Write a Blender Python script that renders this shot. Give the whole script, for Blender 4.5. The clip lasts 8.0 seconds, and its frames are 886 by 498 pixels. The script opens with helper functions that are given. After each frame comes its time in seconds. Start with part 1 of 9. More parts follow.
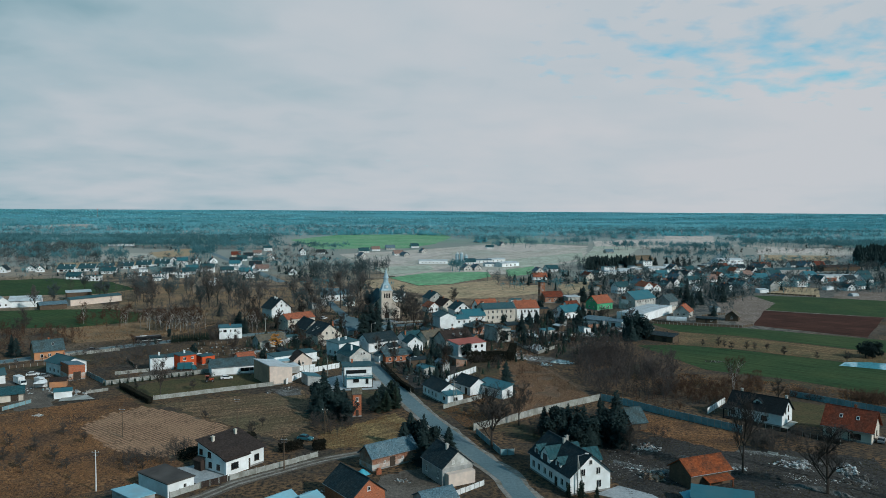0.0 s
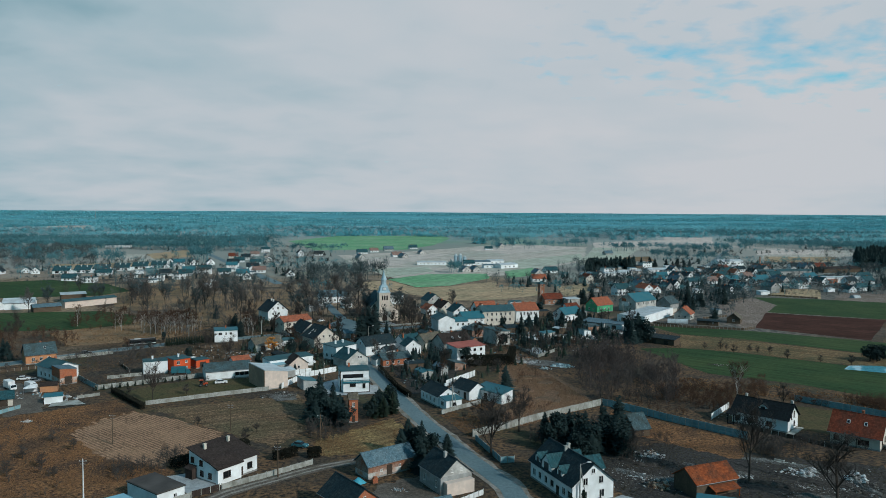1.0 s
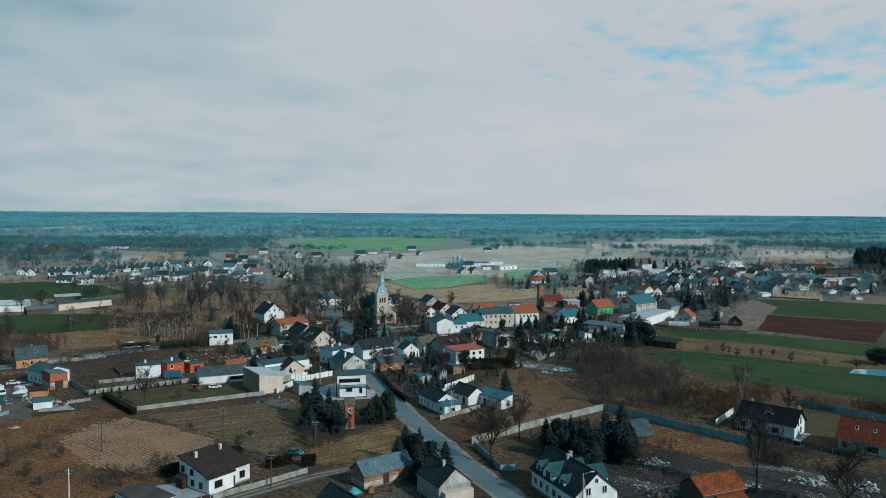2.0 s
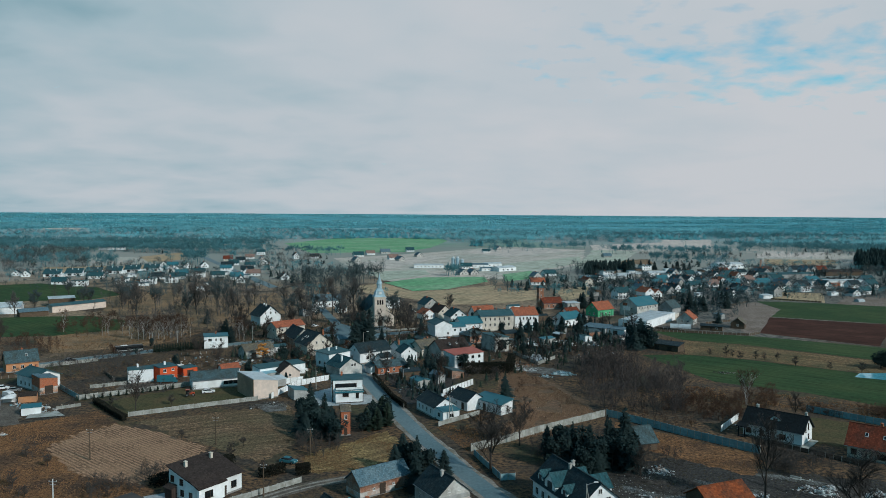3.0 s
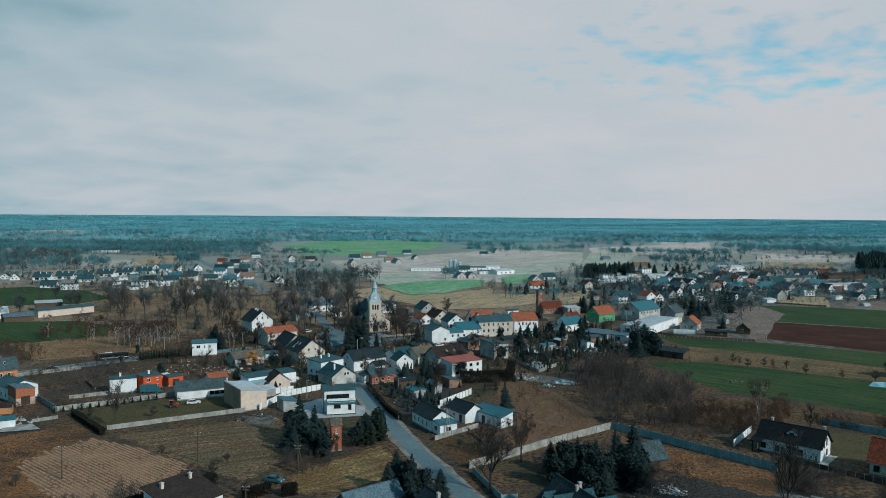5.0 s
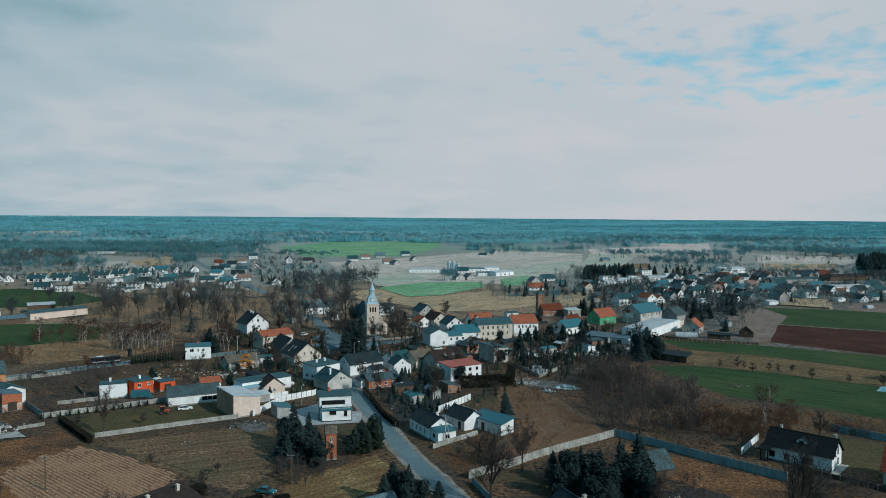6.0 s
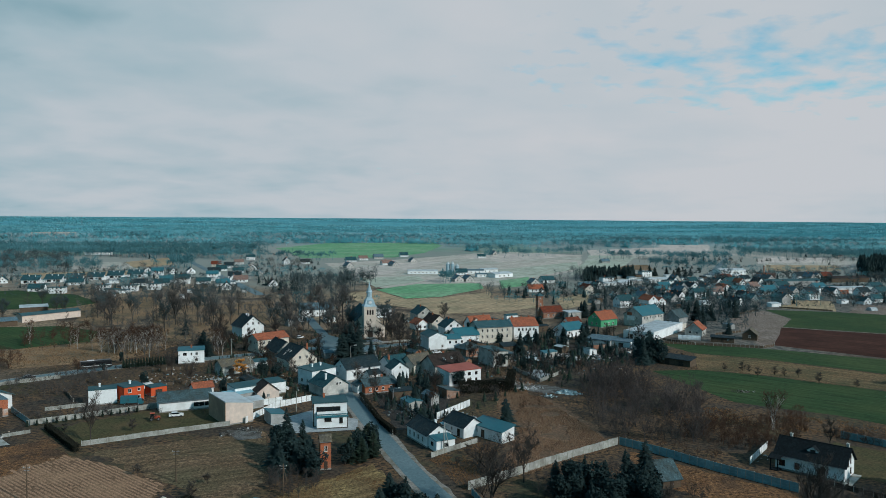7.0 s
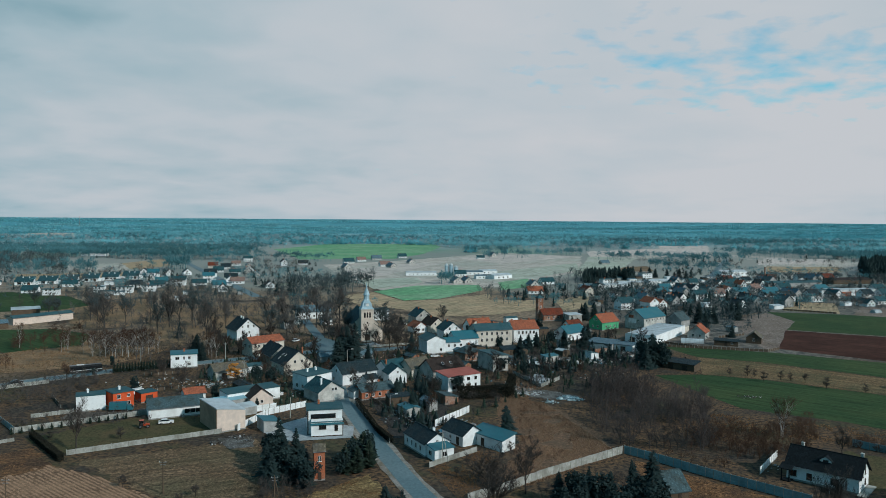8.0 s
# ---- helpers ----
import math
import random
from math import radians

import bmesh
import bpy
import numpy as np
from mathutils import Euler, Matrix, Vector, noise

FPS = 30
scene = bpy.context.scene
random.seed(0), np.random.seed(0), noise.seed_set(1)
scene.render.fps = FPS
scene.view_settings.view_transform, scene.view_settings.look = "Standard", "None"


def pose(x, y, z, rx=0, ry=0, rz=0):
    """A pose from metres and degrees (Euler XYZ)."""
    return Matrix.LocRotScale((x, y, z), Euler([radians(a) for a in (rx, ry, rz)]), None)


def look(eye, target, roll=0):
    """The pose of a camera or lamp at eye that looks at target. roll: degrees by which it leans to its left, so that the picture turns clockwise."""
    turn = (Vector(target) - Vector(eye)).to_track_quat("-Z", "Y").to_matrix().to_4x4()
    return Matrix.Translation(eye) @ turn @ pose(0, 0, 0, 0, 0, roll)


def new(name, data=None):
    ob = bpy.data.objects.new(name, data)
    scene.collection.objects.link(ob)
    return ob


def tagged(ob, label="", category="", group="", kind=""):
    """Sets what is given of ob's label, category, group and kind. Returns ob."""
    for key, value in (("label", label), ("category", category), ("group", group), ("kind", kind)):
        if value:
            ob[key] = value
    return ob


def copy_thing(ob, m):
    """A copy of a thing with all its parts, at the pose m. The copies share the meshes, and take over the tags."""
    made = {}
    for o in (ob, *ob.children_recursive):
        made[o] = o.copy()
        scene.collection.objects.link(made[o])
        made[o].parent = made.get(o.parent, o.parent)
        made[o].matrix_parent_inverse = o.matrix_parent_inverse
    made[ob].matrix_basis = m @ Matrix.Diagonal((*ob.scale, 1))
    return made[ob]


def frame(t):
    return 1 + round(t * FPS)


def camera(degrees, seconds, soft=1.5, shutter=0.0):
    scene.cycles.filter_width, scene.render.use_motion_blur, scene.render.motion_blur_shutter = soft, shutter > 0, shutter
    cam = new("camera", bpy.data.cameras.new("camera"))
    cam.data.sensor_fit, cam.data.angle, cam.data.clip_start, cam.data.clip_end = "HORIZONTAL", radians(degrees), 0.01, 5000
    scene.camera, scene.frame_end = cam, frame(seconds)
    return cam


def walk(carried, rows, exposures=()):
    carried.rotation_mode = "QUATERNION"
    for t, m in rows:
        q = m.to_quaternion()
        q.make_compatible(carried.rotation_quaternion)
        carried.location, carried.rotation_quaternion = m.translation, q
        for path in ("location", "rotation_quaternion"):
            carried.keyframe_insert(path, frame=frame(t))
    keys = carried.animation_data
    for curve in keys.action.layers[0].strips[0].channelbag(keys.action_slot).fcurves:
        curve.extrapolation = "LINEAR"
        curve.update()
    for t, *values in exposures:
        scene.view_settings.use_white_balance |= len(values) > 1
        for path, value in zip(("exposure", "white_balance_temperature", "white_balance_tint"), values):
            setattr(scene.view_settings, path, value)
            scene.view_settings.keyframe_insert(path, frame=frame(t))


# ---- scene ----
cam = camera(62.0, 8.0, 0.3)
PATH = [
    (0, 0.0, 0.0, 62.0, -3.081, -0.348, -0.0),
    (0.5, 0.044, 2.3, 62.005, -3.035, -0.35, -0.052),
    (1, 0.088, 4.676, 62.008, -2.99, -0.353, -0.104),
    (1.5, 0.133, 7.129, 62.009, -2.945, -0.356, -0.156),
    (2.2, 0.198, 10.691, 62.006, -2.883, -0.362, -0.228),
    (3, 0.273, 14.944, 61.997, -2.812, -0.37, -0.311),
    (3.5, 0.322, 17.701, 61.988, -2.768, -0.376, -0.363),
    (4, 0.37, 20.534, 61.978, -2.724, -0.383, -0.415),
    (4.5, 0.42, 23.444, 61.965, -2.68, -0.39, -0.466),
    (5.2, 0.491, 27.645, 61.943, -2.619, -0.402, -0.538),
    (6, 0.573, 32.63, 61.912, -2.55, -0.417, -0.621),
    (6.5, 0.626, 35.844, 61.89, -2.507, -0.427, -0.672),
    (7, 0.679, 39.135, 61.866, -2.465, -0.437, -0.723),
    (7.5, 0.733, 42.501, 61.839, -2.422, -0.449, -0.775),
    (8, 0.788, 45.944, 61.811, -2.38, -0.461, -0.826),
]
walk(cam, [(t, pose(x, y, z, 90 + p, r, w)) for t, x, y, z, p, r, w in PATH])

# ---- light ----
SUN_EL, SUN_AZ = radians(30), radians(128)  # azimuth clockwise from +y: the sun stands behind the viewer's right shoulder
world = bpy.data.worlds.new("sky")
scene.world = world
world.use_nodes = True
wn, wl = world.node_tree.nodes, world.node_tree.links
wn.clear()


def wnode(kind, **values):
    n = wn.new(kind)
    for key, v in values.items():
        n.inputs[key].default_value = v
    return n


w_out = wn.new("ShaderNodeOutputWorld")
w_bg = wnode("ShaderNodeBackground", Strength=1.0)
w_sky = wn.new("ShaderNodeTexSky")
w_sky.sky_type, w_sky.sun_disc = "NISHITA", False
w_sky.sun_elevation, w_sky.sun_rotation = SUN_EL, SUN_AZ
w_co = wn.new("ShaderNodeTexCoord")
w_sep = wn.new("ShaderNodeSeparateXYZ")
wl.new(w_co.outputs["Generated"], w_sep.inputs[0])
# cloud deck: the direction is laid out on a flat layer overhead
w_lift = wn.new("ShaderNodeMath"); w_lift.operation = "ADD"; w_lift.inputs[1].default_value = 0.18
w_abs = wn.new("ShaderNodeMath"); w_abs.operation = "ABSOLUTE"
wl.new(w_sep.outputs[2], w_abs.inputs[0])
wl.new(w_abs.outputs[0], w_lift.inputs[0])
w_dx = wn.new("ShaderNodeMath"); w_dx.operation = "DIVIDE"
w_dy = wn.new("ShaderNodeMath"); w_dy.operation = "DIVIDE"
wl.new(w_sep.outputs[0], w_dx.inputs[0]); wl.new(w_lift.outputs[0], w_dx.inputs[1])
wl.new(w_sep.outputs[1], w_dy.inputs[0]); wl.new(w_lift.outputs[0], w_dy.inputs[1])
w_deck = wn.new("ShaderNodeCombineXYZ")
wl.new(w_dx.outputs[0], w_deck.inputs[0]); wl.new(w_dy.outputs[0], w_deck.inputs[1])
w_big = wnode("ShaderNodeTexNoise", Scale=0.8, Detail=5.0, Roughness=0.45, Distortion=0.2)
w_fine = wnode("ShaderNodeTexNoise", Scale=3.6, Detail=4.0, Roughness=0.45, Distortion=0.3)
wl.new(w_deck.outputs[0], w_big.inputs["Vector"])
wl.new(w_deck.outputs[0], w_fine.inputs["Vector"])
w_tone = wn.new("ShaderNodeValToRGB")
for at, col in ((0.02, (0.075, 0.235, 0.300)), (0.19, (0.130, 0.300, 0.370)), (0.36, (0.36, 0.475, 0.535)), (0.52, (0.480, 0.540, 0.588)), (0.70, (0.545, 0.572, 0.608))):
    e = w_tone.color_ramp.elements.new(at)
    e.color = (*col, 1)
w_tone.color_ramp.elements.remove(w_tone.color_ramp.elements[0])
w_tone.color_ramp.elements.remove(w_tone.color_ramp.elements[-1])
w_mixn = wn.new("ShaderNodeMix"); w_mixn.data_type = "FLOAT"; w_mixn.inputs[0].default_value = 0.25
wl.new(w_big.outputs["Fac"], w_mixn.inputs[2]); wl.new(w_fine.outputs["Fac"], w_mixn.inputs[3])
w_side = wn.new("ShaderNodeMath"); w_side.operation = "MULTIPLY_ADD"; w_side.inputs[1].default_value = 0.30  # the deck thickens to the west
wl.new(w_sep.outputs[0], w_side.inputs[0]); wl.new(w_mixn.outputs[0], w_side.inputs[2])
w_back = wn.new("ShaderNodeMath"); w_back.operation = "MULTIPLY_ADD"  # and clears to a deep blue-green in the south
w_back.inputs[1].default_value, w_back.inputs[2].default_value = 0.30, -0.24
wl.new(w_sep.outputs[1], w_back.inputs[0])
w_all = wn.new("ShaderNodeMath"); w_all.operation = "ADD"
wl.new(w_side.outputs[0], w_all.inputs[0]); wl.new(w_back.outputs[0], w_all.inputs[1])
wl.new(w_all.outputs[0], w_tone.inputs[0])
# gaps in the deck towards the upper right, where the blue shows
w_vec = wn.new("ShaderNodeVectorMath"); w_vec.operation = "DISTANCE"
w_vec.inputs[1].default_value = (0.68, 2.45, 0.0)
w_sq = wn.new("ShaderNodeVectorMath"); w_sq.operation = "MULTIPLY"; w_sq.inputs[1].default_value = (0.6, 1.0, 0.0)
wl.new(w_deck.outputs[0], w_sq.inputs[0]); wl.new(w_sq.outputs[0], w_vec.inputs[0])
w_near = wn.new("ShaderNodeMapRange")
w_near.inputs["From Min"].default_value, w_near.inputs["From Max"].default_value = 0.0, 0.8
w_near.inputs["To Min"].default_value, w_near.inputs["To Max"].default_value = 0.24, -0.16
wl.new(w_vec.outputs["Value"], w_near.inputs["Value"])
w_gapn = wnode("ShaderNodeTexNoise", Scale=7.5, Detail=4.0, Roughness=0.5, Distortion=0.1)
wl.new(w_deck.outputs[0], w_gapn.inputs["Vector"])
w_sum = wn.new("ShaderNodeMath"); w_sum.operation = "ADD"
wl.new(w_gapn.outputs["Fac"], w_sum.inputs[0]); wl.new(w_near.outputs[0], w_sum.inputs[1])
w_high = wn.new("ShaderNodeMapRange")  # overhead the deck breaks up
w_high.inputs["From Min"].default_value, w_high.inputs["From Max"].default_value = 0.34, 0.56
w_high.inputs["To Min"].default_value, w_high.inputs["To Max"].default_value = 0.0, 0.50
wl.new(w_sep.outputs[2], w_high.inputs["Value"])
w_sum2 = wn.new("ShaderNodeMath"); w_sum2.operation = "ADD"
wl.new(w_sum.outputs[0], w_sum2.inputs[0]); wl.new(w_high.outputs[0], w_sum2.inputs[1])
w_gap = wn.new("ShaderNodeMapRange")
w_gap.inputs["From Min"].default_value, w_gap.inputs["From Max"].default_value = 0.56, 1.0
wl.new(w_sum2.outputs[0], w_gap.inputs["Value"])
w_blue = wn.new("ShaderNodeMix"); w_blue.data_type = "RGBA"; w_blue.blend_type = "MULTIPLY"; w_blue.inputs[0].default_value = 1.0
wl.new(w_sky.outputs[0], w_blue.inputs[6]); w_blue.inputs[7].default_value = (0.034, 0.140, 0.150, 1)
w_mix = wn.new("ShaderNodeMix"); w_mix.data_type = "RGBA"
wl.new(w_gap.outputs[0], w_mix.inputs[0])
wl.new(w_tone.outputs[0], w_mix.inputs[6]); wl.new(w_blue.outputs[2], w_mix.inputs[7])
wl.new(w_mix.outputs[2], w_bg.inputs[0])
wl.new(w_bg.outputs[0], w_out.inputs[0])

sun_data = bpy.data.lights.new("sun", "SUN")
sun_data.energy, sun_data.angle, sun_data.color = 2.9, radians(2), (0.965, 0.955, 0.91)
sun = new("sun", sun_data)
sun_way = Vector((math.sin(SUN_AZ) * math.cos(SUN_EL), math.cos(SUN_AZ) * math.cos(SUN_EL), math.sin(SUN_EL)))
sun.matrix_basis = look(Vector((0, 0, 300)) + sun_way * 50, (0, 0, 300))


# ---- materials ----
def material(name, a, b=None, rough=0.8, scale=3.0, big=0.25, bump=0.0, metal=0.0, spec=0.18, c=None, space="object", per_thing=0.0,
             pattern=None, size=(0.25, 0.07), gap=0.012, gapcolour=None, mottle=0.2, streak=None):
    """Two or three colours mixed by a coarse and a fine noise, with relief; pattern 'brick' or 'rows' adds courses."""
    m = bpy.data.materials.new(name)
    m.use_nodes = True
    nt, nl = m.node_tree.nodes, m.node_tree.links
    p = nt["Principled BSDF"]
    p.inputs["Roughness"].default_value, p.inputs["Metallic"].default_value = rough, metal
    p.inputs["Specular IOR Level"].default_value = spec
    b = b or tuple(v * 0.8 for v in a)
    if space == "object":
        co = nt.new("ShaderNodeTexCoord").outputs["Object"]
        info = nt.new("ShaderNodeObjectInfo")
        add = nt.new("ShaderNodeVectorMath"); add.operation = "MULTIPLY_ADD"
        comb = nt.new("ShaderNodeCombineXYZ")
        for i in range(3):
            nl.new(info.outputs["Random"], comb.inputs[i])
        nl.new(comb.outputs[0], add.inputs[0])
        add.inputs[1].default_value = (37.0, 53.0, 19.0)
        nl.new(co, add.inputs[2])
        shifted = add.outputs[0]
    else:
        co = shifted = nt.new("ShaderNodeNewGeometry").outputs["Position"]
    fine = nt.new("ShaderNodeTexNoise")
    fine.inputs["Scale"].default_value, fine.inputs["Detail"].default_value, fine.inputs["Roughness"].default_value = scale, 5, 0.65
    nl.new(shifted, fine.inputs["Vector"])
    coarse = nt.new("ShaderNodeTexNoise")
    coarse.inputs["Scale"].default_value, coarse.inputs["Detail"].default_value = scale * big, 3
    nl.new(shifted, coarse.inputs["Vector"])
    ramp = nt.new("ShaderNodeMapRange")
    ramp.inputs["From Min"].default_value, ramp.inputs["From Max"].default_value = 0.32, 0.68
    nl.new(fine.outputs["Fac"], ramp.inputs["Value"])
    mix = nt.new("ShaderNodeMix"); mix.data_type = "RGBA"
    nl.new(ramp.outputs[0], mix.inputs[0])
    mix.inputs[6].default_value, mix.inputs[7].default_value = (*a, 1), (*b, 1)
    colour = mix.outputs[2]
    ramp2 = nt.new("ShaderNodeMapRange")
    ramp2.inputs["From Min"].default_value, ramp2.inputs["From Max"].default_value = 0.42, 0.66
    nl.new(coarse.outputs["Fac"], ramp2.inputs["Value"])
    mix2 = nt.new("ShaderNodeMix"); mix2.data_type = "RGBA"
    nl.new(ramp2.outputs[0], mix2.inputs[0])
    nl.new(colour, mix2.inputs[6])
    mix2.inputs[7].default_value = (*(c or tuple(0.5 * (u + v) * 0.78 for u, v in zip(a, b))), 1)
    colour = mix2.outputs[2]
    height = fine.outputs["Fac"]
    if space == "world":
        grit = nt.new("ShaderNodeTexNoise")
        grit.inputs["Scale"].default_value, grit.inputs["Detail"].default_value, grit.inputs["Roughness"].default_value = scale * 1.7, 6, 0.8
        nl.new(shifted, grit.inputs["Vector"])
        gr = nt.new("ShaderNodeMapRange")
        gr.inputs["From Min"].default_value, gr.inputs["From Max"].default_value = 0.36, 0.64
        gr.inputs["To Min"].default_value, gr.inputs["To Max"].default_value = 1 - mottle, 1 + mottle
        nl.new(grit.outputs["Fac"], gr.inputs["Value"])
        gs = nt.new("ShaderNodeVectorMath"); gs.operation = "SCALE"
        nl.new(colour, gs.inputs[0]); nl.new(gr.outputs[0], gs.inputs["Scale"])
        colour = gs.outputs[0]
        if streak:  # drill lines along one bearing
            turn = nt.new("ShaderNodeMapping")
            turn.inputs["Rotation"].default_value = (0, 0, -radians(streak))
            nl.new(shifted, turn.inputs["Vector"])
            pull = nt.new("ShaderNodeVectorMath"); pull.operation = "MULTIPLY"; pull.inputs[1].default_value = (0.03, 0.55, 0.0)
            nl.new(turn.outputs[0], pull.inputs[0])
            lines = nt.new("ShaderNodeTexNoise")
            lines.inputs["Scale"].default_value, lines.inputs["Detail"].default_value, lines.inputs["Roughness"].default_value = 1.0, 5, 0.65
            nl.new(pull.outputs[0], lines.inputs["Vector"])
            lr = nt.new("ShaderNodeMapRange")
            lr.inputs["From Min"].default_value, lr.inputs["From Max"].default_value = 0.35, 0.65
            lr.inputs["To Min"].default_value, lr.inputs["To Max"].default_value = 0.68, 1.32
            nl.new(lines.outputs["Fac"], lr.inputs["Value"])
            ls = nt.new("ShaderNodeVectorMath"); ls.operation = "SCALE"
            nl.new(colour, ls.inputs[0]); nl.new(lr.outputs[0], ls.inputs["Scale"])
            colour = ls.outputs[0]
    if pattern:
        br = nt.new("ShaderNodeTexBrick")
        br.inputs["Scale"].default_value = 1.0
        br.inputs["Brick Width"].default_value, br.inputs["Row Height"].default_value = size
        br.inputs["Mortar Size"].default_value = gap
        br.inputs["Mortar"].default_value = (*(gapcolour or tuple(v * 0.5 for v in a)), 1)
        nl.new(colour, br.inputs["Color1"])
        dark = nt.new("ShaderNodeMix"); dark.data_type = "RGBA"; dark.blend_type = "MULTIPLY"; dark.inputs[0].default_value = 1.0
        nl.new(colour, dark.inputs[6]); dark.inputs[7].default_value = (0.5, 0.5, 0.5, 1)
        nl.new(dark.outputs[2], br.inputs["Color2"])
        if pattern == "brick":  # upright faces: along the wall and up
            sp = nt.new("ShaderNodeSeparateXYZ"); nl.new(co, sp.inputs[0])
            ad = nt.new("ShaderNodeMath"); ad.operation = "ADD"
            nl.new(sp.outputs[0], ad.inputs[0]); nl.new(sp.outputs[1], ad.inputs[1])
            cb = nt.new("ShaderNodeCombineXYZ")
            nl.new(ad.outputs[0], cb.inputs[0]); nl.new(sp.outputs[2], cb.inputs[1])
            nl.new(cb.outputs[0], br.inputs["Vector"])
        else:
            nl.new(co, br.inputs["Vector"])
        colour = br.outputs["Color"]
        inv = nt.new("ShaderNodeMath"); inv.operation = "SUBTRACT"; inv.inputs[0].default_value = 1.0
        nl.new(br.outputs["Fac"], inv.inputs[1])
        height = inv.outputs[0]
    if per_thing:
        info2 = nt.new("ShaderNodeObjectInfo")
        mr = nt.new("ShaderNodeMapRange")
        mr.inputs["To Min"].default_value, mr.inputs["To Max"].default_value = 1 - per_thing, 1 + per_thing
        nl.new(info2.outputs["Random"], mr.inputs["Value"])
        sc = nt.new("ShaderNodeVectorMath"); sc.operation = "SCALE"
        nl.new(colour, sc.inputs[0]); nl.new(mr.outputs[0], sc.inputs["Scale"])
        colour = sc.outputs[0]
    nl.new(colour, p.inputs["Base Color"])
    if bump:
        bp = nt.new("ShaderNodeBump")
        bp.inputs["Strength"].default_value, bp.inputs["Distance"].default_value = 0.6, bump
        nl.new(height, bp.inputs["Height"])
        nl.new(bp.outputs[0], p.inputs["Normal"])
    return m


def islands(name, colours, rough=0.9, porous=0.0):
    """Foliage and small loose pieces: each island of the mesh takes a colour of its own; porous adds translucency,
    flattening far crowns as haze would.
    """
    m = bpy.data.materials.new(name)
    m.use_nodes = True
    nt, nl = m.node_tree.nodes, m.node_tree.links
    p = nt["Principled BSDF"]
    p.inputs["Roughness"].default_value, p.inputs["Specular IOR Level"].default_value = rough, 0.1
    ge = nt.new("ShaderNodeNewGeometry")
    ra = nt.new("ShaderNodeValToRGB")
    while len(ra.color_ramp.elements) < len(colours):
        ra.color_ramp.elements.new(0.5)
    for i, col in enumerate(colours):
        ra.color_ramp.elements[i].position = i / max(1, len(colours) - 1)
        ra.color_ramp.elements[i].color = (*col, 1)
    nl.new(ge.outputs["Random Per Island"], ra.inputs[0])
    no = nt.new("ShaderNodeTexNoise")
    no.inputs["Scale"].default_value = 0.012
    no.inputs["Detail"].default_value = 3
    nl.new(ge.outputs["Position"], no.inputs["Vector"])
    mr = nt.new("ShaderNodeMapRange")
    mr.inputs["From Min"].default_value, mr.inputs["From Max"].default_value = 0.3, 0.7
    mr.inputs["To Min"].default_value, mr.inputs["To Max"].default_value = 0.65, 1.35
    nl.new(no.outputs["Fac"], mr.inputs["Value"])
    sc = nt.new("ShaderNodeVectorMath"); sc.operation = "SCALE"
    nl.new(ra.outputs[0], sc.inputs[0]); nl.new(mr.outputs[0], sc.inputs["Scale"])
    nl.new(sc.outputs[0], p.inputs["Base Color"])
    if porous:
        tr = nt.new("ShaderNodeBsdfTranslucent")
        nl.new(sc.outputs[0], tr.inputs["Color"])
        mx = nt.new("ShaderNodeMixShader")
        mx.inputs[0].default_value = porous
        nl.new(p.outputs[0], mx.inputs[1]); nl.new(tr.outputs[0], mx.inputs[2])
        nl.new(mx.outputs[0], nt["Material Output"].inputs["Surface"])
    return m


M = {}
M["white"] = material("white_render", (0.77, 0.80, 0.81), (0.69, 0.72, 0.73), scale=1.2, c=(0.60, 0.62, 0.62), bump=0.01, per_thing=0.06)
M["cream"] = material("cream_render", (0.60, 0.55, 0.475), (0.52, 0.48, 0.415), scale=1.2, bump=0.01)
M["pale"] = material("weathered_render", (0.50, 0.49, 0.46), (0.40, 0.40, 0.38), scale=1.5, c=(0.28, 0.28, 0.26), bump=0.02, per_thing=0.12)
M["grey"] = material("grey_render", (0.36, 0.37, 0.36), (0.28, 0.29, 0.29), scale=1.5, c=(0.22, 0.22, 0.21), bump=0.02)
M["pink"] = material("pinkish_render", (0.66, 0.54, 0.46), (0.55, 0.46, 0.40), scale=1.0, c=(0.50, 0.42, 0.37), bump=0.01)
M["green"] = material("green_render", (0.10, 0.42, 0.22), (0.08, 0.36, 0.18), scale=1.2, bump=0.01)
M["redwall"] = material("orange_red_render", (0.62, 0.10, 0.035), (0.54, 0.085, 0.03), scale=1.2, bump=0.01)
M["church"] = material("church_render", (0.62, 0.53, 0.45), (0.54, 0.46, 0.39), scale=0.7, c=(0.48, 0.41, 0.35), bump=0.015)
M["brick"] = material("red_brick", (0.60, 0.170, 0.065), (0.34, 0.095, 0.050), scale=2.2, big=0.2, c=(0.42, 0.16, 0.09), bump=0.012, pattern="brick", size=(0.25, 0.075), gapcolour=(0.34, 0.14, 0.085))
M["brickold"] = material("old_brick", (0.46, 0.165, 0.080), (0.15, 0.070, 0.048), scale=1.2, big=0.3, c=(0.44, 0.38, 0.33), bump=0.02, pattern="brick", size=(0.25, 0.075), gapcolour=(0.28, 0.15, 0.10))
M["stone"] = material("plinth_concrete", (0.30, 0.29, 0.28), (0.22, 0.22, 0.21), scale=2.0, bump=0.02)
T = dict(rough=0.85, bump=0.03, pattern="rows", size=(0.42, 0.40), gap=0.03, scale=2.2, big=0.2)
M["r_brown"] = material("brown_tiles", (0.060, 0.044, 0.038), (0.045, 0.034, 0.030), spec=0.15, **T)
M["r_black"] = material("black_tiles", (0.013, 0.020, 0.023), (0.010, 0.015, 0.018), spec=0.15, **T)
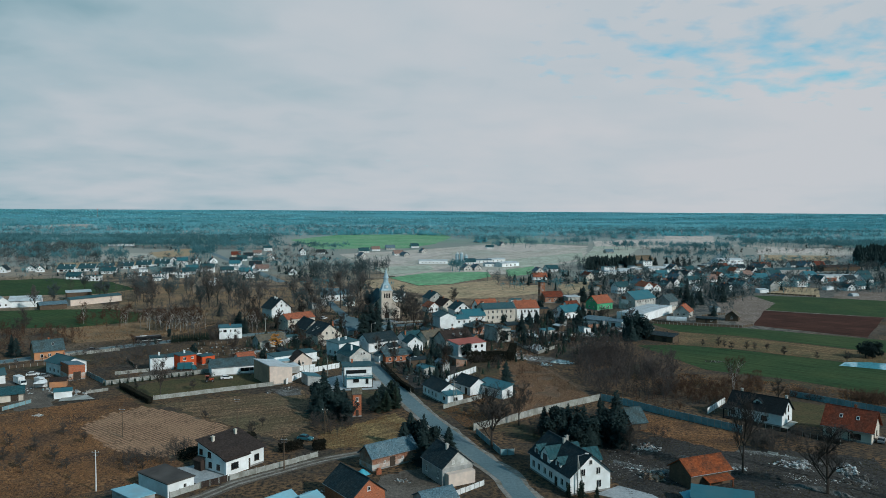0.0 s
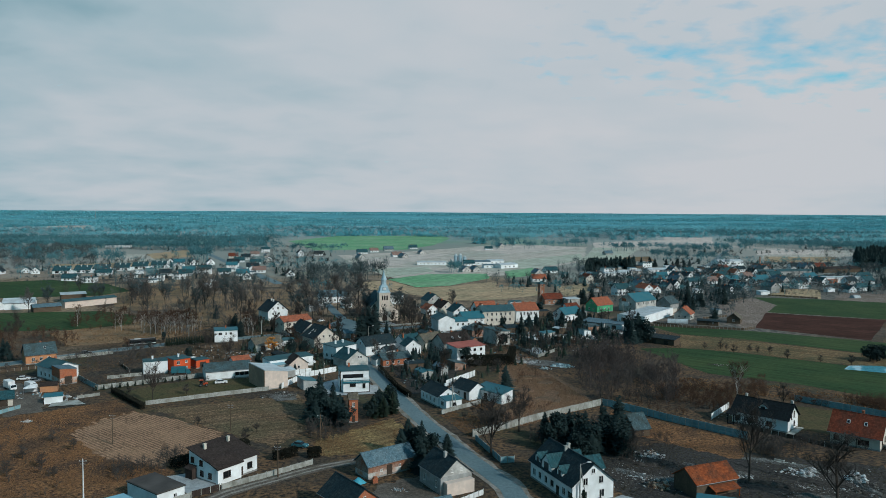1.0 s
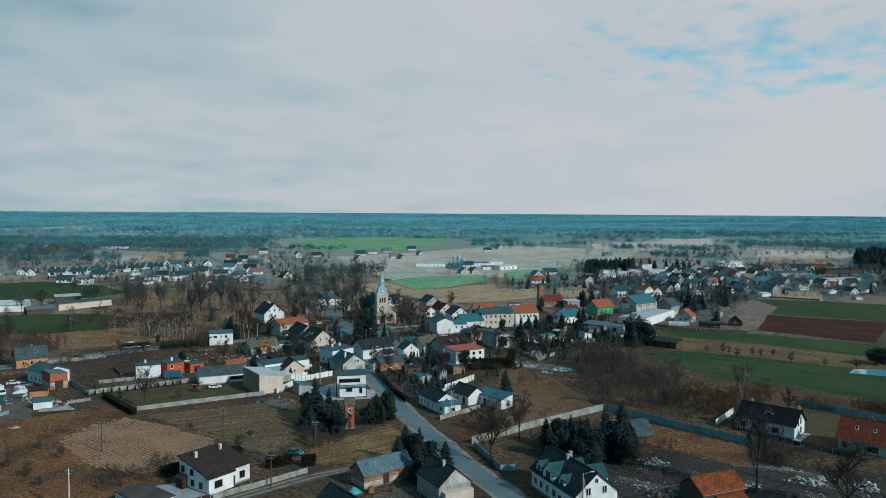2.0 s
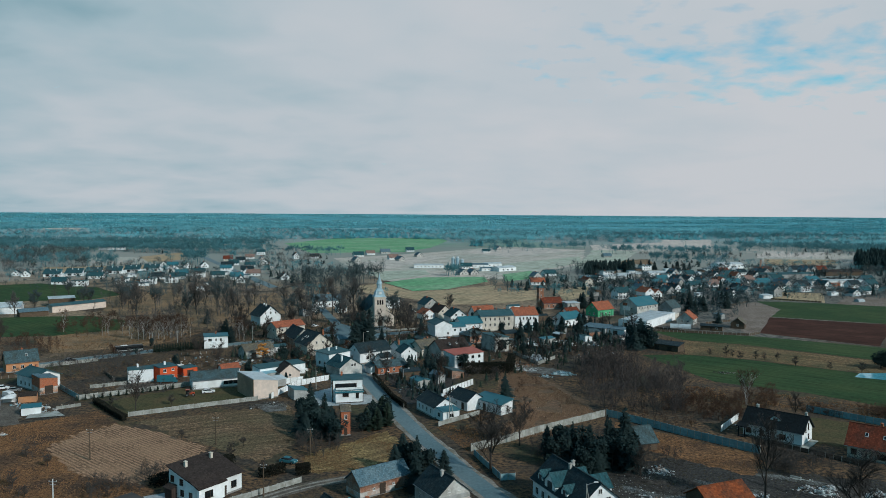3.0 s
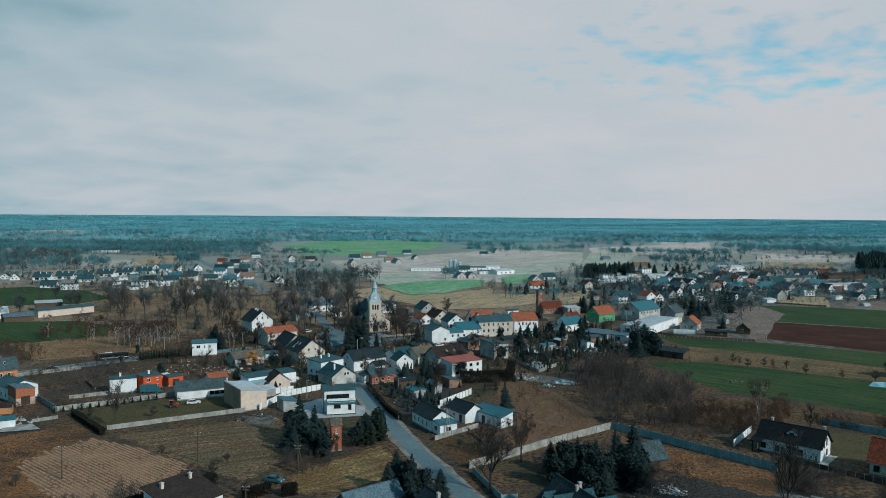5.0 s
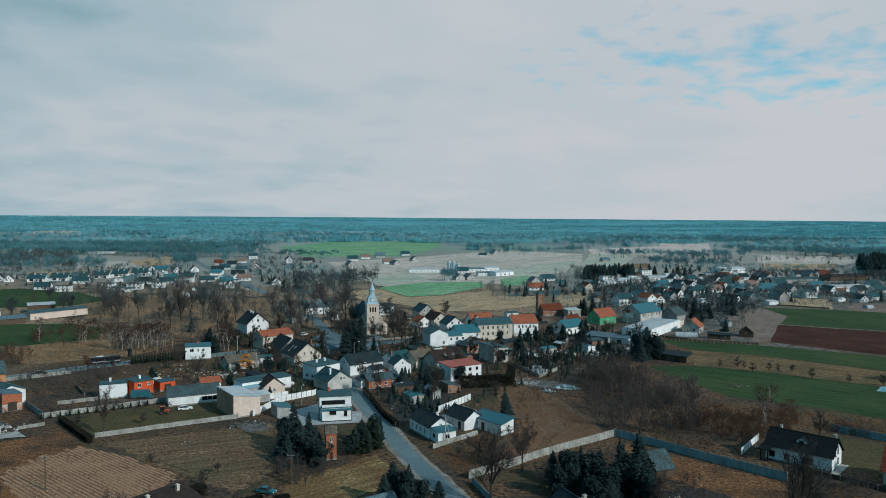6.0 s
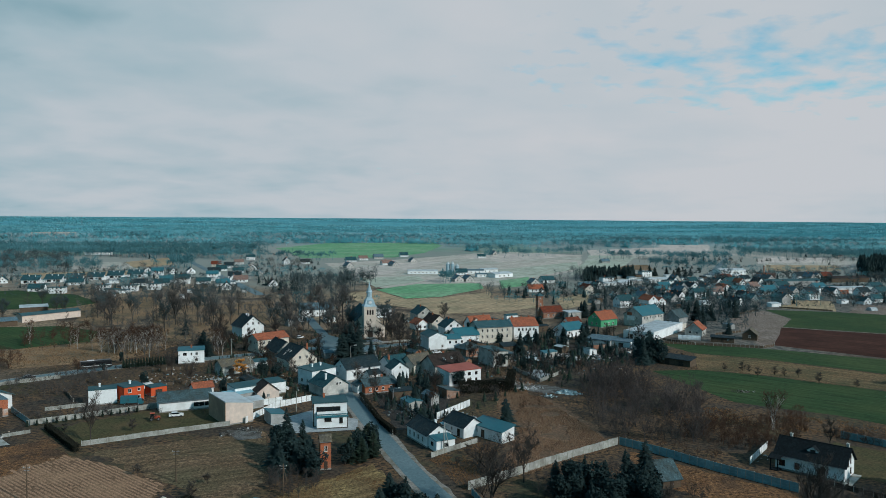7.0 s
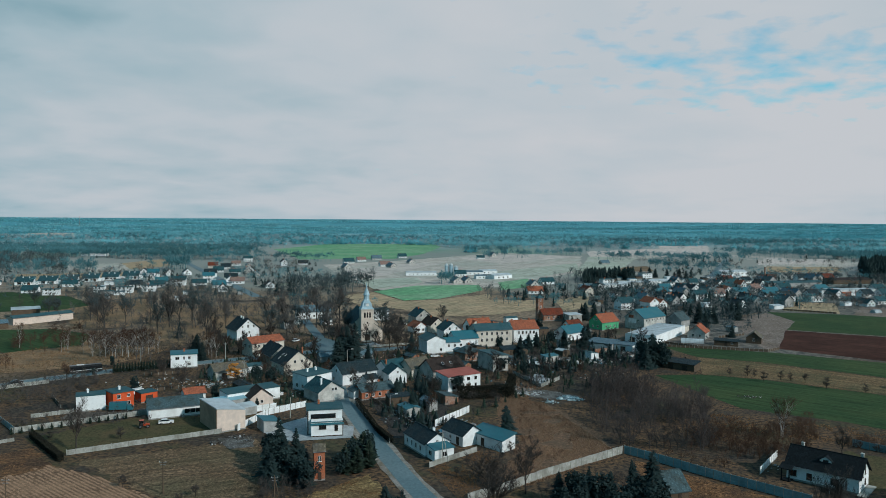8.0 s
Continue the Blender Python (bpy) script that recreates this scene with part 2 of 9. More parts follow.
M["r_red"] = material("red_tiles", (0.24, 0.055, 0.026), (0.17, 0.042, 0.023), c=(0.13, 0.045, 0.028), **T)
M["r_orange"] = material("orange_tiles", (0.48, 0.15, 0.08), (0.38, 0.115, 0.06), c=(0.32, 0.11, 0.065), **T)
M["r_rust"] = material("rusty_old_tiles", (0.38, 0.095, 0.03), (0.24, 0.06, 0.022), c=(0.11, 0.05, 0.03), **T)
M["r_redflat"] = material("red_sheet", (0.36, 0.10, 0.075), (0.30, 0.085, 0.065), rough=0.6, scale=0.8, bump=0.01)
M["r_dark"] = material("dark_slate", (0.020, 0.044, 0.054), (0.015, 0.033, 0.041), c=(0.034, 0.050, 0.053), **T)
M["r_teal"] = material("teal_tiles", (0.026, 0.104, 0.122), (0.020, 0.080, 0.096), c=(0.04, 0.096, 0.106), **T)
M["r_grey"] = material("grey_tiles", (0.090, 0.150, 0.165), (0.058, 0.100, 0.112), c=(0.060, 0.078, 0.076), **T)
M["r_tan"] = material("lichened_tiles", (0.20, 0.17, 0.12), (0.14, 0.12, 0.09), c=(0.11, 0.11, 0.10), **T)
S = dict(rough=0.6, bump=0.02, scale=0.9, spec=0.22)
M["s_blue"] = material("blue_sheet", (0.022, 0.130, 0.162), (0.018, 0.104, 0.132), c=(0.036, 0.125, 0.150), **S)
M["s_bright"] = material("bright_blue_sheet", (0.20, 0.42, 0.50), (0.17, 0.36, 0.43), c=(0.20, 0.34, 0.39), **S)
M["s_light"] = material("pale_sheet", (0.46, 0.52, 0.54), (0.38, 0.43, 0.45), c=(0.32, 0.35, 0.36), **S)
M["s_slate"] = material("blue_grey_asbestos", (0.15, 0.265, 0.320), (0.055, 0.100, 0.128), c=(0.16, 0.23, 0.26), rough=0.85, bump=0.03, scale=5.0, big=0.12, pattern="rows", size=(0.34, 0.30), gap=0.03)
M["s_felt"] = material("roofing_felt", (0.030, 0.092, 0.106), (0.023, 0.070, 0.082), c=(0.05, 0.098, 0.106), rough=0.8, bump=0.01, scale=0.8)
M["frame"] = material("window_frame", (0.70, 0.70, 0.68), (0.62, 0.62, 0.60))
M["framedark"] = material("dark_frame", (0.06, 0.045, 0.035), (0.05, 0.038, 0.03))
M["glass"] = material("window_glass", (0.012, 0.016, 0.018), (0.010, 0.013, 0.015), rough=0.12, spec=0.6)
M["wood"] = material("weathered_wood", (0.125, 0.090, 0.062), (0.075, 0.055, 0.040), scale=2.5, bump=0.02)
M["concrete"] = material("concrete", (0.36, 0.37, 0.35), (0.27, 0.275, 0.255), c=(0.19, 0.19, 0.165), scale=1.5, bump=0.02, per_thing=0.12)
M["concblue"] = material("bluish_concrete", (0.20, 0.34, 0.375), (0.165, 0.285, 0.315), c=(0.14, 0.235, 0.26), scale=1.5, bump=0.02, per_thing=0.10)
M["metal"] = material("galvanised_metal", (0.35, 0.36, 0.37), (0.28, 0.29, 0.30), rough=0.45, metal=0.8)
M["copper"] = material("pale_patina_sheet", (0.36, 0.50, 0.56), (0.29, 0.41, 0.47), rough=0.5, scale=1.5, spec=0.4)
M["asphalt"] = material("asphalt", (0.100, 0.160, 0.178), (0.082, 0.135, 0.150), c=(0.125, 0.182, 0.196), rough=0.7, scale=0.7, big=0.1, bump=0.004, space="world")
M["gravel"] = material("gravel_verge", (0.30, 0.28, 0.25), (0.19, 0.17, 0.15), c=(0.15, 0.13, 0.10), rough=0.95, scale=1.5, bump=0.03, space="world")
M["dirt"] = material("packed_earth", (0.115, 0.092, 0.072), (0.050, 0.042, 0.035), c=(0.130, 0.112, 0.094), scale=0.9, big=0.13, bump=0.03, space="world", mottle=0.5)
M["paving"] = material("pale_paving", (0.36, 0.39, 0.40), (0.28, 0.30, 0.31), scale=1.0, bump=0.01, space="world")
M["rubble"] = islands("broken_stone", [(0.42, 0.43, 0.43), (0.10, 0.095, 0.09), (0.16, 0.145, 0.125), (0.05, 0.048, 0.045), (0.08, 0.075, 0.068), (0.06, 0.055, 0.05)])
M["junk"] = islands("mixed_scrap", [(0.05, 0.05, 0.05), (0.45, 0.45, 0.44), (0.10, 0.20, 0.24), (0.22, 0.12, 0.07), (0.62, 0.62, 0.60)])
G = dict(space="world", rough=0.95, bump=0.05, spec=0.1)
M["meadow"] = material("winter_grass", (0.279, 0.137, 0.061), (0.050, 0.030, 0.021), c=(0.068, 0.042, 0.028), scale=0.9, big=0.09, mottle=0.8, space="world", rough=0.95, bump=0.14, spec=0.1)
M["lawn"] = material("dull_lawn", (0.085, 0.078, 0.036), (0.044, 0.042, 0.022), c=(0.095, 0.070, 0.036), scale=0.8, big=0.15, mottle=0.45, **G)
M["crop"] = material("winter_crop", (0.030, 0.066, 0.024), (0.020, 0.046, 0.019), c=(0.044, 0.070, 0.026), scale=0.35, big=0.1, streak=-40, **G)
# bright far green, made paler and bluer than crop to include haze
M["cropfar"] = material("hazed_bright_crop", (0.135, 0.325, 0.165), (0.110, 0.270, 0.140), c=(0.195, 0.330, 0.200), scale=0.06, streak=62, **G)
M["plough"] = material("ploughed_earth", (0.050, 0.018, 0.012), (0.034, 0.013, 0.009), c=(0.068, 0.027, 0.018), scale=0.25, streak=-36, **G)
M["stubble"] = material("pale_stubble", (0.396, 0.237, 0.150), (0.270, 0.157, 0.096), c=(0.315, 0.185, 0.116), scale=1.4, big=0.08, mottle=0.4, **G)
M["tan"] = material("dry_grassland", (0.33, 0.205, 0.115), (0.14, 0.090, 0.054), c=(0.125, 0.095, 0.060), scale=0.7, big=0.10, mottle=0.45, **G)
# dry field tan, with part of its paleness painted in as haze
M["tanfar"] = material("hazed_dry_field", (0.49, 0.425, 0.365), (0.39, 0.350, 0.305), c=(0.35, 0.345, 0.295), scale=0.03, streak=60, **G)
M["reedbed"] = material("reed_ground", (0.20, 0.118, 0.072), (0.085, 0.055, 0.038), c=(0.12, 0.082, 0.055), scale=0.9, mottle=0.6, **G)
M["bareearth"] = material("bare_ground", (0.062, 0.057, 0.052), (0.024, 0.024, 0.024), c=(0.052, 0.046, 0.041), scale=0.9, big=0.08, mottle=0.7, **G)
M["weedy"] = material("weedy_ground", (0.238, 0.150, 0.086), (0.055, 0.041, 0.030), c=(0.106, 0.084, 0.049), scale=0.8, big=0.08, mottle=0.7, streak=24, **G)
M["bark"] = material("bark", (0.060, 0.050, 0.042), (0.042, 0.035, 0.030), scale=4.0, bump=0.02)
M["birch"] = material("birch_bark", (0.50, 0.48, 0.45), (0.34, 0.32, 0.30), scale=3.0, c=(0.20, 0.18, 0.17))
M["twig"] = islands("bare_twigs", [(0.052, 0.050, 0.048), (0.080, 0.068, 0.060), (0.040, 0.040, 0.040)])
M["twigred"] = islands("reddish_twigs", [(0.085, 0.048, 0.032), (0.060, 0.038, 0.028), (0.105, 0.060, 0.038)])
M["willow"] = islands("willow_twigs", [(0.60, 0.27, 0.06), (0.46, 0.20, 0.045), (0.68, 0.34, 0.09)])
M["needle"] = islands("spruce_needles", [(0.021, 0.038, 0.039), (0.025, 0.044, 0.042), (0.018, 0.033, 0.034)])
M["thuja"] = islands("cypress_leaves", [(0.024, 0.044, 0.034), (0.036, 0.057, 0.040), (0.017, 0.031, 0.026)])
M["hedge"] = islands("hedge_leaves", [(0.017, 0.020, 0.015), (0.024, 0.023, 0.017), (0.011, 0.013, 0.010)])
M["reed"] = islands("dry_reed", [(0.28, 0.165, 0.100), (0.17, 0.102, 0.064), (0.38, 0.235, 0.150), (0.10, 0.064, 0.043), (0.46, 0.33, 0.235)])
# far woods: pale teal colours carry the haze of several kilometres
M["wood_far"] = islands("hazed_bare_woodland", [(0.214, 0.512, 0.560), (0.242, 0.530, 0.572), (0.195, 0.482, 0.532), (0.275, 0.536, 0.569)], porous=0.6)
M["pine_far"] = islands("hazed_pine_woodland", [(0.141, 0.438, 0.487), (0.159, 0.456, 0.502), (0.129, 0.411, 0.460)], porous=0.6)
M["paint_w"] = material("white_paint", (0.72, 0.73, 0.73), (0.66, 0.67, 0.67), rough=0.35, spec=0.5)
M["paint_r"] = material("red_paint", (0.50, 0.07, 0.02), (0.42, 0.06, 0.02), rough=0.4, spec=0.5)
M["paint_g"] = material("grey_paint", (0.22, 0.23, 0.24), (0.19, 0.20, 0.21), rough=0.35, spec=0.5)
M["paint_k"] = material("black_paint", (0.015, 0.018, 0.02), (0.012, 0.015, 0.017), rough=0.3, spec=0.5)
M["tyre"] = material("rubber", (0.02, 0.02, 0.02), (0.015, 0.015, 0.015))
M["tarp"] = material("blue_tarpaulin", (0.06, 0.34, 0.44), (0.05, 0.29, 0.38), rough=0.5, scale=2.0, bump=0.05)
# paler, greyer twigs for the middle distance, with haze in the colour
M["twigmid"] = islands("hazed_grey_twigs", [(0.088, 0.092, 0.092), (0.125, 0.115, 0.105), (0.070, 0.078, 0.080), (0.160, 0.130, 0.108)])
M["water"] = material("pond_water", (0.12, 0.42, 0.50), (0.10, 0.36, 0.44), rough=0.08, spec=0.6, space="world")
M["ochre"] = material("ochre_render", (0.50, 0.24, 0.12), (0.42, 0.19, 0.095), scale=1.2, c=(0.36, 0.20, 0.12), bump=0.02)
M["stubbledark"] = material("soil_between_rows", (0.20, 0.118, 0.072), (0.105, 0.064, 0.042), c=(0.25, 0.15, 0.092), scale=1.2, big=0.1, mottle=0.5, **G)
M["trampled"] = material("trampled_ground", (0.31, 0.245, 0.205), (0.090, 0.072, 0.062), c=(0.15, 0.115, 0.092), scale=0.6, big=0.12, mottle=0.7, **G)
M["pasture"] = material("yellowed_pasture", (0.45, 0.32, 0.20), (0.30, 0.215, 0.135), c=(0.28, 0.225, 0.14), scale=0.15, streak=62, **G)
# greenish and rosy fallow tints, lifted to take in the distance haze
M["tanfar2"] = material("hazed_greenish_fallow", (0.37, 0.40, 0.32), (0.32, 0.345, 0.28), c=(0.41, 0.40, 0.34), scale=0.03, streak=60, **G)
M["tanfar3"] = material("hazed_rosy_fallow", (0.56, 0.475, 0.42), (0.47, 0.405, 0.36), c=(0.44, 0.395, 0.35), scale=0.03, streak=60, **G)
M["tanwall"] = material("tan_plaster", (0.42, 0.27, 0.19), (0.34, 0.215, 0.15), scale=0.9, c=(0.28, 0.18, 0.13), bump=0.02)
M["feltbrown"] = material("brown_felt", (0.062, 0.056, 0.052), (0.045, 0.041, 0.039), c=(0.08, 0.074, 0.068), rough=0.85, bump=0.01, scale=0.9)
# tree belts and birches beyond the village, lightened and blued with painted haze
M["belt"] = islands("hazed_tree_belts", [(0.081, 0.225, 0.250), (0.104, 0.245, 0.267), (0.065, 0.190, 0.216), (0.135, 0.265, 0.281)], porous=0.4)
M["birch_far"] = islands("hazed_far_birches", [(0.40, 0.45, 0.46), (0.32, 0.40, 0.42), (0.48, 0.49, 0.48), (0.27, 0.38, 0.41)], porous=0.5)
# bluer copy of the bare twigs, haze included, for far gardens
M["twigfar"] = islands("hazed_dark_garden_trees", [(0.050, 0.082, 0.088), (0.075, 0.100, 0.104), (0.038, 0.064, 0.070), (0.100, 0.112, 0.108)])
M["palerubble"] = islands("pale_broken_slabs", [(0.62, 0.65, 0.65), (0.36, 0.37, 0.37), (0.72, 0.74, 0.74), (0.14, 0.135, 0.13), (0.26, 0.235, 0.21)])
M["timberscrap"] = islands("old_timber", [(0.34, 0.26, 0.19), (0.22, 0.13, 0.08), (0.46, 0.40, 0.34), (0.10, 0.08, 0.065), (0.42, 0.16, 0.07)])
M["sacks"] = islands("pale_blue_sacks", [(0.52, 0.66, 0.70), (0.66, 0.72, 0.73), (0.24, 0.40, 0.44), (0.40, 0.50, 0.52), (0.10, 0.13, 0.14)])
M["goldgrass"] = material("golden_rough_grass", (0.300, 0.205, 0.090), (0.085, 0.060, 0.034), c=(0.150, 0.100, 0.050), scale=0.9, big=0.10, mottle=0.7, streak=38, **G)
M["barkgrey"] = material("grey_bark", (0.060, 0.056, 0.052), (0.042, 0.040, 0.038), scale=4.0, bump=0.02)
M["orchardgrass"] = material("orchard_grass", (0.215, 0.140, 0.072), (0.095, 0.066, 0.038), c=(0.075, 0.070, 0.036), scale=0.7, big=0.08, mottle=0.55, streak=-40, **G)
M["spoil"] = material("pale_broken_ground", (0.22, 0.22, 0.21), (0.050, 0.047, 0.043), c=(0.070, 0.063, 0.055), scale=2.6, big=0.12, mottle=0.8, space="world", rough=0.95, bump=0.12, spec=0.1)
M["plaster_old"] = material("flaking_plaster", (0.52, 0.52, 0.50), (0.30, 0.29, 0.27), c=(0.40, 0.20, 0.12), scale=1.6, big=0.3, bump=0.02)
M["twigcopse"] = islands("grey_brown_twigs", [(0.081, 0.070, 0.067), (0.062, 0.056, 0.056), (0.106, 0.084, 0.074), (0.074, 0.065, 0.063)])


# ---- mesh helpers ----
class Mesh:
    """Collects faces; each call may name a slot in the list of materials."""

    def __init__(self):
        self.v, self.f, self.m = [], [], []

    def add(self, verts, faces, slot=0):
        n = len(self.v)
        self.v += [tuple(p) for p in verts]
        self.f += [tuple(i + n for i in f) for f in faces]
        self.m += [slot] * len(faces)
        return self

    def box(self, x, y, z, sx, sy, sz, turn=0.0, slot=0):
        """A box standing on z, centred on x, y."""
        c, s = math.cos(turn), math.sin(turn)
        pts = [(x + c * a * sx / 2 - s * b * sy / 2, y + s * a * sx / 2 + c * b * sy / 2, z + h * sz) for h in (0, 1) for a, b in ((-1, -1), (1, -1), (1, 1), (-1, 1))]
        return self.add(pts, [(3, 2, 1, 0), (4, 5, 6, 7), (0, 1, 5, 4), (1, 2, 6, 5), (2, 3, 7, 6), (3, 0, 4, 7)], slot)

    def slab(self, quad, thick, slot=0):
        """A plate with its upper face on the four points, going down by thick."""
        lower = [(p[0], p[1], p[2] - thick) for p in quad]
        return self.add(list(quad) + lower, [(0, 1, 2, 3), (7, 6, 5, 4), (0, 4, 5, 1), (1, 5, 6, 2), (2, 6, 7, 3), (3, 7, 4, 0)], slot)

    def tube(self, p0, p1, r0, r1, n=5, slot=0):
        a, b = Vector(p0), Vector(p1)
        d = (b - a).normalized()
        u = d.orthogonal().normalized()
        w = d.cross(u)
        ring = [(math.cos(2 * math.pi * k / n), math.sin(2 * math.pi * k / n)) for k in range(n)]
        pts = [a + (u * c + w * s) * r0 for c, s in ring] + [b + (u * c + w * s) * r1 for c, s in ring]
        return self.add(pts, [(k, (k + 1) % n, n + (k + 1) % n, n + k) for k in range(n)] + [tuple(range(n, 2 * n))], slot)

    def lathe(self, x, y, rings, n=8, turn=0.0, slot=0):
        """Rings of (radius, z), joined from below up."""
        pts = []
        for r, z in rings:
            pts += [(x + r * math.cos(turn + 2 * math.pi * k / n), y + r * math.sin(turn + 2 * math.pi * k / n), z) for k in range(n)]
        faces = [(j * n + k, j * n + (k + 1) % n, (j + 1) * n + (k + 1) % n, (j + 1) * n + k) for j in range(len(rings) - 1) for k in range(n)]
        faces.append(tuple(range((len(rings) - 1) * n, len(rings) * n)))
        return self.add(pts, faces, slot)

    def data(self, name, *mats):
        me = bpy.data.meshes.new(name)
        me.from_pydata(self.v, [], self.f)
        for m in mats:
            me.materials.append(m)
        if len(mats) > 1:
            me.polygons.foreach_set("material_index", self.m)
        me.update()
        return me


def part(name, mesh, mat, parent, label=""):
    """One mesh object under a thing or a part; mesh is a Mesh or ready mesh data."""
    me = mesh.data(name, mat) if isinstance(mesh, Mesh) else mesh
    ob = new(name, me)
    ob.parent = parent
    return tagged(ob, label)


def thing(name, label, category, x=0, y=0, z=0, turn=0, group="", kind=""):
    ob = new(name)
    ob.matrix_basis = pose(x, y, z, 0, 0, turn)
    return tagged(ob, label, category, group, kind)


def single(name, mesh, mat, label, category, x=0, y=0, z=0, turn=0, group="", kind=""):
    ob = new(name, mesh.data(name, mat) if isinstance(mesh, Mesh) else mesh)
    ob.matrix_basis = pose(x, y, z, 0, 0, turn)
    return tagged(ob, label, category, group, kind)


def soup(name, verts, tris, mat):
    """Mesh data from arrays."""
    me = bpy.data.meshes.new(name)
    verts, tris = np.asarray(verts, np.float32), np.asarray(tris, np.int32)
    me.vertices.add(len(verts)); me.vertices.foreach_set("co", verts.ravel())
    me.loops.add(tris.size); me.loops.foreach_set("vertex_index", tris.ravel())
    me.polygons.add(len(tris))
    me.polygons.foreach_set("loop_start", np.arange(0, tris.size, 3, dtype=np.int32))
    me.polygons.foreach_set("loop_total", np.full(len(tris), 3, np.int32))
    me.materials.append(mat)
    me.update(calc_edges=True)
    return me


def scatter(name, template, spots, mat, rng, lean=0.0):
    """Many copies of a small template (verts, tris) joined in one mesh. spots: rows of x, y, z, width, height."""
    tv, tt = template
    n = len(spots)
    a = rng.uniform(0, 2 * math.pi, n)
    c, s = np.cos(a)[:, None], np.sin(a)[:, None]
    x = (tv[None, :, 0] * c - tv[None, :, 1] * s) * spots[:, 3:4] + spots[:, 0:1]
    y = (tv[None, :, 0] * s + tv[None, :, 1] * c) * spots[:, 3:4] + spots[:, 1:2]
    z = tv[None, :, 2] * spots[:, 4:5] + spots[:, 2:3]
    verts = np.stack([x, y, z], 2).reshape(-1, 3)
    tris = (tt[None] + (np.arange(n) * len(tv))[:, None, None]).reshape(-1, 3)
    return soup(name, verts, tris, mat)


# ---- ground, fields, roads ----
def flat(points, z):
    m = Mesh()
    m.add([(x, y, z) for x, y in points], [tuple(range(len(points)))])
    return m


OPEN = []


def field(label, mat, points, z=0.03, name="field"):
    """A field as a thin sheet with a gently uneven outline."""
    OPEN.append((points, mat))
    rng = random.Random(sum(int(a * 7 + b * 3) for a, b in points))
    edge = []
    for (x0, y0), (x1, y1) in zip(points, points[1:] + points[:1]):
        wild = mat in ("meadow", "goldgrass", "tan", "reedbed", "bareearth", "trampled", "lawn", "stubbledark", "dirt", "weedy", "spoil") and max(q[1] for q in points) < 620
        n = max(1, int(math.hypot(x1 - x0, y1 - y0) / (1.6 if wild else 12)))
        for k in range(n):
            j = (0.55 if mat == "spoil" else 1.0) if wild else 0.0 if k == 0 else math.hypot(x1 - x0, y1 - y0) * 0.006 + 0.3
            edge.append((x0 + (x1 - x0) * k / n + rng.uniform(-j, j), y0 + (y1 - y0) * k / n + rng.uniform(-j, j)))
    m = flat(edge, (z if z < 0.15 else 0.1 + 0.1 * z) + (0.001 if z < 0.15 else 0.003) * len(OPEN))  # no two sheets in one plane
    a = sum(edge[i][0] * edge[(i + 1) % len(edge)][1] - edge[(i + 1) % len(edge)][0] * edge[i][1] for i in range(len(edge)))
    if a < 0:
        m.f = [tuple(reversed(f)) for f in m.f]
    return single(name, m, M[mat] if isinstance(mat, str) else mat, label, "field", kind="structure")


def smooth_line(points, step=4.0):
    """A line through the points with rounded bends."""
    out = []
    p = [points[0]] + list(points) + [points[-1]]
    for i in range(1, len(p) - 2):
        a, b, c, d = (np.array(q, float) for q in p[i - 1:i + 3])
        n = max(1, int(np.hypot(*(c - b)) / step))
        for k in range(n):
            t = k / n
            out.append(0.5 * (2 * b + (c - a) * t + (2 * a - 5 * b + 4 * c - d) * t * t + (3 * b - a - 3 * c + d) * t ** 3))
    out.append(np.array(points[-1], float))
    return out


def ribbon(line, width, z, thick, ragged=0.0, off=0.0, seed=0):
    rng = random.Random(seed)
    m = Mesh()
    pts = []
    for i, p in enumerate(line):
        d = line[min(i + 1, len(line) - 1)] - line[max(i - 1, 0)]
        d = d / max(1e-6, np.hypot(*d))
        nrm = np.array((-d[1], d[0]))
        a = p + nrm * (off + width / 2 + rng.uniform(-ragged, ragged))
        b = p + nrm * (off - width / 2 + rng.uniform(-ragged, ragged))
        pts += [(a[0], a[1], z), (b[0], b[1], z), (a[0], a[1], z - thick), (b[0], b[1], z - thick)]
    faces = []
    for i in range(len(line) - 1):
        k = 4 * i
        faces += [(k, k + 1, k + 5, k + 4), (k + 1, k + 3, k + 7, k + 5), (k + 2, k, k + 4, k + 6)]
    m.add(pts, faces)
    return m


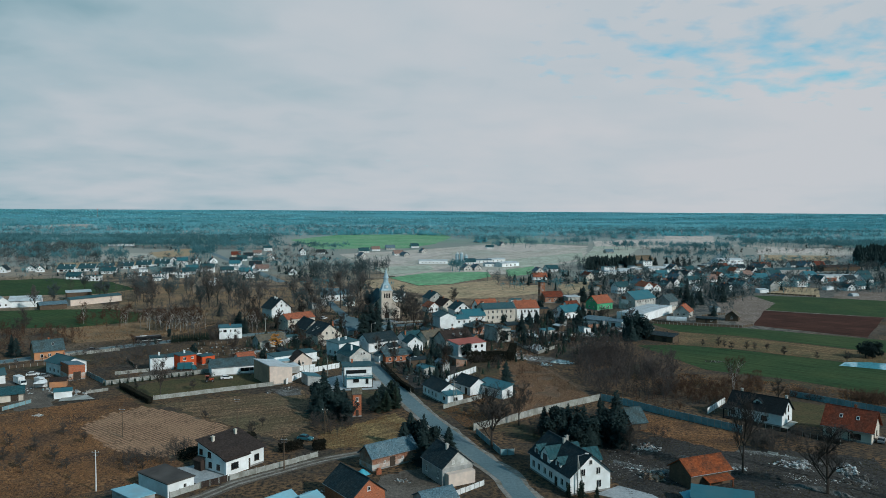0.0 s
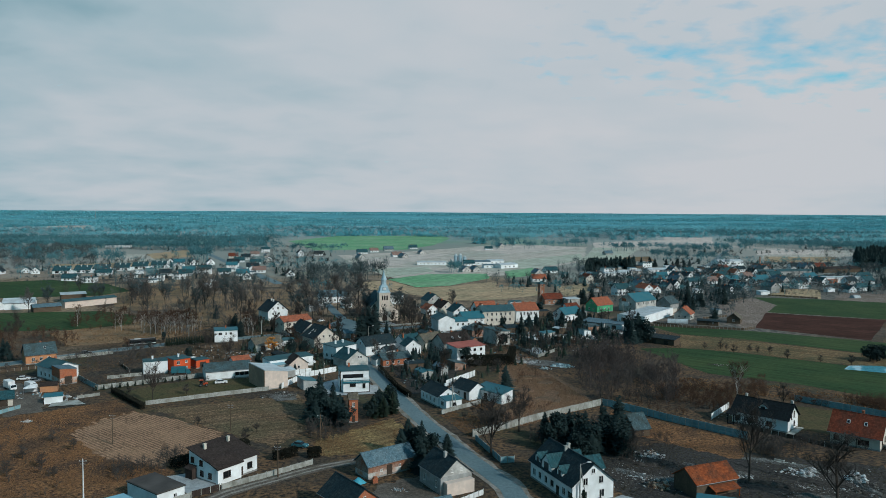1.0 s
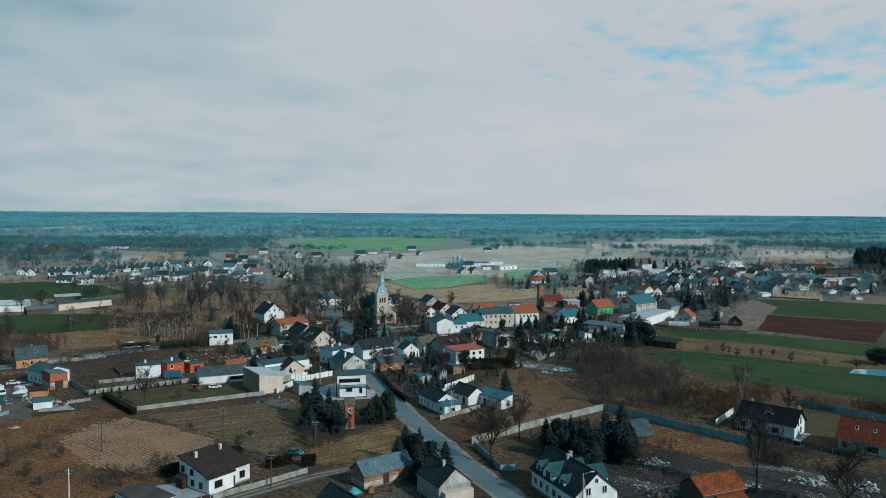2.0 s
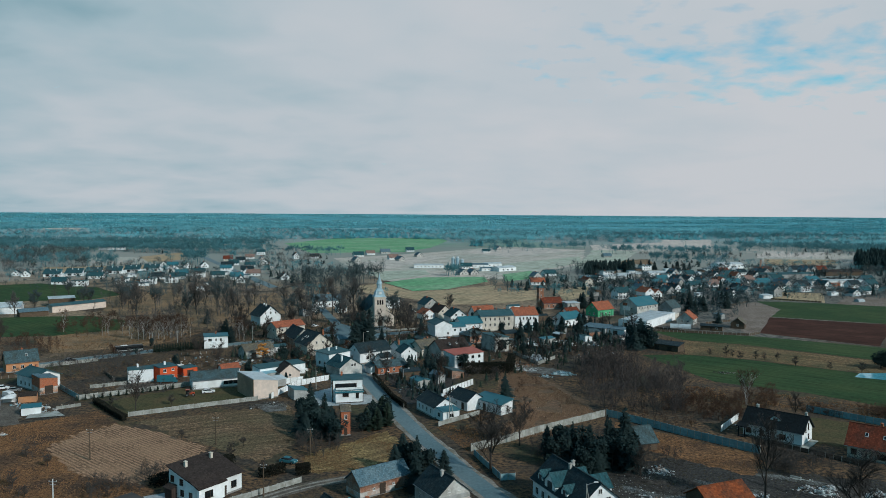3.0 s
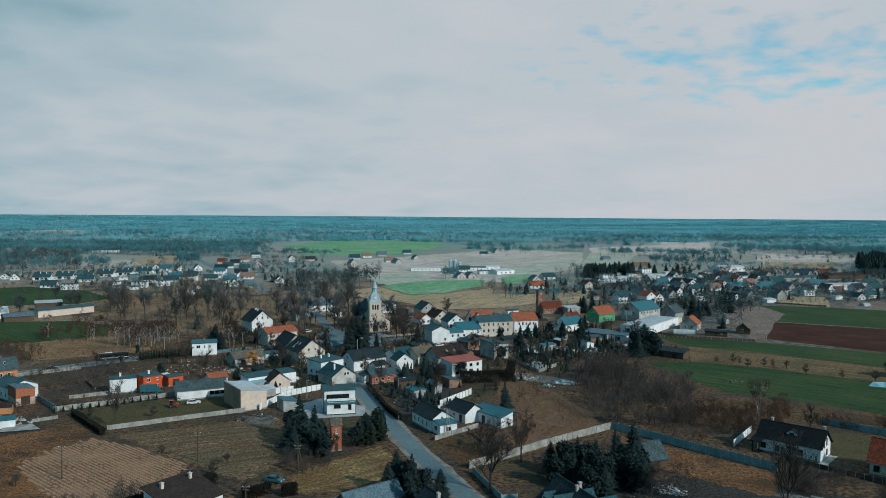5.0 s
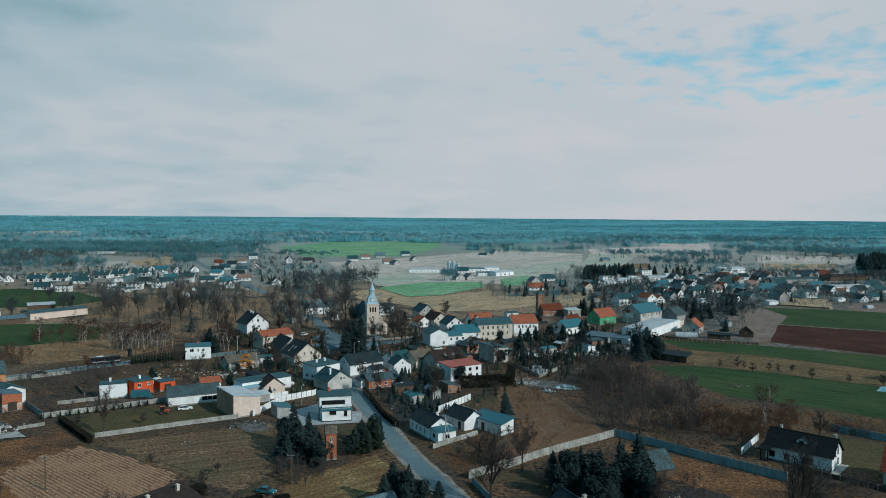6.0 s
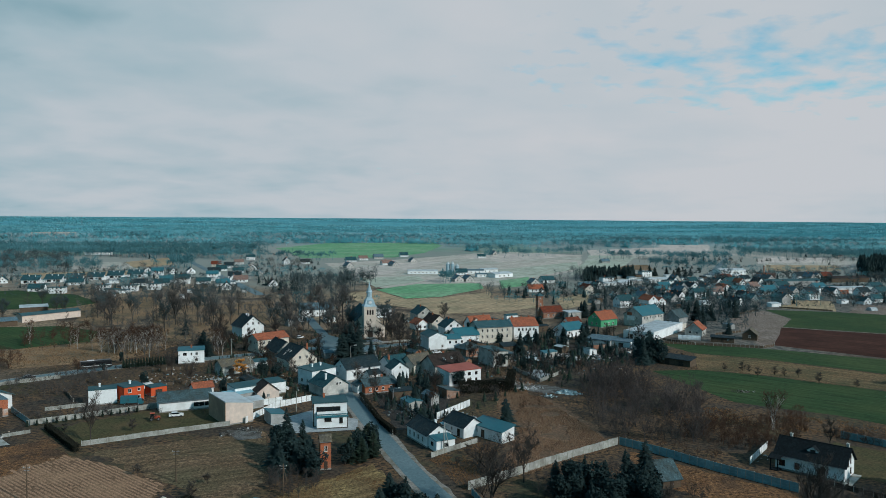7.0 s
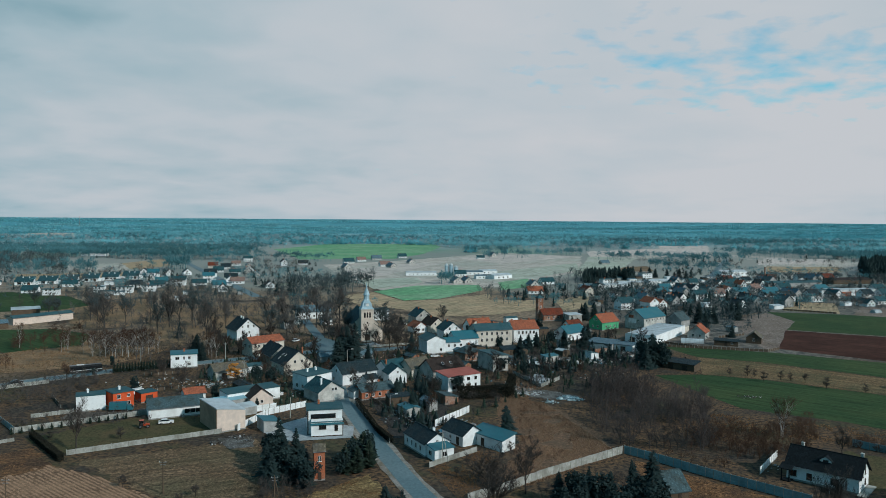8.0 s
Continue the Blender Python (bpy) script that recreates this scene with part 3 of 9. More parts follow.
def ground_material():
    """Village plain: winter grass, bare soil and olive turf near by, strips of farmland farther off, then colours
    painted towards haze.
    """
    m = bpy.data.materials.new("ground")
    m.use_nodes = True
    nt, nl = m.node_tree.nodes, m.node_tree.links
    p = nt["Principled BSDF"]
    p.inputs["Roughness"].default_value, p.inputs["Specular IOR Level"].default_value = 0.95, 0.1
    pos = nt.new("ShaderNodeNewGeometry").outputs["Position"]

    def noise_at(scale, detail=5):
        n = nt.new("ShaderNodeTexNoise")
        n.inputs["Scale"].default_value, n.inputs["Detail"].default_value, n.inputs["Roughness"].default_value = scale, detail, 0.62
        nl.new(pos, n.inputs["Vector"])
        return n.outputs["Fac"]

    def blend(fac, lo, hi, one, two):
        r = nt.new("ShaderNodeMapRange")
        r.inputs["From Min"].default_value, r.inputs["From Max"].default_value = lo, hi
        nl.new(fac, r.inputs["Value"])
        x = nt.new("ShaderNodeMix"); x.data_type = "RGBA"
        nl.new(r.outputs[0], x.inputs[0])
        for slot, v in ((6, one), (7, two)):
            if isinstance(v, tuple):
                x.inputs[slot].default_value = (*v, 1)
            else:
                nl.new(v, x.inputs[slot])
        return x.outputs[2]

    near = blend(noise_at(0.9, 6), 0.40, 0.60, (0.024, 0.022, 0.020), (0.175, 0.102, 0.054))
    dark = blend(noise_at(0.8, 6), 0.40, 0.62, (0.022, 0.021, 0.020), (0.085, 0.068, 0.052))
    near = blend(noise_at(0.045, 6), 0.44, 0.62, near, dark)
    turf = blend(noise_at(0.6, 8), 0.36, 0.66, (0.030, 0.032, 0.020), (0.080, 0.078, 0.042))
    near = blend(noise_at(0.028, 6), 0.55, 0.66, near, turf)
    vor = nt.new("ShaderNodeTexVoronoi")
    vor.inputs["Scale"].default_value = 0.0045
    st = nt.new("ShaderNodeVectorMath"); st.operation = "MULTIPLY"
    st.inputs[1].default_value = (1.0, 0.45, 0.0)
    nl.new(pos, st.inputs[0])
    warp = nt.new("ShaderNodeTexNoise"); warp.inputs["Scale"].default_value, warp.inputs["Detail"].default_value = 0.02, 4
    nl.new(pos, warp.inputs["Vector"])
    sway = nt.new("ShaderNodeVectorMath"); sway.operation = "MULTIPLY_ADD"; sway.inputs[1].default_value = (90.0, 50.0, 0.0)
    nl.new(warp.outputs["Color"], sway.inputs[0]); nl.new(st.outputs[0], sway.inputs[2])
    nl.new(sway.outputs[0], vor.inputs["Vector"])
    sep = nt.new("ShaderNodeSeparateColor"); nl.new(vor.outputs["Color"], sep.inputs[0])
    ramp = nt.new("ShaderNodeValToRGB")
    ramp.color_ramp.interpolation = "CONSTANT"
    cols = [(0.0, (0.28, 0.275, 0.24)), (0.3, (0.19, 0.23, 0.20)), (0.5, (0.44, 0.385, 0.33)), (0.68, (0.15, 0.25, 0.18)), (0.82, (0.24, 0.255, 0.225))]
    while len(ramp.color_ramp.elements) < len(cols):
        ramp.color_ramp.elements.new(0.5)
    for e, (at, col) in zip(ramp.color_ramp.elements, cols):
        e.position, e.color = at, (*col, 1)
    nl.new(sep.outputs[0], ramp.inputs[0])
    far = blend(noise_at(0.01), 0.35, 0.7, ramp.outputs[0], (0.25, 0.26, 0.235))
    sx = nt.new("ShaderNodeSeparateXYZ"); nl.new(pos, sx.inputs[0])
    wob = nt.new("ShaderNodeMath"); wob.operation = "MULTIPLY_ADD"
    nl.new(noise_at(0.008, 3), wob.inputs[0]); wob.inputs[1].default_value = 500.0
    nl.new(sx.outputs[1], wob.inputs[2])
    east = nt.new("ShaderNodeMath"); east.operation = "MULTIPLY_ADD"  # gardens lie east of the church, pasture to the west
    nl.new(noise_at(0.02, 3), east.inputs[0]); east.inputs[1].default_value = 90.0
    shift = nt.new("ShaderNodeMath"); shift.operation = "ADD"; shift.inputs[1].default_value = -125.0
    nl.new(sx.outputs[0], shift.inputs[0]); nl.new(shift.outputs[0], east.inputs[2])
    # midland is paler than the near ground, some of that being haze
    midland = blend(noise_at(0.4, 6), 0.40, 0.60, (0.115, 0.092, 0.070), (0.33, 0.230, 0.150))
    midland = blend(noise_at(0.03, 6), 0.50, 0.62, midland, dark)
    lighter = blend(noise_at(0.3, 6), 0.40, 0.60, (0.060, 0.062, 0.060), (0.190, 0.170, 0.145))
    midland = blend(east.outputs[0], -20, 60, midland, lighter)
    near = blend(wob.outputs[0], 620, 720, near, midland)
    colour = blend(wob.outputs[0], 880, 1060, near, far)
    # blue-green haze painted over the soil, thicker with distance
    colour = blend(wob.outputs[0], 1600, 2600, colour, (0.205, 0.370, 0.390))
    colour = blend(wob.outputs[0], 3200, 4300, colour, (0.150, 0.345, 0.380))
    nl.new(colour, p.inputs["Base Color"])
    bp = nt.new("ShaderNodeBump")
    bp.inputs["Strength"].default_value, bp.inputs["Distance"].default_value = 0.6, 0.08
    nl.new(noise_at(1.2), bp.inputs["Height"]); nl.new(bp.outputs[0], p.inputs["Normal"])
    return m


R = 4850
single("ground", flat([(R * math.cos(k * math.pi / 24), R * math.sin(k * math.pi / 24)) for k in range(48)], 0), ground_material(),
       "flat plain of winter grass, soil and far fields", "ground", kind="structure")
# the plain lifts into a low wooded rise that closes it
def rise(r):
    """Height of the far ground at a distance from the village."""
    t = min(1.0, max(0.0, (r - 2900) / 1900))
    return 50 * t * t * (3 - 2 * t)


ridge = Mesh()
N = 240
RINGS = (2880, 3150, 3400, 3650, 3900, 4150, 4400, 4600, 4800)
for k in range(N):
    a = 2 * math.pi * k / N
    for r in RINGS:
        ridge.v.append((r * math.cos(a), r * math.sin(a), rise(r) - 0.4 + (r - 2880) / 1920 * (2 * noise.noise((6 * math.cos(a), 6 * math.sin(a), r * 0.002)) + 1 * noise.noise((30 * math.cos(a), 30 * math.sin(a), 2.0)))))
    ridge.v.append((4845 * math.cos(a), 4845 * math.sin(a), -0.5))
n = len(RINGS) + 1
for k in range(N):
    i, j = n * k, n * ((k + 1) % N)
    ridge.f += [(j + q, i + q, i + q + 1, j + q + 1) for q in range(n - 1)]
ridge.m = [0] * len(ridge.f)
# horizon haze is mixed into this blue-green forest colour
M["ridge"] = material("hazed_distant_forest", (0.085, 0.290, 0.335), (0.130, 0.345, 0.390), scale=0.012, space="world", rough=1.0, spec=0.0)
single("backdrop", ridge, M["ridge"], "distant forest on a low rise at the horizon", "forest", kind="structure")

field("dull lawn behind a concrete fence", "lawn", [(-112, 248), (-94, 237), (-74, 249), (-52, 258), (-72, 273), (-91, 270)])
field("rough winter grass in an empty plot", "weedy", [(-88, 230), (-47, 250), (-37, 213), (-43, 194), (-60, 207)])
field("rough grass plot beside the road", "goldgrass", [(-34, 199), (-14, 222), (-8, 207), (-10, 198), (-21, 189), (-32, 187)])
field("strip of green winter crop", "crop", [(113, 404), (163, 387), (208, 358), (330, 275), (280, 245), (195, 321), (175, 339), (145, 364), (121, 376)])
field("dry orchard strip between two crops", "orchardgrass", [(121, 375), (145, 362), (174, 337), (194, 319), (280, 244), (250, 210), (178, 292), (159, 308), (132, 329), (110, 339)])
field("wide strip of green winter crop", "crop", [(90, 336), (109, 338), (131, 328), (159, 307), (177, 291), (248, 208), (220, 170), (149, 245), (129, 269), (103, 285)], 0.04)
field("freshly ploughed reddish brown field", "plough", [(201, 458), (259, 429), (210, 361), (169, 398)], 0.05)
field("green winter crop beyond the ploughed field", "crop", [(228, 541), (272, 530), (310, 512), (390, 470), (330, 395), (261, 432), (203, 461), (225, 495)])
field("trampled bare ground beside the ploughed field", "trampled", [(186, 500), (225, 534), (225, 497), (171, 401), (159, 390)], 0.02)
field("allotment plots with dry stalks", "pasture", [(273, 604), (306, 597), (274, 533), (244, 550)], 0.02)
field("dug grey garden ground", "trampled", [(275, 522), (314, 576), (342, 566), (310, 514)], 0.02)
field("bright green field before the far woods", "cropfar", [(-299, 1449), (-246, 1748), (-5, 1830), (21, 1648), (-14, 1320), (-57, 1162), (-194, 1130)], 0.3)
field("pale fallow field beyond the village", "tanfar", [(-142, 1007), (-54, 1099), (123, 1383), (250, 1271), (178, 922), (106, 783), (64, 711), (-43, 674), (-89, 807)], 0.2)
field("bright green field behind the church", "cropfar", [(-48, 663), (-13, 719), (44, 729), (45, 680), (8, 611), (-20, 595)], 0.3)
field("dry pasture behind the church", "pasture", [(-69, 630), (-47, 657), (-20, 591), (8, 606), (49, 653), (40, 542), (-9, 533), (-55, 576)], 0.1)
field("green meadow behind the long farm wall", "crop", [(-420, 590), (-336, 639), (-273, 608), (-233, 558), (-243, 527), (-269, 519), (-360, 490)], 0.1)
field("green meadow in front of the farm", "crop", [(-280, 433), (-205, 448), (-176, 429), (-166, 397), (-190, 377), (-240, 369)], 0.1)
field("pale dry field beyond the terrace houses", "tanfar", [(-456, 975), (-379, 1022), (-336, 886), (-391, 843)], 0.2)
field("brown reed and weed ground", "reedbed", [(24, 300), (40, 290), (50, 255), (49, 238), (30, 219), (22, 221), (20, 244)], 0.04)
field("dry grass beside the through road", "tan", [(-194, 368), (-171, 407), (-121, 389), (-131, 353), (-167, 333)], 0.04)
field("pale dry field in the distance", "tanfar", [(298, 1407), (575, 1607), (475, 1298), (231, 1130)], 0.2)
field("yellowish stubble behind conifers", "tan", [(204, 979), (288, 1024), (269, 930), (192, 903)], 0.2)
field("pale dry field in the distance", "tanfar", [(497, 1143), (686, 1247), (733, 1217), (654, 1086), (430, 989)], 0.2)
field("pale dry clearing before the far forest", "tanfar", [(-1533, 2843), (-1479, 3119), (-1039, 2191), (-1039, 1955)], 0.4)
field("rough brown grass on the open plot", "meadow", [(-135, 215), (-105, 240), (-88, 222), (-58, 190), (-66, 165), (-85, 150), (-120, 150)], 0.01)
field("dry grass inside the walled plot", "meadow", [(54, 232), (70, 214), (84, 201), (76, 186), (60, 200), (50, 215)], 0.03)
field("rubble-strewn dark yard", "bareearth", [(36, 190), (60, 200), (84, 190), (108, 182), (104, 150), (70, 140), (42, 150)], 0.02)
field("lawn beside the black-roofed house", "lawn", [(98, 216), (112, 240), (128, 228), (112, 205)], 0.03)

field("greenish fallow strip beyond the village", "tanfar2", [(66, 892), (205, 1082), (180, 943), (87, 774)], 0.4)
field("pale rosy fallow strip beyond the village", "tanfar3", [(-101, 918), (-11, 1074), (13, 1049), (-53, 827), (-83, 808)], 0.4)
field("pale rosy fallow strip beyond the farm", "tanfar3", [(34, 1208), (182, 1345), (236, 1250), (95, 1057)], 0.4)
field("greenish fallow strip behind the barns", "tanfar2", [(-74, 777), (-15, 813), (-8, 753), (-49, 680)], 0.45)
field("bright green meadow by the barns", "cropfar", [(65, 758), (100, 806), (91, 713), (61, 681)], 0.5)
field("dry brown grass under bare trees", "tan", [(-259, 573), (-208, 598), (-173, 514), (-169, 455), (-195, 446)], 0.05)
field("dry brown grass beyond the through road", "tan", [(-185, 531), (-118, 581), (-88, 472), (-118, 399), (-143, 419)], 0.06)
field("pale dry strip among far houses", "pasture", [(-430, 813), (-325, 858), (-300, 790), (-389, 738)], 0.2)
field("rough pale grass between gardens and woods", "pasture", [(-401, 1006), (-383, 1125), (-325, 964), (-346, 895)], 0.2)
field("pale dry pasture by far tree belts", "tanfar3", [(297, 1456), (624, 1746), (549, 1517), (261, 1253)], 0.4)
field("pale dry pasture by far tree belts", "tanfar3", [(502, 1175), (645, 1243), (582, 1122), (456, 1066)], 0.4)
field("pale dry strip before far woods", "tanfar3", [(-712, 1921), (-602, 2048), (-489, 1705), (-564, 1554)], 0.4)
field("yellowed pasture behind the tenements", "pasture", [(-6, 555), (45, 604), (82, 606), (72, 544), (39, 518), (-1, 506)], 0.06)
field("yellowed pasture by the fire station", "pasture", [(94, 607), (127, 642), (116, 566), (90, 538)], 0.07)
field("pale clearing between far tree belts", "tanfar3", [(405, 1346), (499, 1358), (667, 1816), (540, 1795)], 0.45)
field("pale strip behind far gardens", "tanfar3", [(512, 1172), (547, 1176), (589, 1268), (552, 1264)], 0.45)
field("dry yellowish ground behind the far sheds", "pasture", [(405, 925), (499, 933), (549, 1033), (453, 1036)], 0.45)
field("pale fallow strip by the conifer row", "tanfar2", [(150, 840), (215, 1080), (262, 1270), (330, 1230), (262, 1030), (200, 880)], 0.15)
# stubble with its drill rows as real ridges
STUB = [(-99, 218), (-92.5, 226), (-76, 218), (-59.5, 205.5), (-63, 188), (-68, 180), (-83, 184), (-101, 204)]
rows_mesh = Mesh()
row_way = np.array((0.768, -0.640)); row_side = np.array((-row_way[1], row_way[0]))
rng = random.Random(5)
for k in range(60):
    s = -30 + k * 1.0
    o = np.array((-81.0, 206.0)) + row_side * s
    cuts = []
    for p, q in zip(STUB, STUB[1:] + STUB[:1]):
        p, q = np.array(p, float), np.array(q, float)
        e = q - p
        den = row_way[0] * e[1] - row_way[1] * e[0]
        if abs(den) > 1e-6:
            d = p - o
            t, u = (d[0] * e[1] - d[1] * e[0]) / den, (d[0] * row_way[1] - d[1] * row_way[0]) / den
            if 0 <= u <= 1:
                cuts.append(t)
    if len(cuts) < 2:
        continue
    t0, t1 = min(cuts) + rng.uniform(-2.0, 1.5), max(cuts) - rng.uniform(-1.5, 2.0)
    if t1 - t0 < 2:
        continue
    seg = max(3, int((t1 - t0) / 0.7))
    n = len(rows_mesh.v)
    for i in range(seg + 1):
        q = o + row_way * (t0 + (t1 - t0) * i / seg) + row_side * rng.uniform(-0.05, 0.05)
        half = rng.uniform(0.38, 0.47)
        a, b = q - row_side * half, q + row_side * half
        rows_mesh.v += [(a[0], a[1], 0.04), (q[0], q[1], 0.15 + rng.uniform(-0.05, 0.05)), (b[0], b[1], 0.04)]
    for i in range(seg):
        c = n + 3 * i
        if rng.random() < 0.03 + 0.16 * (noise.noise((i * 0.09, k * 0.2, 1.0)) > 0.15):
            continue  # the rows are broken here and there
        rows_mesh.f += [(c, c + 1, c + 4, c + 3), (c + 1, c + 2, c + 5, c + 4)]
rows_mesh.m = [0] * len(rows_mesh.f)
field("pale stubble field", "stubbledark", STUB, 0.035)
single("drill_rows", rows_mesh, M["stubble"], "parallel rows of pale cut stubble", "stubble rows", kind="stuff")

MAIN = smooth_line([(36, 112), (18.0, 155.6), (15.9, 166.2), (7.6, 185.8), (2.4, 199.9), (-3.6, 215.1), (-13.0, 242.8), (-18.6, 260.3), (-26.7, 286.5), (-29, 292), (-35, 326), (-41, 365), (-50, 402), (-65, 452), (-79, 502)])
single("gravel_shoulder", ribbon(MAIN[:60], 7.6, 0.075, 0.05, 0.45, 0.0, 2), M["gravel"], "pale gravel shoulders along the street", "shoulder", kind="structure")
single("road", ribbon(MAIN, 5.0, 0.10, 0.1, 0.05), M["asphalt"], "grey asphalt village street", "road", kind="structure")
BUSROAD = smooth_line([(-240, 233), (-177, 291), (-159, 309), (-140, 328), (-124, 341), (-104, 353), (-75, 369), (-46, 388), (-28, 389), (-7, 396), (12, 384), (40, 372)])
single("gravel_shoulder", ribbon(BUSROAD, 9.0, 0.05, 0.05, 0.4, 0, 4), M["gravel"], "gravel verge of the through road", "shoulder", kind="structure")
single("road", ribbon(BUSROAD, 6.4, 0.10, 0.1, 0.05), M["asphalt"], "grey asphalt through road", "road", kind="structure")
FARSTREET = smooth_line([(-134, 616), (-201, 760), (-272, 913), (-330, 1040)])
single("road", ribbon(FARSTREET, 8.0, 0.12, 0.1, 0.05), M["asphalt"], "straight asphalt street among far houses", "road", kind="structure")
single("road", ribbon(smooth_line([(215, 640), (252, 724), (372, 995), (475, 1223)]), 7.0, 0.12, 0.1, 0.05), M["asphalt"], "narrow straight street in the far village", "road", kind="structure")
LANE = smooth_line([(-75, 135), (-55, 151), (-46, 163.5), (-38, 171), (-30, 178.5), (-20, 184.5), (-9, 190)], 2.5)
single("lane", ribbon(LANE, 4.2, 0.05, 0.06, 0.3, 0, 6), M["dirt"], "unpaved lane with pale wheel tracks", "lane", kind="structure")
for off in (-0.9, 0.9):
    single("wheel_track", ribbon(LANE, 0.75, 0.075, 0.05, 0.1, off, 8), M["gravel"], "pale gravel wheel track in the lane", "wheel track", kind="structure")


# ---- houses ----
BUILT = []
def window_mesh(w, h, frame_mat, bars=1, glazed=False):
    """A frame with its bars in one piece, standing proud of the wall; glazed: the panes are set back within it. Faces -y."""
    b, front, back, deep = 0.09, -0.06, 0.04, -0.012
    xs = [-w / 2, -w / 2 + b]
    for k in range(bars):
        c = -w / 2 + w * (k + 1) / (bars + 1)
        xs += [c - 0.03, c + 0.03]
    xs += [w / 2 - b, w / 2]
    zs = [0, b, h - b, h]
    f, at = Mesh(), {}

    def vert(i, k, y):
        if (i, k, y) not in at:
            at[i, k, y] = len(f.v)
            f.v.append((xs[i], y, zs[k]))
        return at[i, k, y]

    def quad(corners, slot=0):
        f.f.append(tuple(vert(*c) for c in corners))
        f.m.append(slot)

    n = len(xs) - 1
    for i in range(n):
        for k in range(3):
            ring = ((i, k), (i + 1, k), (i + 1, k + 1), (i, k + 1))
            if k == 1 and i % 2 == 1:  # an opening: its reveals, and the pane
                for p, q in zip(ring, ring[1:] + ring[:1]):
                    quad(((*p, front), (*p, deep), (*q, deep), (*q, front)))
                if glazed:
                    quad([(*p, deep) for p in ring], 1)
            else:
                quad([(*p, front) for p in ring])
    for i in range(n):
        quad(((i, 3, front), (i + 1, 3, front), (i + 1, 3, back), (i, 3, back)))
        quad(((i, 0, back), (i + 1, 0, back), (i + 1, 0, front), (i, 0, front)))
    for k in range(3):
        quad(((0, k, back), (0, k, front), (0, k + 1, front), (0, k + 1, back)))
        quad(((n, k, front), (n, k, back), (n, k + 1, back), (n, k + 1, front)))
    if glazed:
        return f.data("window", frame_mat, M["glass"])
    panes = [Mesh().add([(xs[i], deep, b), (xs[i + 1], deep, b), (xs[i + 1], deep, h - b), (xs[i], deep, h - b)], [(0, 1, 2, 3)]).data("pane", M["glass"]) for i in range(1, n, 2)]
    return f.data("window", frame_mat), panes, Mesh().box(0, -0.10, -0.07, w + 0.2, 0.18, 0.06).data("sill", frame_mat)


WINDOWS = {}


def window(parent, x, y, z, turn, w=1.2, h=1.35, frame_mat="frame", bars=1, split=True):
    """split: panes and sill are parts of their own; far off, frame and panes are one part."""
    key = (round(w, 3), round(h, 3), frame_mat, bars, split)
    if key not in WINDOWS:
        WINDOWS[key] = window_mesh(w, h, M[frame_mat], bars, not split)
    if not split:
        ob = part("window", WINDOWS[key], None, parent)
        ob.matrix_basis = pose(x, y, z, 0, 0, turn)
        return ob
    fm, panes, sill = WINDOWS[key]
    ob = part("window", fm, None, parent)
    ob.matrix_basis = pose(x, y, z, 0, 0, turn)
    for pm in panes:
        part("pane", pm, None, ob)
    part("sill", sill, None, ob)
    return ob


def door(parent, x, y, z, turn, w=1.0, h=2.1, mat="framedark"):
    ob = part("door", Mesh().box(0, -0.02, 0, w, 0.08, h), M[mat], parent)
    ob.matrix_basis = pose(x, y, z, 0, 0, turn)
    for z0 in (0.15, h * 0.55):
        part("panel", Mesh().box(0, -0.05, z0, w * 0.7, 0.06, h * 0.35), M[mat], ob)
    part("handle", Mesh().box(w * 0.38, -0.1, h * 0.48, 0.05, 0.08, 0.14), M["metal"], ob)
    return ob


def body_mesh(L, W, he, hr, kind, base=0.0, lift=0.0):
    """Walls with gables: x runs along the ridge. mono: low at -y, high at +y."""
    a, b = L / 2, W / 2
    m = Mesh()
    if kind in ("flat", "hip"):
        return m.box(0, 0, base, L, W, he - base)
    if kind == "mono":
        pts = [(-a, -b, base), (a, -b, base), (a, b, base), (-a, b, base), (-a, -b, he), (a, -b, he), (a, b, hr), (-a, b, hr)]
        return m.add(pts, [(3, 2, 1, 0), (4, 5, 6, 7), (0, 1, 5, 4), (1, 2, 6, 5), (2, 3, 7, 6), (3, 0, 4, 7)])
    pts = [(-a, -b, base), (a, -b, base), (a, b, base), (-a, b, base), (-a, -b, he), (a, -b, he), (a, b, he), (-a, b, he), (-a, 0, hr), (a, 0, hr)]
    return m.add(pts, [(3, 2, 1, 0), (0, 1, 5, 4), (2, 3, 7, 6), (1, 2, 6, 9, 5), (3, 0, 4, 8, 7), (4, 5, 9, 8), (6, 7, 8, 9)])


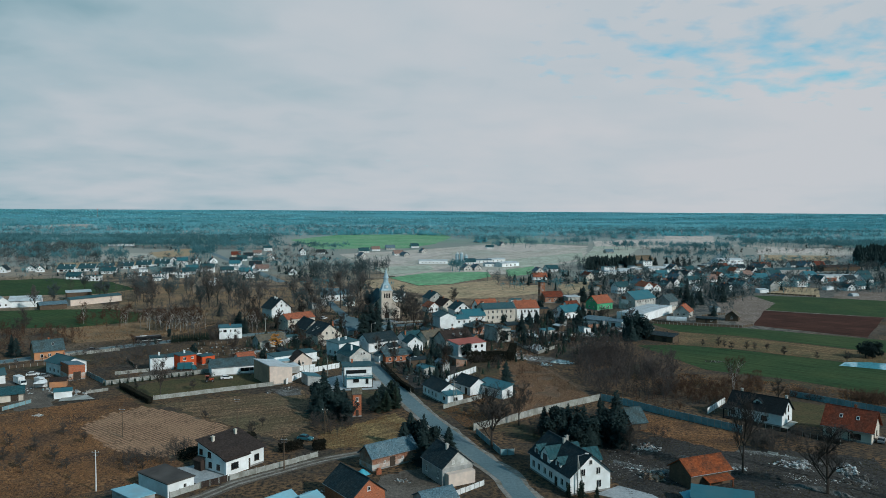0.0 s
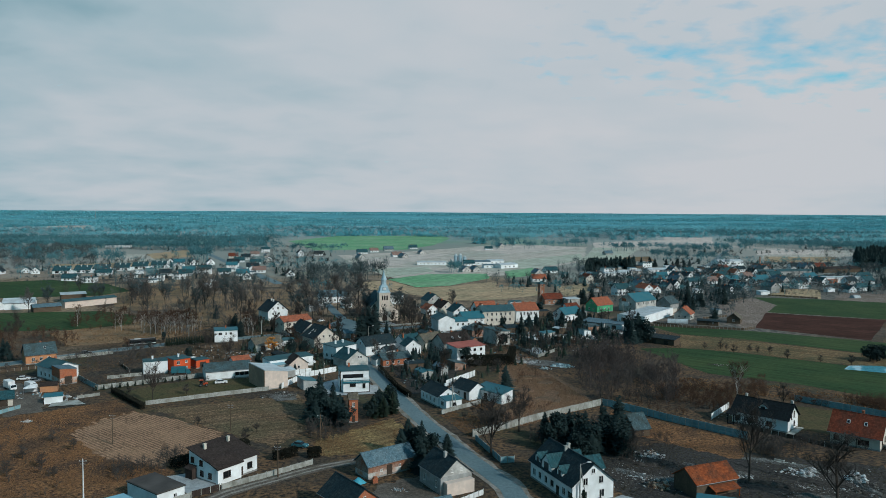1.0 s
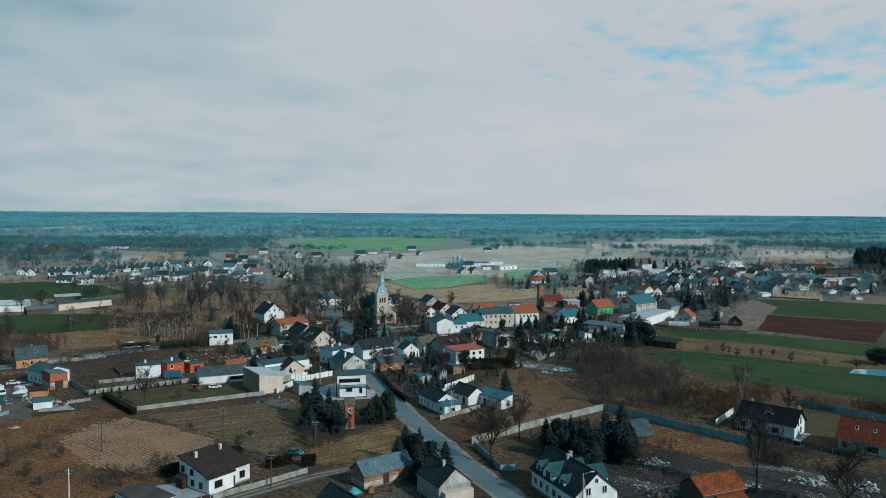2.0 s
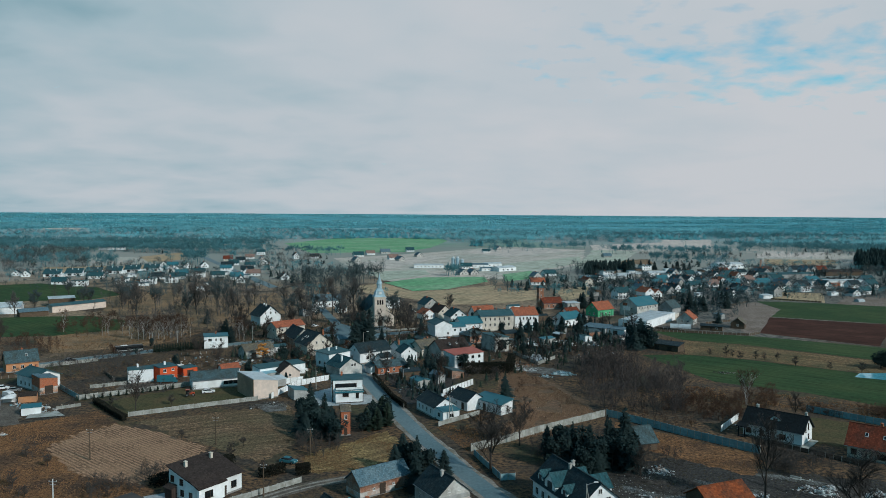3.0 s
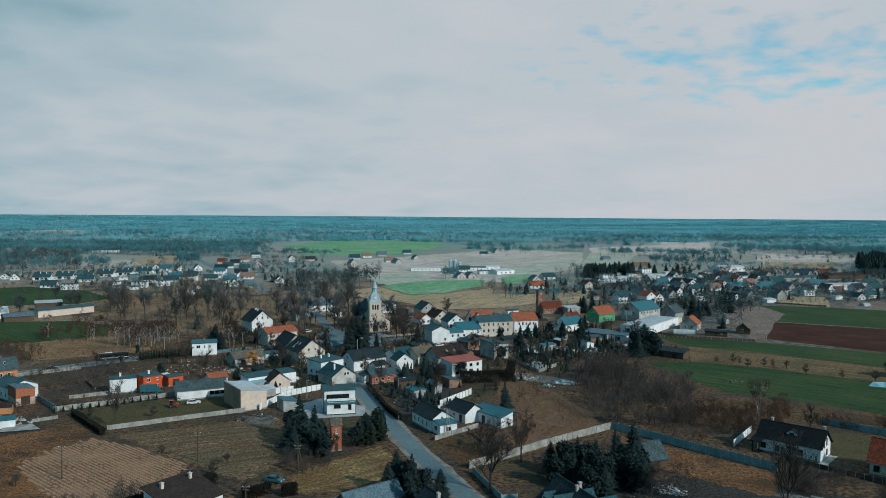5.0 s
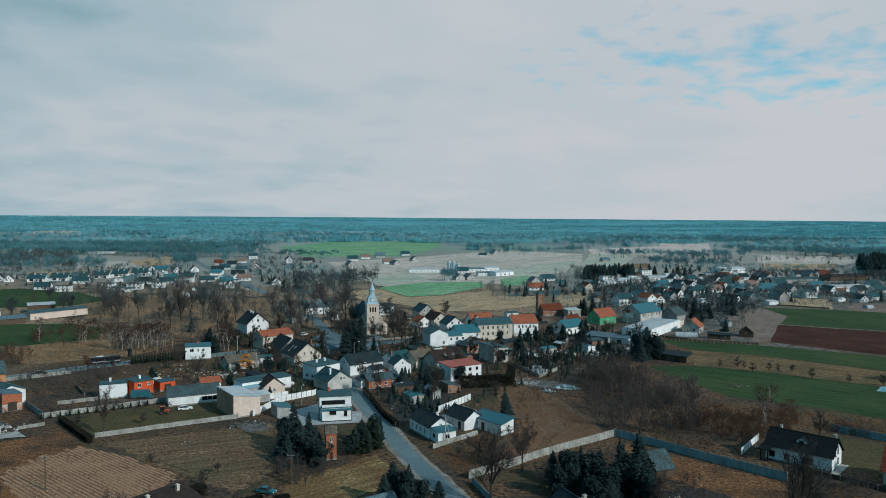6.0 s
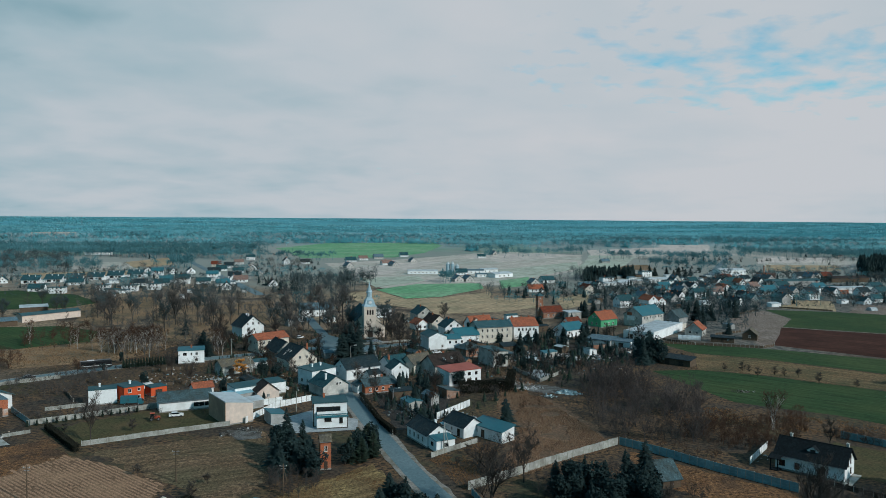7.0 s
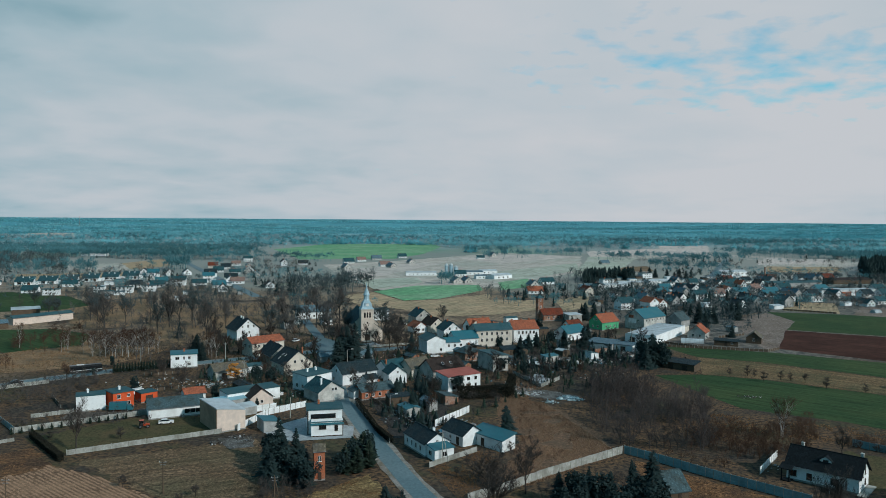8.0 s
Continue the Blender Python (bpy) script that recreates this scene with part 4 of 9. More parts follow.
def roof_mesh(L, W, he, hr, kind, over=0.45, thick=0.18):
    a, b, m = L / 2 + over, W / 2, Mesh()
    up = 0.06
    if kind == "flat":
        m.box(0, 0, he, L + 2 * over, W + 2 * over, 0.22)
        m.box(0, 0, he + 0.22, L + 2 * over - 0.5, W + 2 * over - 0.5, 0.06)
        return m
    if kind == "mono":
        s = (hr - he) / W
        lo, hi = he - s * over, hr + s * over
        return m.slab([(-a, -b - over, lo + thick + up), (a, -b - over, lo + thick + up), (a, b + over, hi + thick + up), (-a, b + over, hi + thick + up)], thick)
    s = (hr - he) / b
    lo, top = he - s * over + thick + up, hr + thick + up
    if kind == "hip":
        r = max(0.2, L / 2 - b)
        e = b + over
        q = [(-a, -e, lo), (a, -e, lo), (a, e, lo), (-a, e, lo), (-r, 0, top), (r, 0, top)]
        return m.add(q + [(x, y, z - thick) for x, y, z in q[:4]], [(0, 1, 5, 4), (1, 2, 5), (2, 3, 4, 5), (3, 0, 4), (9, 8, 7, 6), (0, 6, 7, 1), (1, 7, 8, 2), (2, 8, 9, 3), (3, 9, 6, 0)])
    m.slab([(-a, -b - over, lo), (a, -b - over, lo), (a, 0, top), (-a, 0, top)], thick)
    m.slab([(-a, 0, top), (a, 0, top), (a, b + over, lo), (-a, b + over, lo)], thick)
    m.box(0, 0, top - 0.05, 2 * a, 0.28, 0.12)
    return m


def chimney(parent, x, y, z0, z1, mat="brick", w=0.6):
    m = Mesh()
    m.box(x, y, z0, w, w, z1 - z0).box(x, y, z1, w + 0.16, w + 0.16, 0.12)
    m.box(x - w / 5, y, z1 + 0.12, 0.2, 0.2, 0.2)
    return part("chimney", m, M[mat], parent)


def house(x, y, turn, L, W, he, hr, wall, roof, label, kind="gable", front=(), back=(), left=(), right=(), over=0.4, chimneys=((0.2, 0.1),), ch="brick",
          plinth=True, skylights=(), split=True, category="house", name="house", group="", frames="frame", gable=None):
    """front (-y), back (+y), left (-x), right (+x): openings as (place along the wall from -1 to 1, sill height, width, height); a sill of 0 is a door."""
    BUILT.append((x, y, 0.5 * math.hypot(L, W)))
    h = thing(name, label, category, x, y, 0, turn, group)
    part("wall", body_mesh(L, W, he, hr, kind), M[wall], h)
    if gable:
        for sx in (-1, 1):
            u = sx * (L / 2 + 0.03)
            g = Mesh().add([(u, -W / 2, he), (u, W / 2, he), (u, 0, hr)], [(0, 1, 2) if sx > 0 else (1, 0, 2)])
            part("gable_boarding", g, M[gable], h)
    if plinth:
        part("plinth", Mesh().box(0, 0, -0.1, L + 0.08, W + 0.08, 0.5), M["stone"], h)
    part("roof", roof_mesh(L, W, he, hr, kind, over), M[roof], h)
    sides = ((front, lambda s: (s * L / 2, -W / 2), 0), (back, lambda s: (s * L / 2, W / 2), 180),
             (left, lambda s: (-L / 2, -s * W / 2), -90), (right, lambda s: (L / 2, s * W / 2), 90))
    for openings, place, t in sides:
        for s, sill, w, hh in openings:
            px, py = place(s)
            if sill < 0.05:
                door(h, px, py, 0.1, t, w, hh)
            else:
                window(h, px, py, sill, t, w, hh, frames, 2 if w > 1.7 else 1, y < 300)
    if split and kind in ("gable", "hip"):
        for sy in (-1, 1):
            s = (hr - he) / (W / 2)
            ez = he - s * over + 0.1
            part("gutter", Mesh().tube((-L / 2 - over, sy * (W / 2 + over + 0.05), ez), (L / 2 + over, sy * (W / 2 + over + 0.05), ez), 0.07, 0.07, 6), M["metal"], h)
    slope = (hr - he) / (W / 2)
    for cx, cy in chimneys:
        yy = cy * W / 2
        if kind in ("gable", "hip"):
            z0 = hr - abs(yy) * slope - 0.5
            z1 = max(hr + 0.7, z0 + 1.5)
        else:
            z0 = he if kind == "flat" else he + (hr - he) * (cy + 1) / 2
            z1 = z0 + 1.3
        chimney(h, cx * L / 2, yy, z0, z1, ch)
    for sx, sy in skylights:
        yy = sy * W / 2
        a = math.atan(slope)
        zz = hr - abs(yy) * slope + 0.27
        m = Mesh().box(0, 0, 0, 0.8, 1.2, 0.08)
        ob = part("skylight", m, M["frame"], h)
        ob.matrix_basis = pose(sx * L / 2, yy, zz, math.degrees(a) if sy < 0 else -math.degrees(a), 0, 0)
        pn = Mesh().add([(-0.32, -0.5, 0.09), (0.32, -0.5, 0.09), (0.32, 0.5, 0.09), (-0.32, 0.5, 0.09)], [(0, 1, 2, 3)])
        part("pane", pn, M["glass"], ob)
    return h


def rowin(n, sill, w=1.1, h=1.35, lo=-0.75, hi=0.75):
    """n like windows in a row along a wall."""
    return tuple((lo + (hi - lo) * (k + 0.5) / n if n > 1 else (lo + hi) / 2, sill, w, h) for k in range(n))


def gabled_dormer(parent, x, y, z, side, w, h, depth, wall, roof, glazed=True):
    """A small gable standing out of a slope; side -1 looks to -y, 1 to +y."""
    d = new("dormer")
    d.parent = parent
    d.matrix_basis = pose(x, y, z, 0, 0, 0 if side < 0 else 180)
    part_body = Mesh()
    b = w / 2
    pts = [(-b, 0, 0), (b, 0, 0), (b, depth, 0), (-b, depth, 0), (-b, 0, h * 0.55), (b, 0, h * 0.55), (b, depth, h * 0.55), (-b, depth, h * 0.55), (0, 0, h), (0, depth, h)]
    part_body.add(pts, [(0, 1, 5, 8, 4), (1, 2, 6, 5), (3, 0, 4, 7), (2, 3, 7, 9, 6)])
    d.data = None
    bd = part_body.data("dormer_wall", M[wall])
    part("dormer_wall", bd, None, d)
    r = Mesh()
    o = 0.3
    lo = h * 0.55 - o * 0.45 * h / b + 0.12
    r.slab([(-b - o, -o, lo), (0, -o, h + 0.12), (0, depth, h + 0.12), (-b - o, depth, lo)][::-1], 0.1)
    r.slab([(0, -o, h + 0.12), (b + o, -o, lo), (b + o, depth, lo), (0, depth, h + 0.12)][::-1], 0.1)
    part("dormer_roof", r, M[roof], d)
    if glazed:
        m = Mesh()
        m.box(0, -0.02, h * 0.12, w * 0.45, 0.08, h * 0.5)
        ob = part("dormer_window", m, M["glass"], d)
    return d


# near houses
h = house(-50.8, 175.2, 55, 11.8, 9.7, 4.0, 6.5, "white", "r_brown", "white house with a broad brown sloping roof beside the lane", "mono",
          front=((-0.35, 1.2, 1.9, 1.5), (0.62, 1.2, 1.5, 1.5), (0.2, 0, 1.0, 2.1)), left=((-0.75, 3.5, 1.2, 1.3), (-0.1, 3.3, 1.2, 1.3), (-0.05, 1.0, 1.2, 1.3), (0.55, 1.0, 1.2, 1.3)),
          chimneys=((-0.55, 0.55), (0.62, 0.6)), ch="cream", over=0.5, frames="framedark")
por = Mesh().box(-6.6, 3.3, 0, 1.3, 2.4, 2.5).slab([(-7.6, 1.9, 2.5), (-5.8, 1.9, 3.1), (-5.8, 4.7, 3.1), (-7.6, 4.7, 2.5)], 0.12)
part("porch", por, M["r_brown"], h, "brown lean-to porch")
wing = Mesh()
wing.slab([(-6.4, -5.9, 3.75), (1.2, -5.9, 3.75), (1.2, -2.4, 5.15), (-6.4, -2.4, 5.15)], 0.2)
part("wing_roof", wing, M["r_brown"], h)
part("wing_wall", Mesh().box(-2.6, -5.0, 0, 6.6, 0.9, 3.65), M["white"], h)
window(h, -3.4, -5.45, 1.2, 0, 2.1, 1.5, "framedark", 2)

h = house(29.4, 167.4, 112, 18.0, 10.3, 4.2, 8.4, "white", "r_dark", "large white house with dark roof, dormers and white gable", "gable",
          left=((-0.42, 0.9, 1.3, 1.7), (0.42, 0.9, 1.3, 1.7), (-0.38, 3.9, 1.2, 1.6), (0.38, 3.9, 1.2, 1.6), (0.0, 6.2, 0.9, 1.1)),
          back=((-0.86, 1.1, 1.2, 1.6), (-0.62, 1.1, 1.2, 1.6), (-0.34, 0, 1.1, 2.1), (-0.08, 1.1, 1.5, 1.6), (0.22, 1.1, 1.2, 1.6), (0.52, 1.1, 1.2, 1.6), (0.80, 1.1, 1.2, 1.6)),
          right=rowin(2, 1.2), chimneys=((0.15, 0.1), (0.3, -0.2)), ch="pale", over=0.5)
# paler teal tiles on the dormers hold the sun's glance in their colour
gabled_dormer(h, -3.4, 4.9, 4.2, 1, 2.2, 2.5, 4.2, "white", "r_teal")
gabled_dormer(h, 1.6, 5.3, 3.0, 1, 4.2, 4.7, 5.0, "white", "r_teal")
gabled_dormer(h, 6.2, 4.9, 4.2, 1, 2.2, 2.5, 4.2, "white", "r_teal")
gabled_dormer(h, -3.0, -5.3, 3.2, -1, 4.6, 4.7, 5.2, "white", "r_teal")
gabled_dormer(h, 4.4, -4.9, 4.2, -1, 2.4, 2.6, 4.2, "white", "r_teal")

h = house(95.0, 217.4, -43, 15.6, 8.6, 3.8, 7.2, "white", "r_black", "white house with a black tiled roof and small dormer", "gable",
          front=((-0.8, 1.1, 1.4, 1.4), (-0.35, 0.9, 1.2, 1.5), (0.35, 1.0, 1.8, 1.4)), right=((-0.3, 3.3, 0.8, 2.2), (0.25, 1.1, 1.0, 1.4), (0.2, 3.6, 0.9, 1.8)),
          chimneys=((0.9, 0.35), (-0.75, 0.3)), ch="pale", over=0.55, frames="framedark")
gabled_dormer(h, 0.3, -2.6, 4.7, -1, 2.6, 2.0, 2.6, "white", "r_black")
part("porch", Mesh().box(-7.4, -5.4, 0, 2.2, 2.3, 0.2).box(-8.3, -6.3, 0.2, 0.25, 0.25, 2.8).box(-6.6, -6.3, 0.2, 0.25, 0.25, 2.8).slab([(-8.9, -6.9, 3.1), (-6.0, -6.9, 3.1), (-6.0, -3.9, 3.9), (-8.9, -3.9, 3.9)], 0.15), M["r_black"], h)
part("terrace", Mesh().box(8.6, -0.8, 0, 2.0, 9.5, 0.18), M["concrete"], h, "pale concrete terrace")

h = house(113.2, 200.8, -41, 11.8, 9.8, 3.6, 7.8, "cream", "r_red", "cream house with a red tiled roof and skylights", "gable",
          front=((-0.75, 1.1, 1.3, 1.4), (0.35, 0.9, 2.6, 1.4)), right=((-0.4, 1.2, 1.0, 1.4), (0.3, 1.2, 1.0, 1.4), (-0.1, 4.3, 1.0, 1.5)),
          skylights=((-0.35, -0.5), (0.35, -0.5)), chimneys=((0.1, 0.3),), over=0.7, frames="framedark")
part("porch", Mesh().box(-1.4, -6.0, 0, 0.2, 0.2, 2.6).box(0.6, -6.0, 0, 0.2, 0.2, 2.6).slab([(-2.3, -6.6, 2.5), (-0.4, -6.6, 3.4), (-0.4, -4.6, 3.4), (-2.3, -4.6, 2.5)], 0.12).slab([(-0.4, -6.6, 3.4), (1.5, -6.6, 2.5), (1.5, -4.6, 2.5), (-0.4, -4.6, 3.4)], 0.12), M["r_brown"], h)

h = house(1.3, 168.5, -60, 9.6, 8.0, 3.9, 7.2, "grey", "r_dark", "old grey house with a dark tiled roof and pale boarded gable", "gable",
          front=((-0.5, 1.2, 0.8, 1.5), (0.6, 1.2, 0.8, 1.5)), right=((-0.3, 4.6, 0.6, 0.8), (0.3, 4.6, 0.6, 0.8)), chimneys=((0.2, -0.15),), ch="pale", over=0.3, gable="pale")
part("annex", Mesh().box(5.6, 0.2, 0, 1.6, 7.0, 2.9), M["pink"], h, "pale low annex wall")

h = house(-18.3, 152.5, -52, 11.2, 8.0, 3.6, 6.8, "brick", "r_dark", "brick barn with an old dark tiled roof", "gable", chimneys=(), plinth=False, over=0.35, category="barn", name="barn", right=((0.0, 4.4, 0.7, 0.9),))
h = house(-13.0, 177.4, 38, 13.0, 5.6, 3.2, 5.4, "brickold", "s_slate", "old brick shed with a blue grey sheet roof", "gable",
          front=((-0.45, 1.3, 0.6, 0.6), (-0.1, 0, 1.6, 2.4), (0.35, 1.4, 0.6, 0.6)), chimneys=(), plinth=True, over=0.4, category="shed", name="shed")
part("plaster_base", Mesh().box(-2.0, 0, 0.35, 9.05, 5.66, 1.1), M["plaster_old"], h, "flaking pale plaster over brick")
h = house(59.4, 166.5, 23, 11.4, 7.2, 3.2, 5.6, "wood", "r_rust", "leaning wooden shed with a rusty red tiled roof", "gable", front=((0.0, 1.2, 0.8, 1.0), (0.3, 1.2, 0.8, 1.0)), chimneys=(), plinth=False, over=0.4, category="shed", name="shed")
part("lean_to", Mesh().slab([(-2.6, -6.0, 1.9), (4.6, -6.0, 1.9), (4.6, -3.8, 2.6), (-2.6, -3.8, 2.6)], 0.1).box(-2.3, -5.8, 0, 0.15, 0.15, 1.8).box(4.3, -5.8, 0, 0.15, 0.15, 1.8), M["r_rust"], h, "rusty lean-to roof")
house(-61.0, 160.4, 142, 11.6, 6.4, 3.0, 3.0, "white", "feltbrown", "low white garage with a flat brown roof", "flat", front=(), left=((0.3, 1.2, 0.8, 0.9),), chimneys=(), plinth=False, over=0.25, category="garage", name="garage")
house(-64.5, 151.5, 142, 8.0, 5.0, 2.3, 2.6, "grey", "s_bright", "lean-to with a bright blue sheet roof", "mono", chimneys=(), plinth=False, over=0.2, category="shed", name="shed")
house(-34.0, 147.2, 50, 8.5, 5.0, 2.4, 3.4, "grey", "s_bright", "low shed with a pale blue sheet roof", "gable", chimneys=(), plinth=False, over=0.2, category="shed", name="shed")
house(-27.5, 149.5, 50, 4.5, 4.5, 2.2, 3.0, "grey", "s_bright", "small shed with a pale blue sheet roof", "gable", chimneys=(), plinth=False, over=0.2, category="shed", name="shed")
house(-1.2, 150.0, 30, 7.6, 5.4, 2.6, 4.0, "grey", "s_slate", "low shed with a mossy blue grey roof", "gable", chimneys=(), plinth=False, over=0.3, category="shed", name="shed")
house(58.5, 150.5, -20, 12.0, 6.0, 2.6, 3.2, "grey", "s_blue", "long low shed with a teal sheet roof", "mono", chimneys=(), plinth=False, over=0.3, category="shed", name="shed")

h = house(-0.3, 241.4, -62, 12.0, 7.4, 3.3, 5.6, "white", "r_dark", "small white cottage with a dark roof by the street", "gable",
          front=rowin(4, 1.1, 0.9, 1.4, -0.9, 0.8), right=((0.0, 3.3, 0.8, 0.8),), chimneys=((0.55, 0.1),), ch="white", over=0.3)
part("porch", Mesh().box(8.2, -0.3, 0, 4.4, 5.6, 3.0), M["white"], h, "white porch")
part("porch_roof", Mesh().slab([(5.9, -3.4, 3.5), (10.7, -3.4, 3.1), (10.7, 2.8, 3.1), (5.9, 2.8, 3.5)], 0.15), M["s_blue"], h, "teal sheet porch roof")
window(h, 8.0, -3.1, 1.0, 0, 1.6, 1.3)
window(h, 10.4, -0.3, 1.0, 90, 1.6, 1.3)
house(9.6, 248.6, -54, 9.2, 7.0, 3.0, 5.3, "white", "r_dark", "dark-roofed outbuilding behind the cottage", "gable", front=((0.5, 0, 1.2, 2.2), (-0.2, 1.2, 0.9, 1.0)), chimneys=(), plinth=False, category="outbuilding", name="outbuilding")
house(17.6, 244.5, -50, 12.4, 5.0, 3.1, 4.2, "white", "s_blue", "white outbuilding with a teal sheet roof", "mono", front=((-0.6, 1.2, 0.9, 1.0), (-0.2, 0, 1.3, 2.2)), right=(), chimneys=(), plinth=False, category="outbuilding", name="outbuilding")

# the wide dark front window stands for the shadowed loggia recess
h = house(-30.2, 258.2, 12, 9.8, 7.6, 7.1, 7.1, "white", "s_felt", "white two-storey cube house with a teal flat roof", "flat", front=((-0.1, 4.6, 7.0, 1.3),), right=rowin(2, 1.2), left=rowin(2, 4.6), chimneys=((-0.3, 0.5),), over=0.35, frames="framedark")
part("front_block", Mesh().box(0.4, -5.0, 0, 8.8, 2.6, 4.3), M["white"], h)
part("terrace_rail", Mesh().box(0.4, -6.2, 4.38, 8.8, 0.12, 0.75), M["white"], h)
part("terrace_deck", Mesh().box(0.4, -5.15, 4.3, 9.2, 3.0, 0.09), M["s_blue"], h, "teal sheet edge of the terrace")
part("canopy", Mesh().slab([(-4.3, -6.75, 3.55), (5.1, -6.75, 3.55), (5.1, -6.3, 3.95), (-4.3, -6.3, 3.95)], 0.08), M["s_blue"], h, "narrow teal sheet canopy")
part("corner_post", Mesh().box(-4.8, -3.8, 0, 0.3, 0.3, 7.1), M["framedark"], h)
part("corner_post", Mesh().box(4.85, -6.25, 0, 0.2, 0.2, 4.3), M["framedark"], h)
part("plinth", Mesh().box(0.4, -6.28, 0, 8.9, 0.12, 0.35), M["framedark"], h)
window(h, -0.8, -6.31, 2.2, 0, 2.0, 1.1, "framedark", 2)
window(h, 3.0, -6.31, 1.6, 0, 1.0, 1.6, "framedark", 1)
house(-25.6, 218.4, 15, 2.6, 2.6, 7.0, 8.2, "brick", "r_tan", "slim red brick transformer tower with a small pitched roof", "gable", front=((0.0, 4.6, 0.8, 1.3), (0.0, 0, 0.9, 2.0)), chimneys=(), over=0.25, category="tower", name="transformer_tower")

# west of the street
house(-162.0, 300.0, 38, 11.0, 8.0, 3.8, 7.5, "ochre", "r_grey", "ochre farmhouse with a grey patched roof", "gable", front=rowin(3, 1.2), chimneys=((0.1, 0.1),), skylights=((0.3, -0.5),))
house(-140.5, 273.0, -36, 12.0, 9.0, 4.6, 6.4, "white", "s_felt", "white house with a broad teal roof", "gable", front=rowin(3, 1.2), right=rowin(2, 1.2), left=rowin(2, 1.2), chimneys=((-0.4, 0.1),), over=0.6)
h = house(-134.2, 265.2, 135, 8.5, 5.6, 5.1, 5.7, "brick", "s_slate", "orange brick garage block with a slanted grey roof", "mono", front=(), left=((0.0, 0, 2.6, 2.8),), chimneys=(), over=0.15, category="garage", name="garage")
part("plaster_base", Mesh().box(0, 0, 0.45, 8.58, 5.68, 1.9), M["plaster_old"], h, "pale plastered lower wall")
h = house(-100.8, 285.5, 44, 6.6, 7.0, 5.0, 5.0, "redwall", "s_felt", "orange red flat-roofed house with white windows", "flat", front=((-0.45, 3.1, 1.2, 1.3), (0.5, 3.4, 1.0, 0.9), (-0.45, 0.8, 1.2, 1.2), (0.5, 0.8, 1.0, 1.2)), chimneys=((0.0, 0.0),), ch="white", over=0.3)
house(-107.9, 281.0, 25, 8.5, 6.0, 4.9, 4.9, "white", "s_felt", "blank white two-storey block beside the red house", "flat", chimneys=((-0.2, 0.3),), ch="white", over=0.12, category="outbuilding", name="outbuilding")
house(-94.6, 292.0, 44, 5.5, 5.0, 3.2, 3.2, "redwall", "s_felt", "low orange red garage", "flat", front=((0.0, 0, 2.4, 2.3),), chimneys=(), over=0.2, category="garage", name="garage")
house(-79.3, 275.5, 25, 16.0, 9.0, 3.3, 5.4, "white", "r_grey", "long low barn with a grey sheet roof", "gable", front=((0.6, 1.0, 5.0, 1.5),), chimneys=(), over=0.4, category="barn", name="barn")
h = house(-61.0, 263.2, 125, 15.0, 8.4, 5.6, 6.9, "pink", "s_light", "tall cream workshop with a pale sloping roof", "mono", left=(), chimneys=(), over=0.15, category="workshop", name="workshop")
part("side_wall", Mesh().box(0, 4.24, 0, 15.06, 0.1, 6.7), M["tanwall"], h, "bare tan plastered side wall")
house(-101.5, 350.5, 18, 10.3, 9.6, 5.5, 5.5, "white", "s_blue", "white cube house with a teal roof edge", "flat", front=((-0.5, 3.4, 1.6, 1.3), (0.4, 3.4, 1.0, 1.3), (0.4, 1.0, 1.0, 1.2), (0.0, 3.4, 0.7, 1.3)), left=rowin(2, 3.4), chimneys=((0.0, 0.2),), over=0.3)
house(-60.0, 292.5, 39, 18.7, 6.4, 4.0, 4.4, "white", "s_felt", "long low white building with red doors", "mono", front=((-0.8, 1.2, 0.9, 1.0), (-0.5, 0, 1.2, 2.2), (-0.05, 1.2, 1.2, 1.2), (0.3, 1.2, 1.0, 1.2)), chimneys=(), over=0.2, frames="framedark")
house(-56.0, 288.0, 118, 7.0, 7.4, 3.0, 5.8, "pink", "r_brown", "small house with a red brown roof and pale gable", "gable", left=((0.0, 1.2, 0.9, 1.1),), chimneys=(), plinth=False)
house(-79.2, 293.0, 34, 6.6, 5.4, 2.7, 4.2, "white", "r_orange", "small white shed with an orange tiled roof", "gable", chimneys=(), plinth=False, category="shed", name="shed")
house(-65.5, 283.5, 39, 12.0, 4.0, 2.6, 3.1, "grey", "s_bright", "lean-to with a pale blue sheet roof", "mono", chimneys=(), plinth=False, over=0.2, category="shed", name="shed")
house(-57.0, 276.5, 39, 4.6, 4.0, 2.4, 2.9, "grey", "s_light", "small shed with a pale sheet roof", "mono", chimneys=(), plinth=False, over=0.2, category="shed", name="shed")
house(-46.5, 259.5, 120, 6.5, 5.0, 2.6, 3.4, "grey", "s_blue", "low teal-roofed shed behind the conifers", "mono", chimneys=(), plinth=False, over=0.2, category="shed", name="shed")
house(-95.0, 420.0, 129, 12.0, 12.0, 5.6, 10.6, "white", "r_dark", "white house with a steep dark gable roof", "gable", left=((-0.5, 6.2, 0.9, 1.2), (0.0, 6.2, 1.1, 1.5), (0.5, 6.2, 0.9, 1.2), (0.0, 8.5, 0.8, 0.8), (-0.5, 3.2, 1.0, 1.4), (0.1, 3.2, 1.0, 1.4)), front=rowin(3, 1.2), chimneys=((0.2, 0.05), (-0.3, 0.1)), ch="white", over=0.7)
house(-75.0, 377.5, 43, 16.0, 9.0, 6.0, 8.2, "cream", "r_orange", "cream two-storey house with a bright red roof", "gable", front=rowin(5, 4.0, 1.1, 1.4) + rowin(4, 1.0, 1.1, 1.4), left=rowin(2, 4.0), chimneys=((-0.35, 0.05), (0.6, 0.1)), ch="brickold", over=0.35)
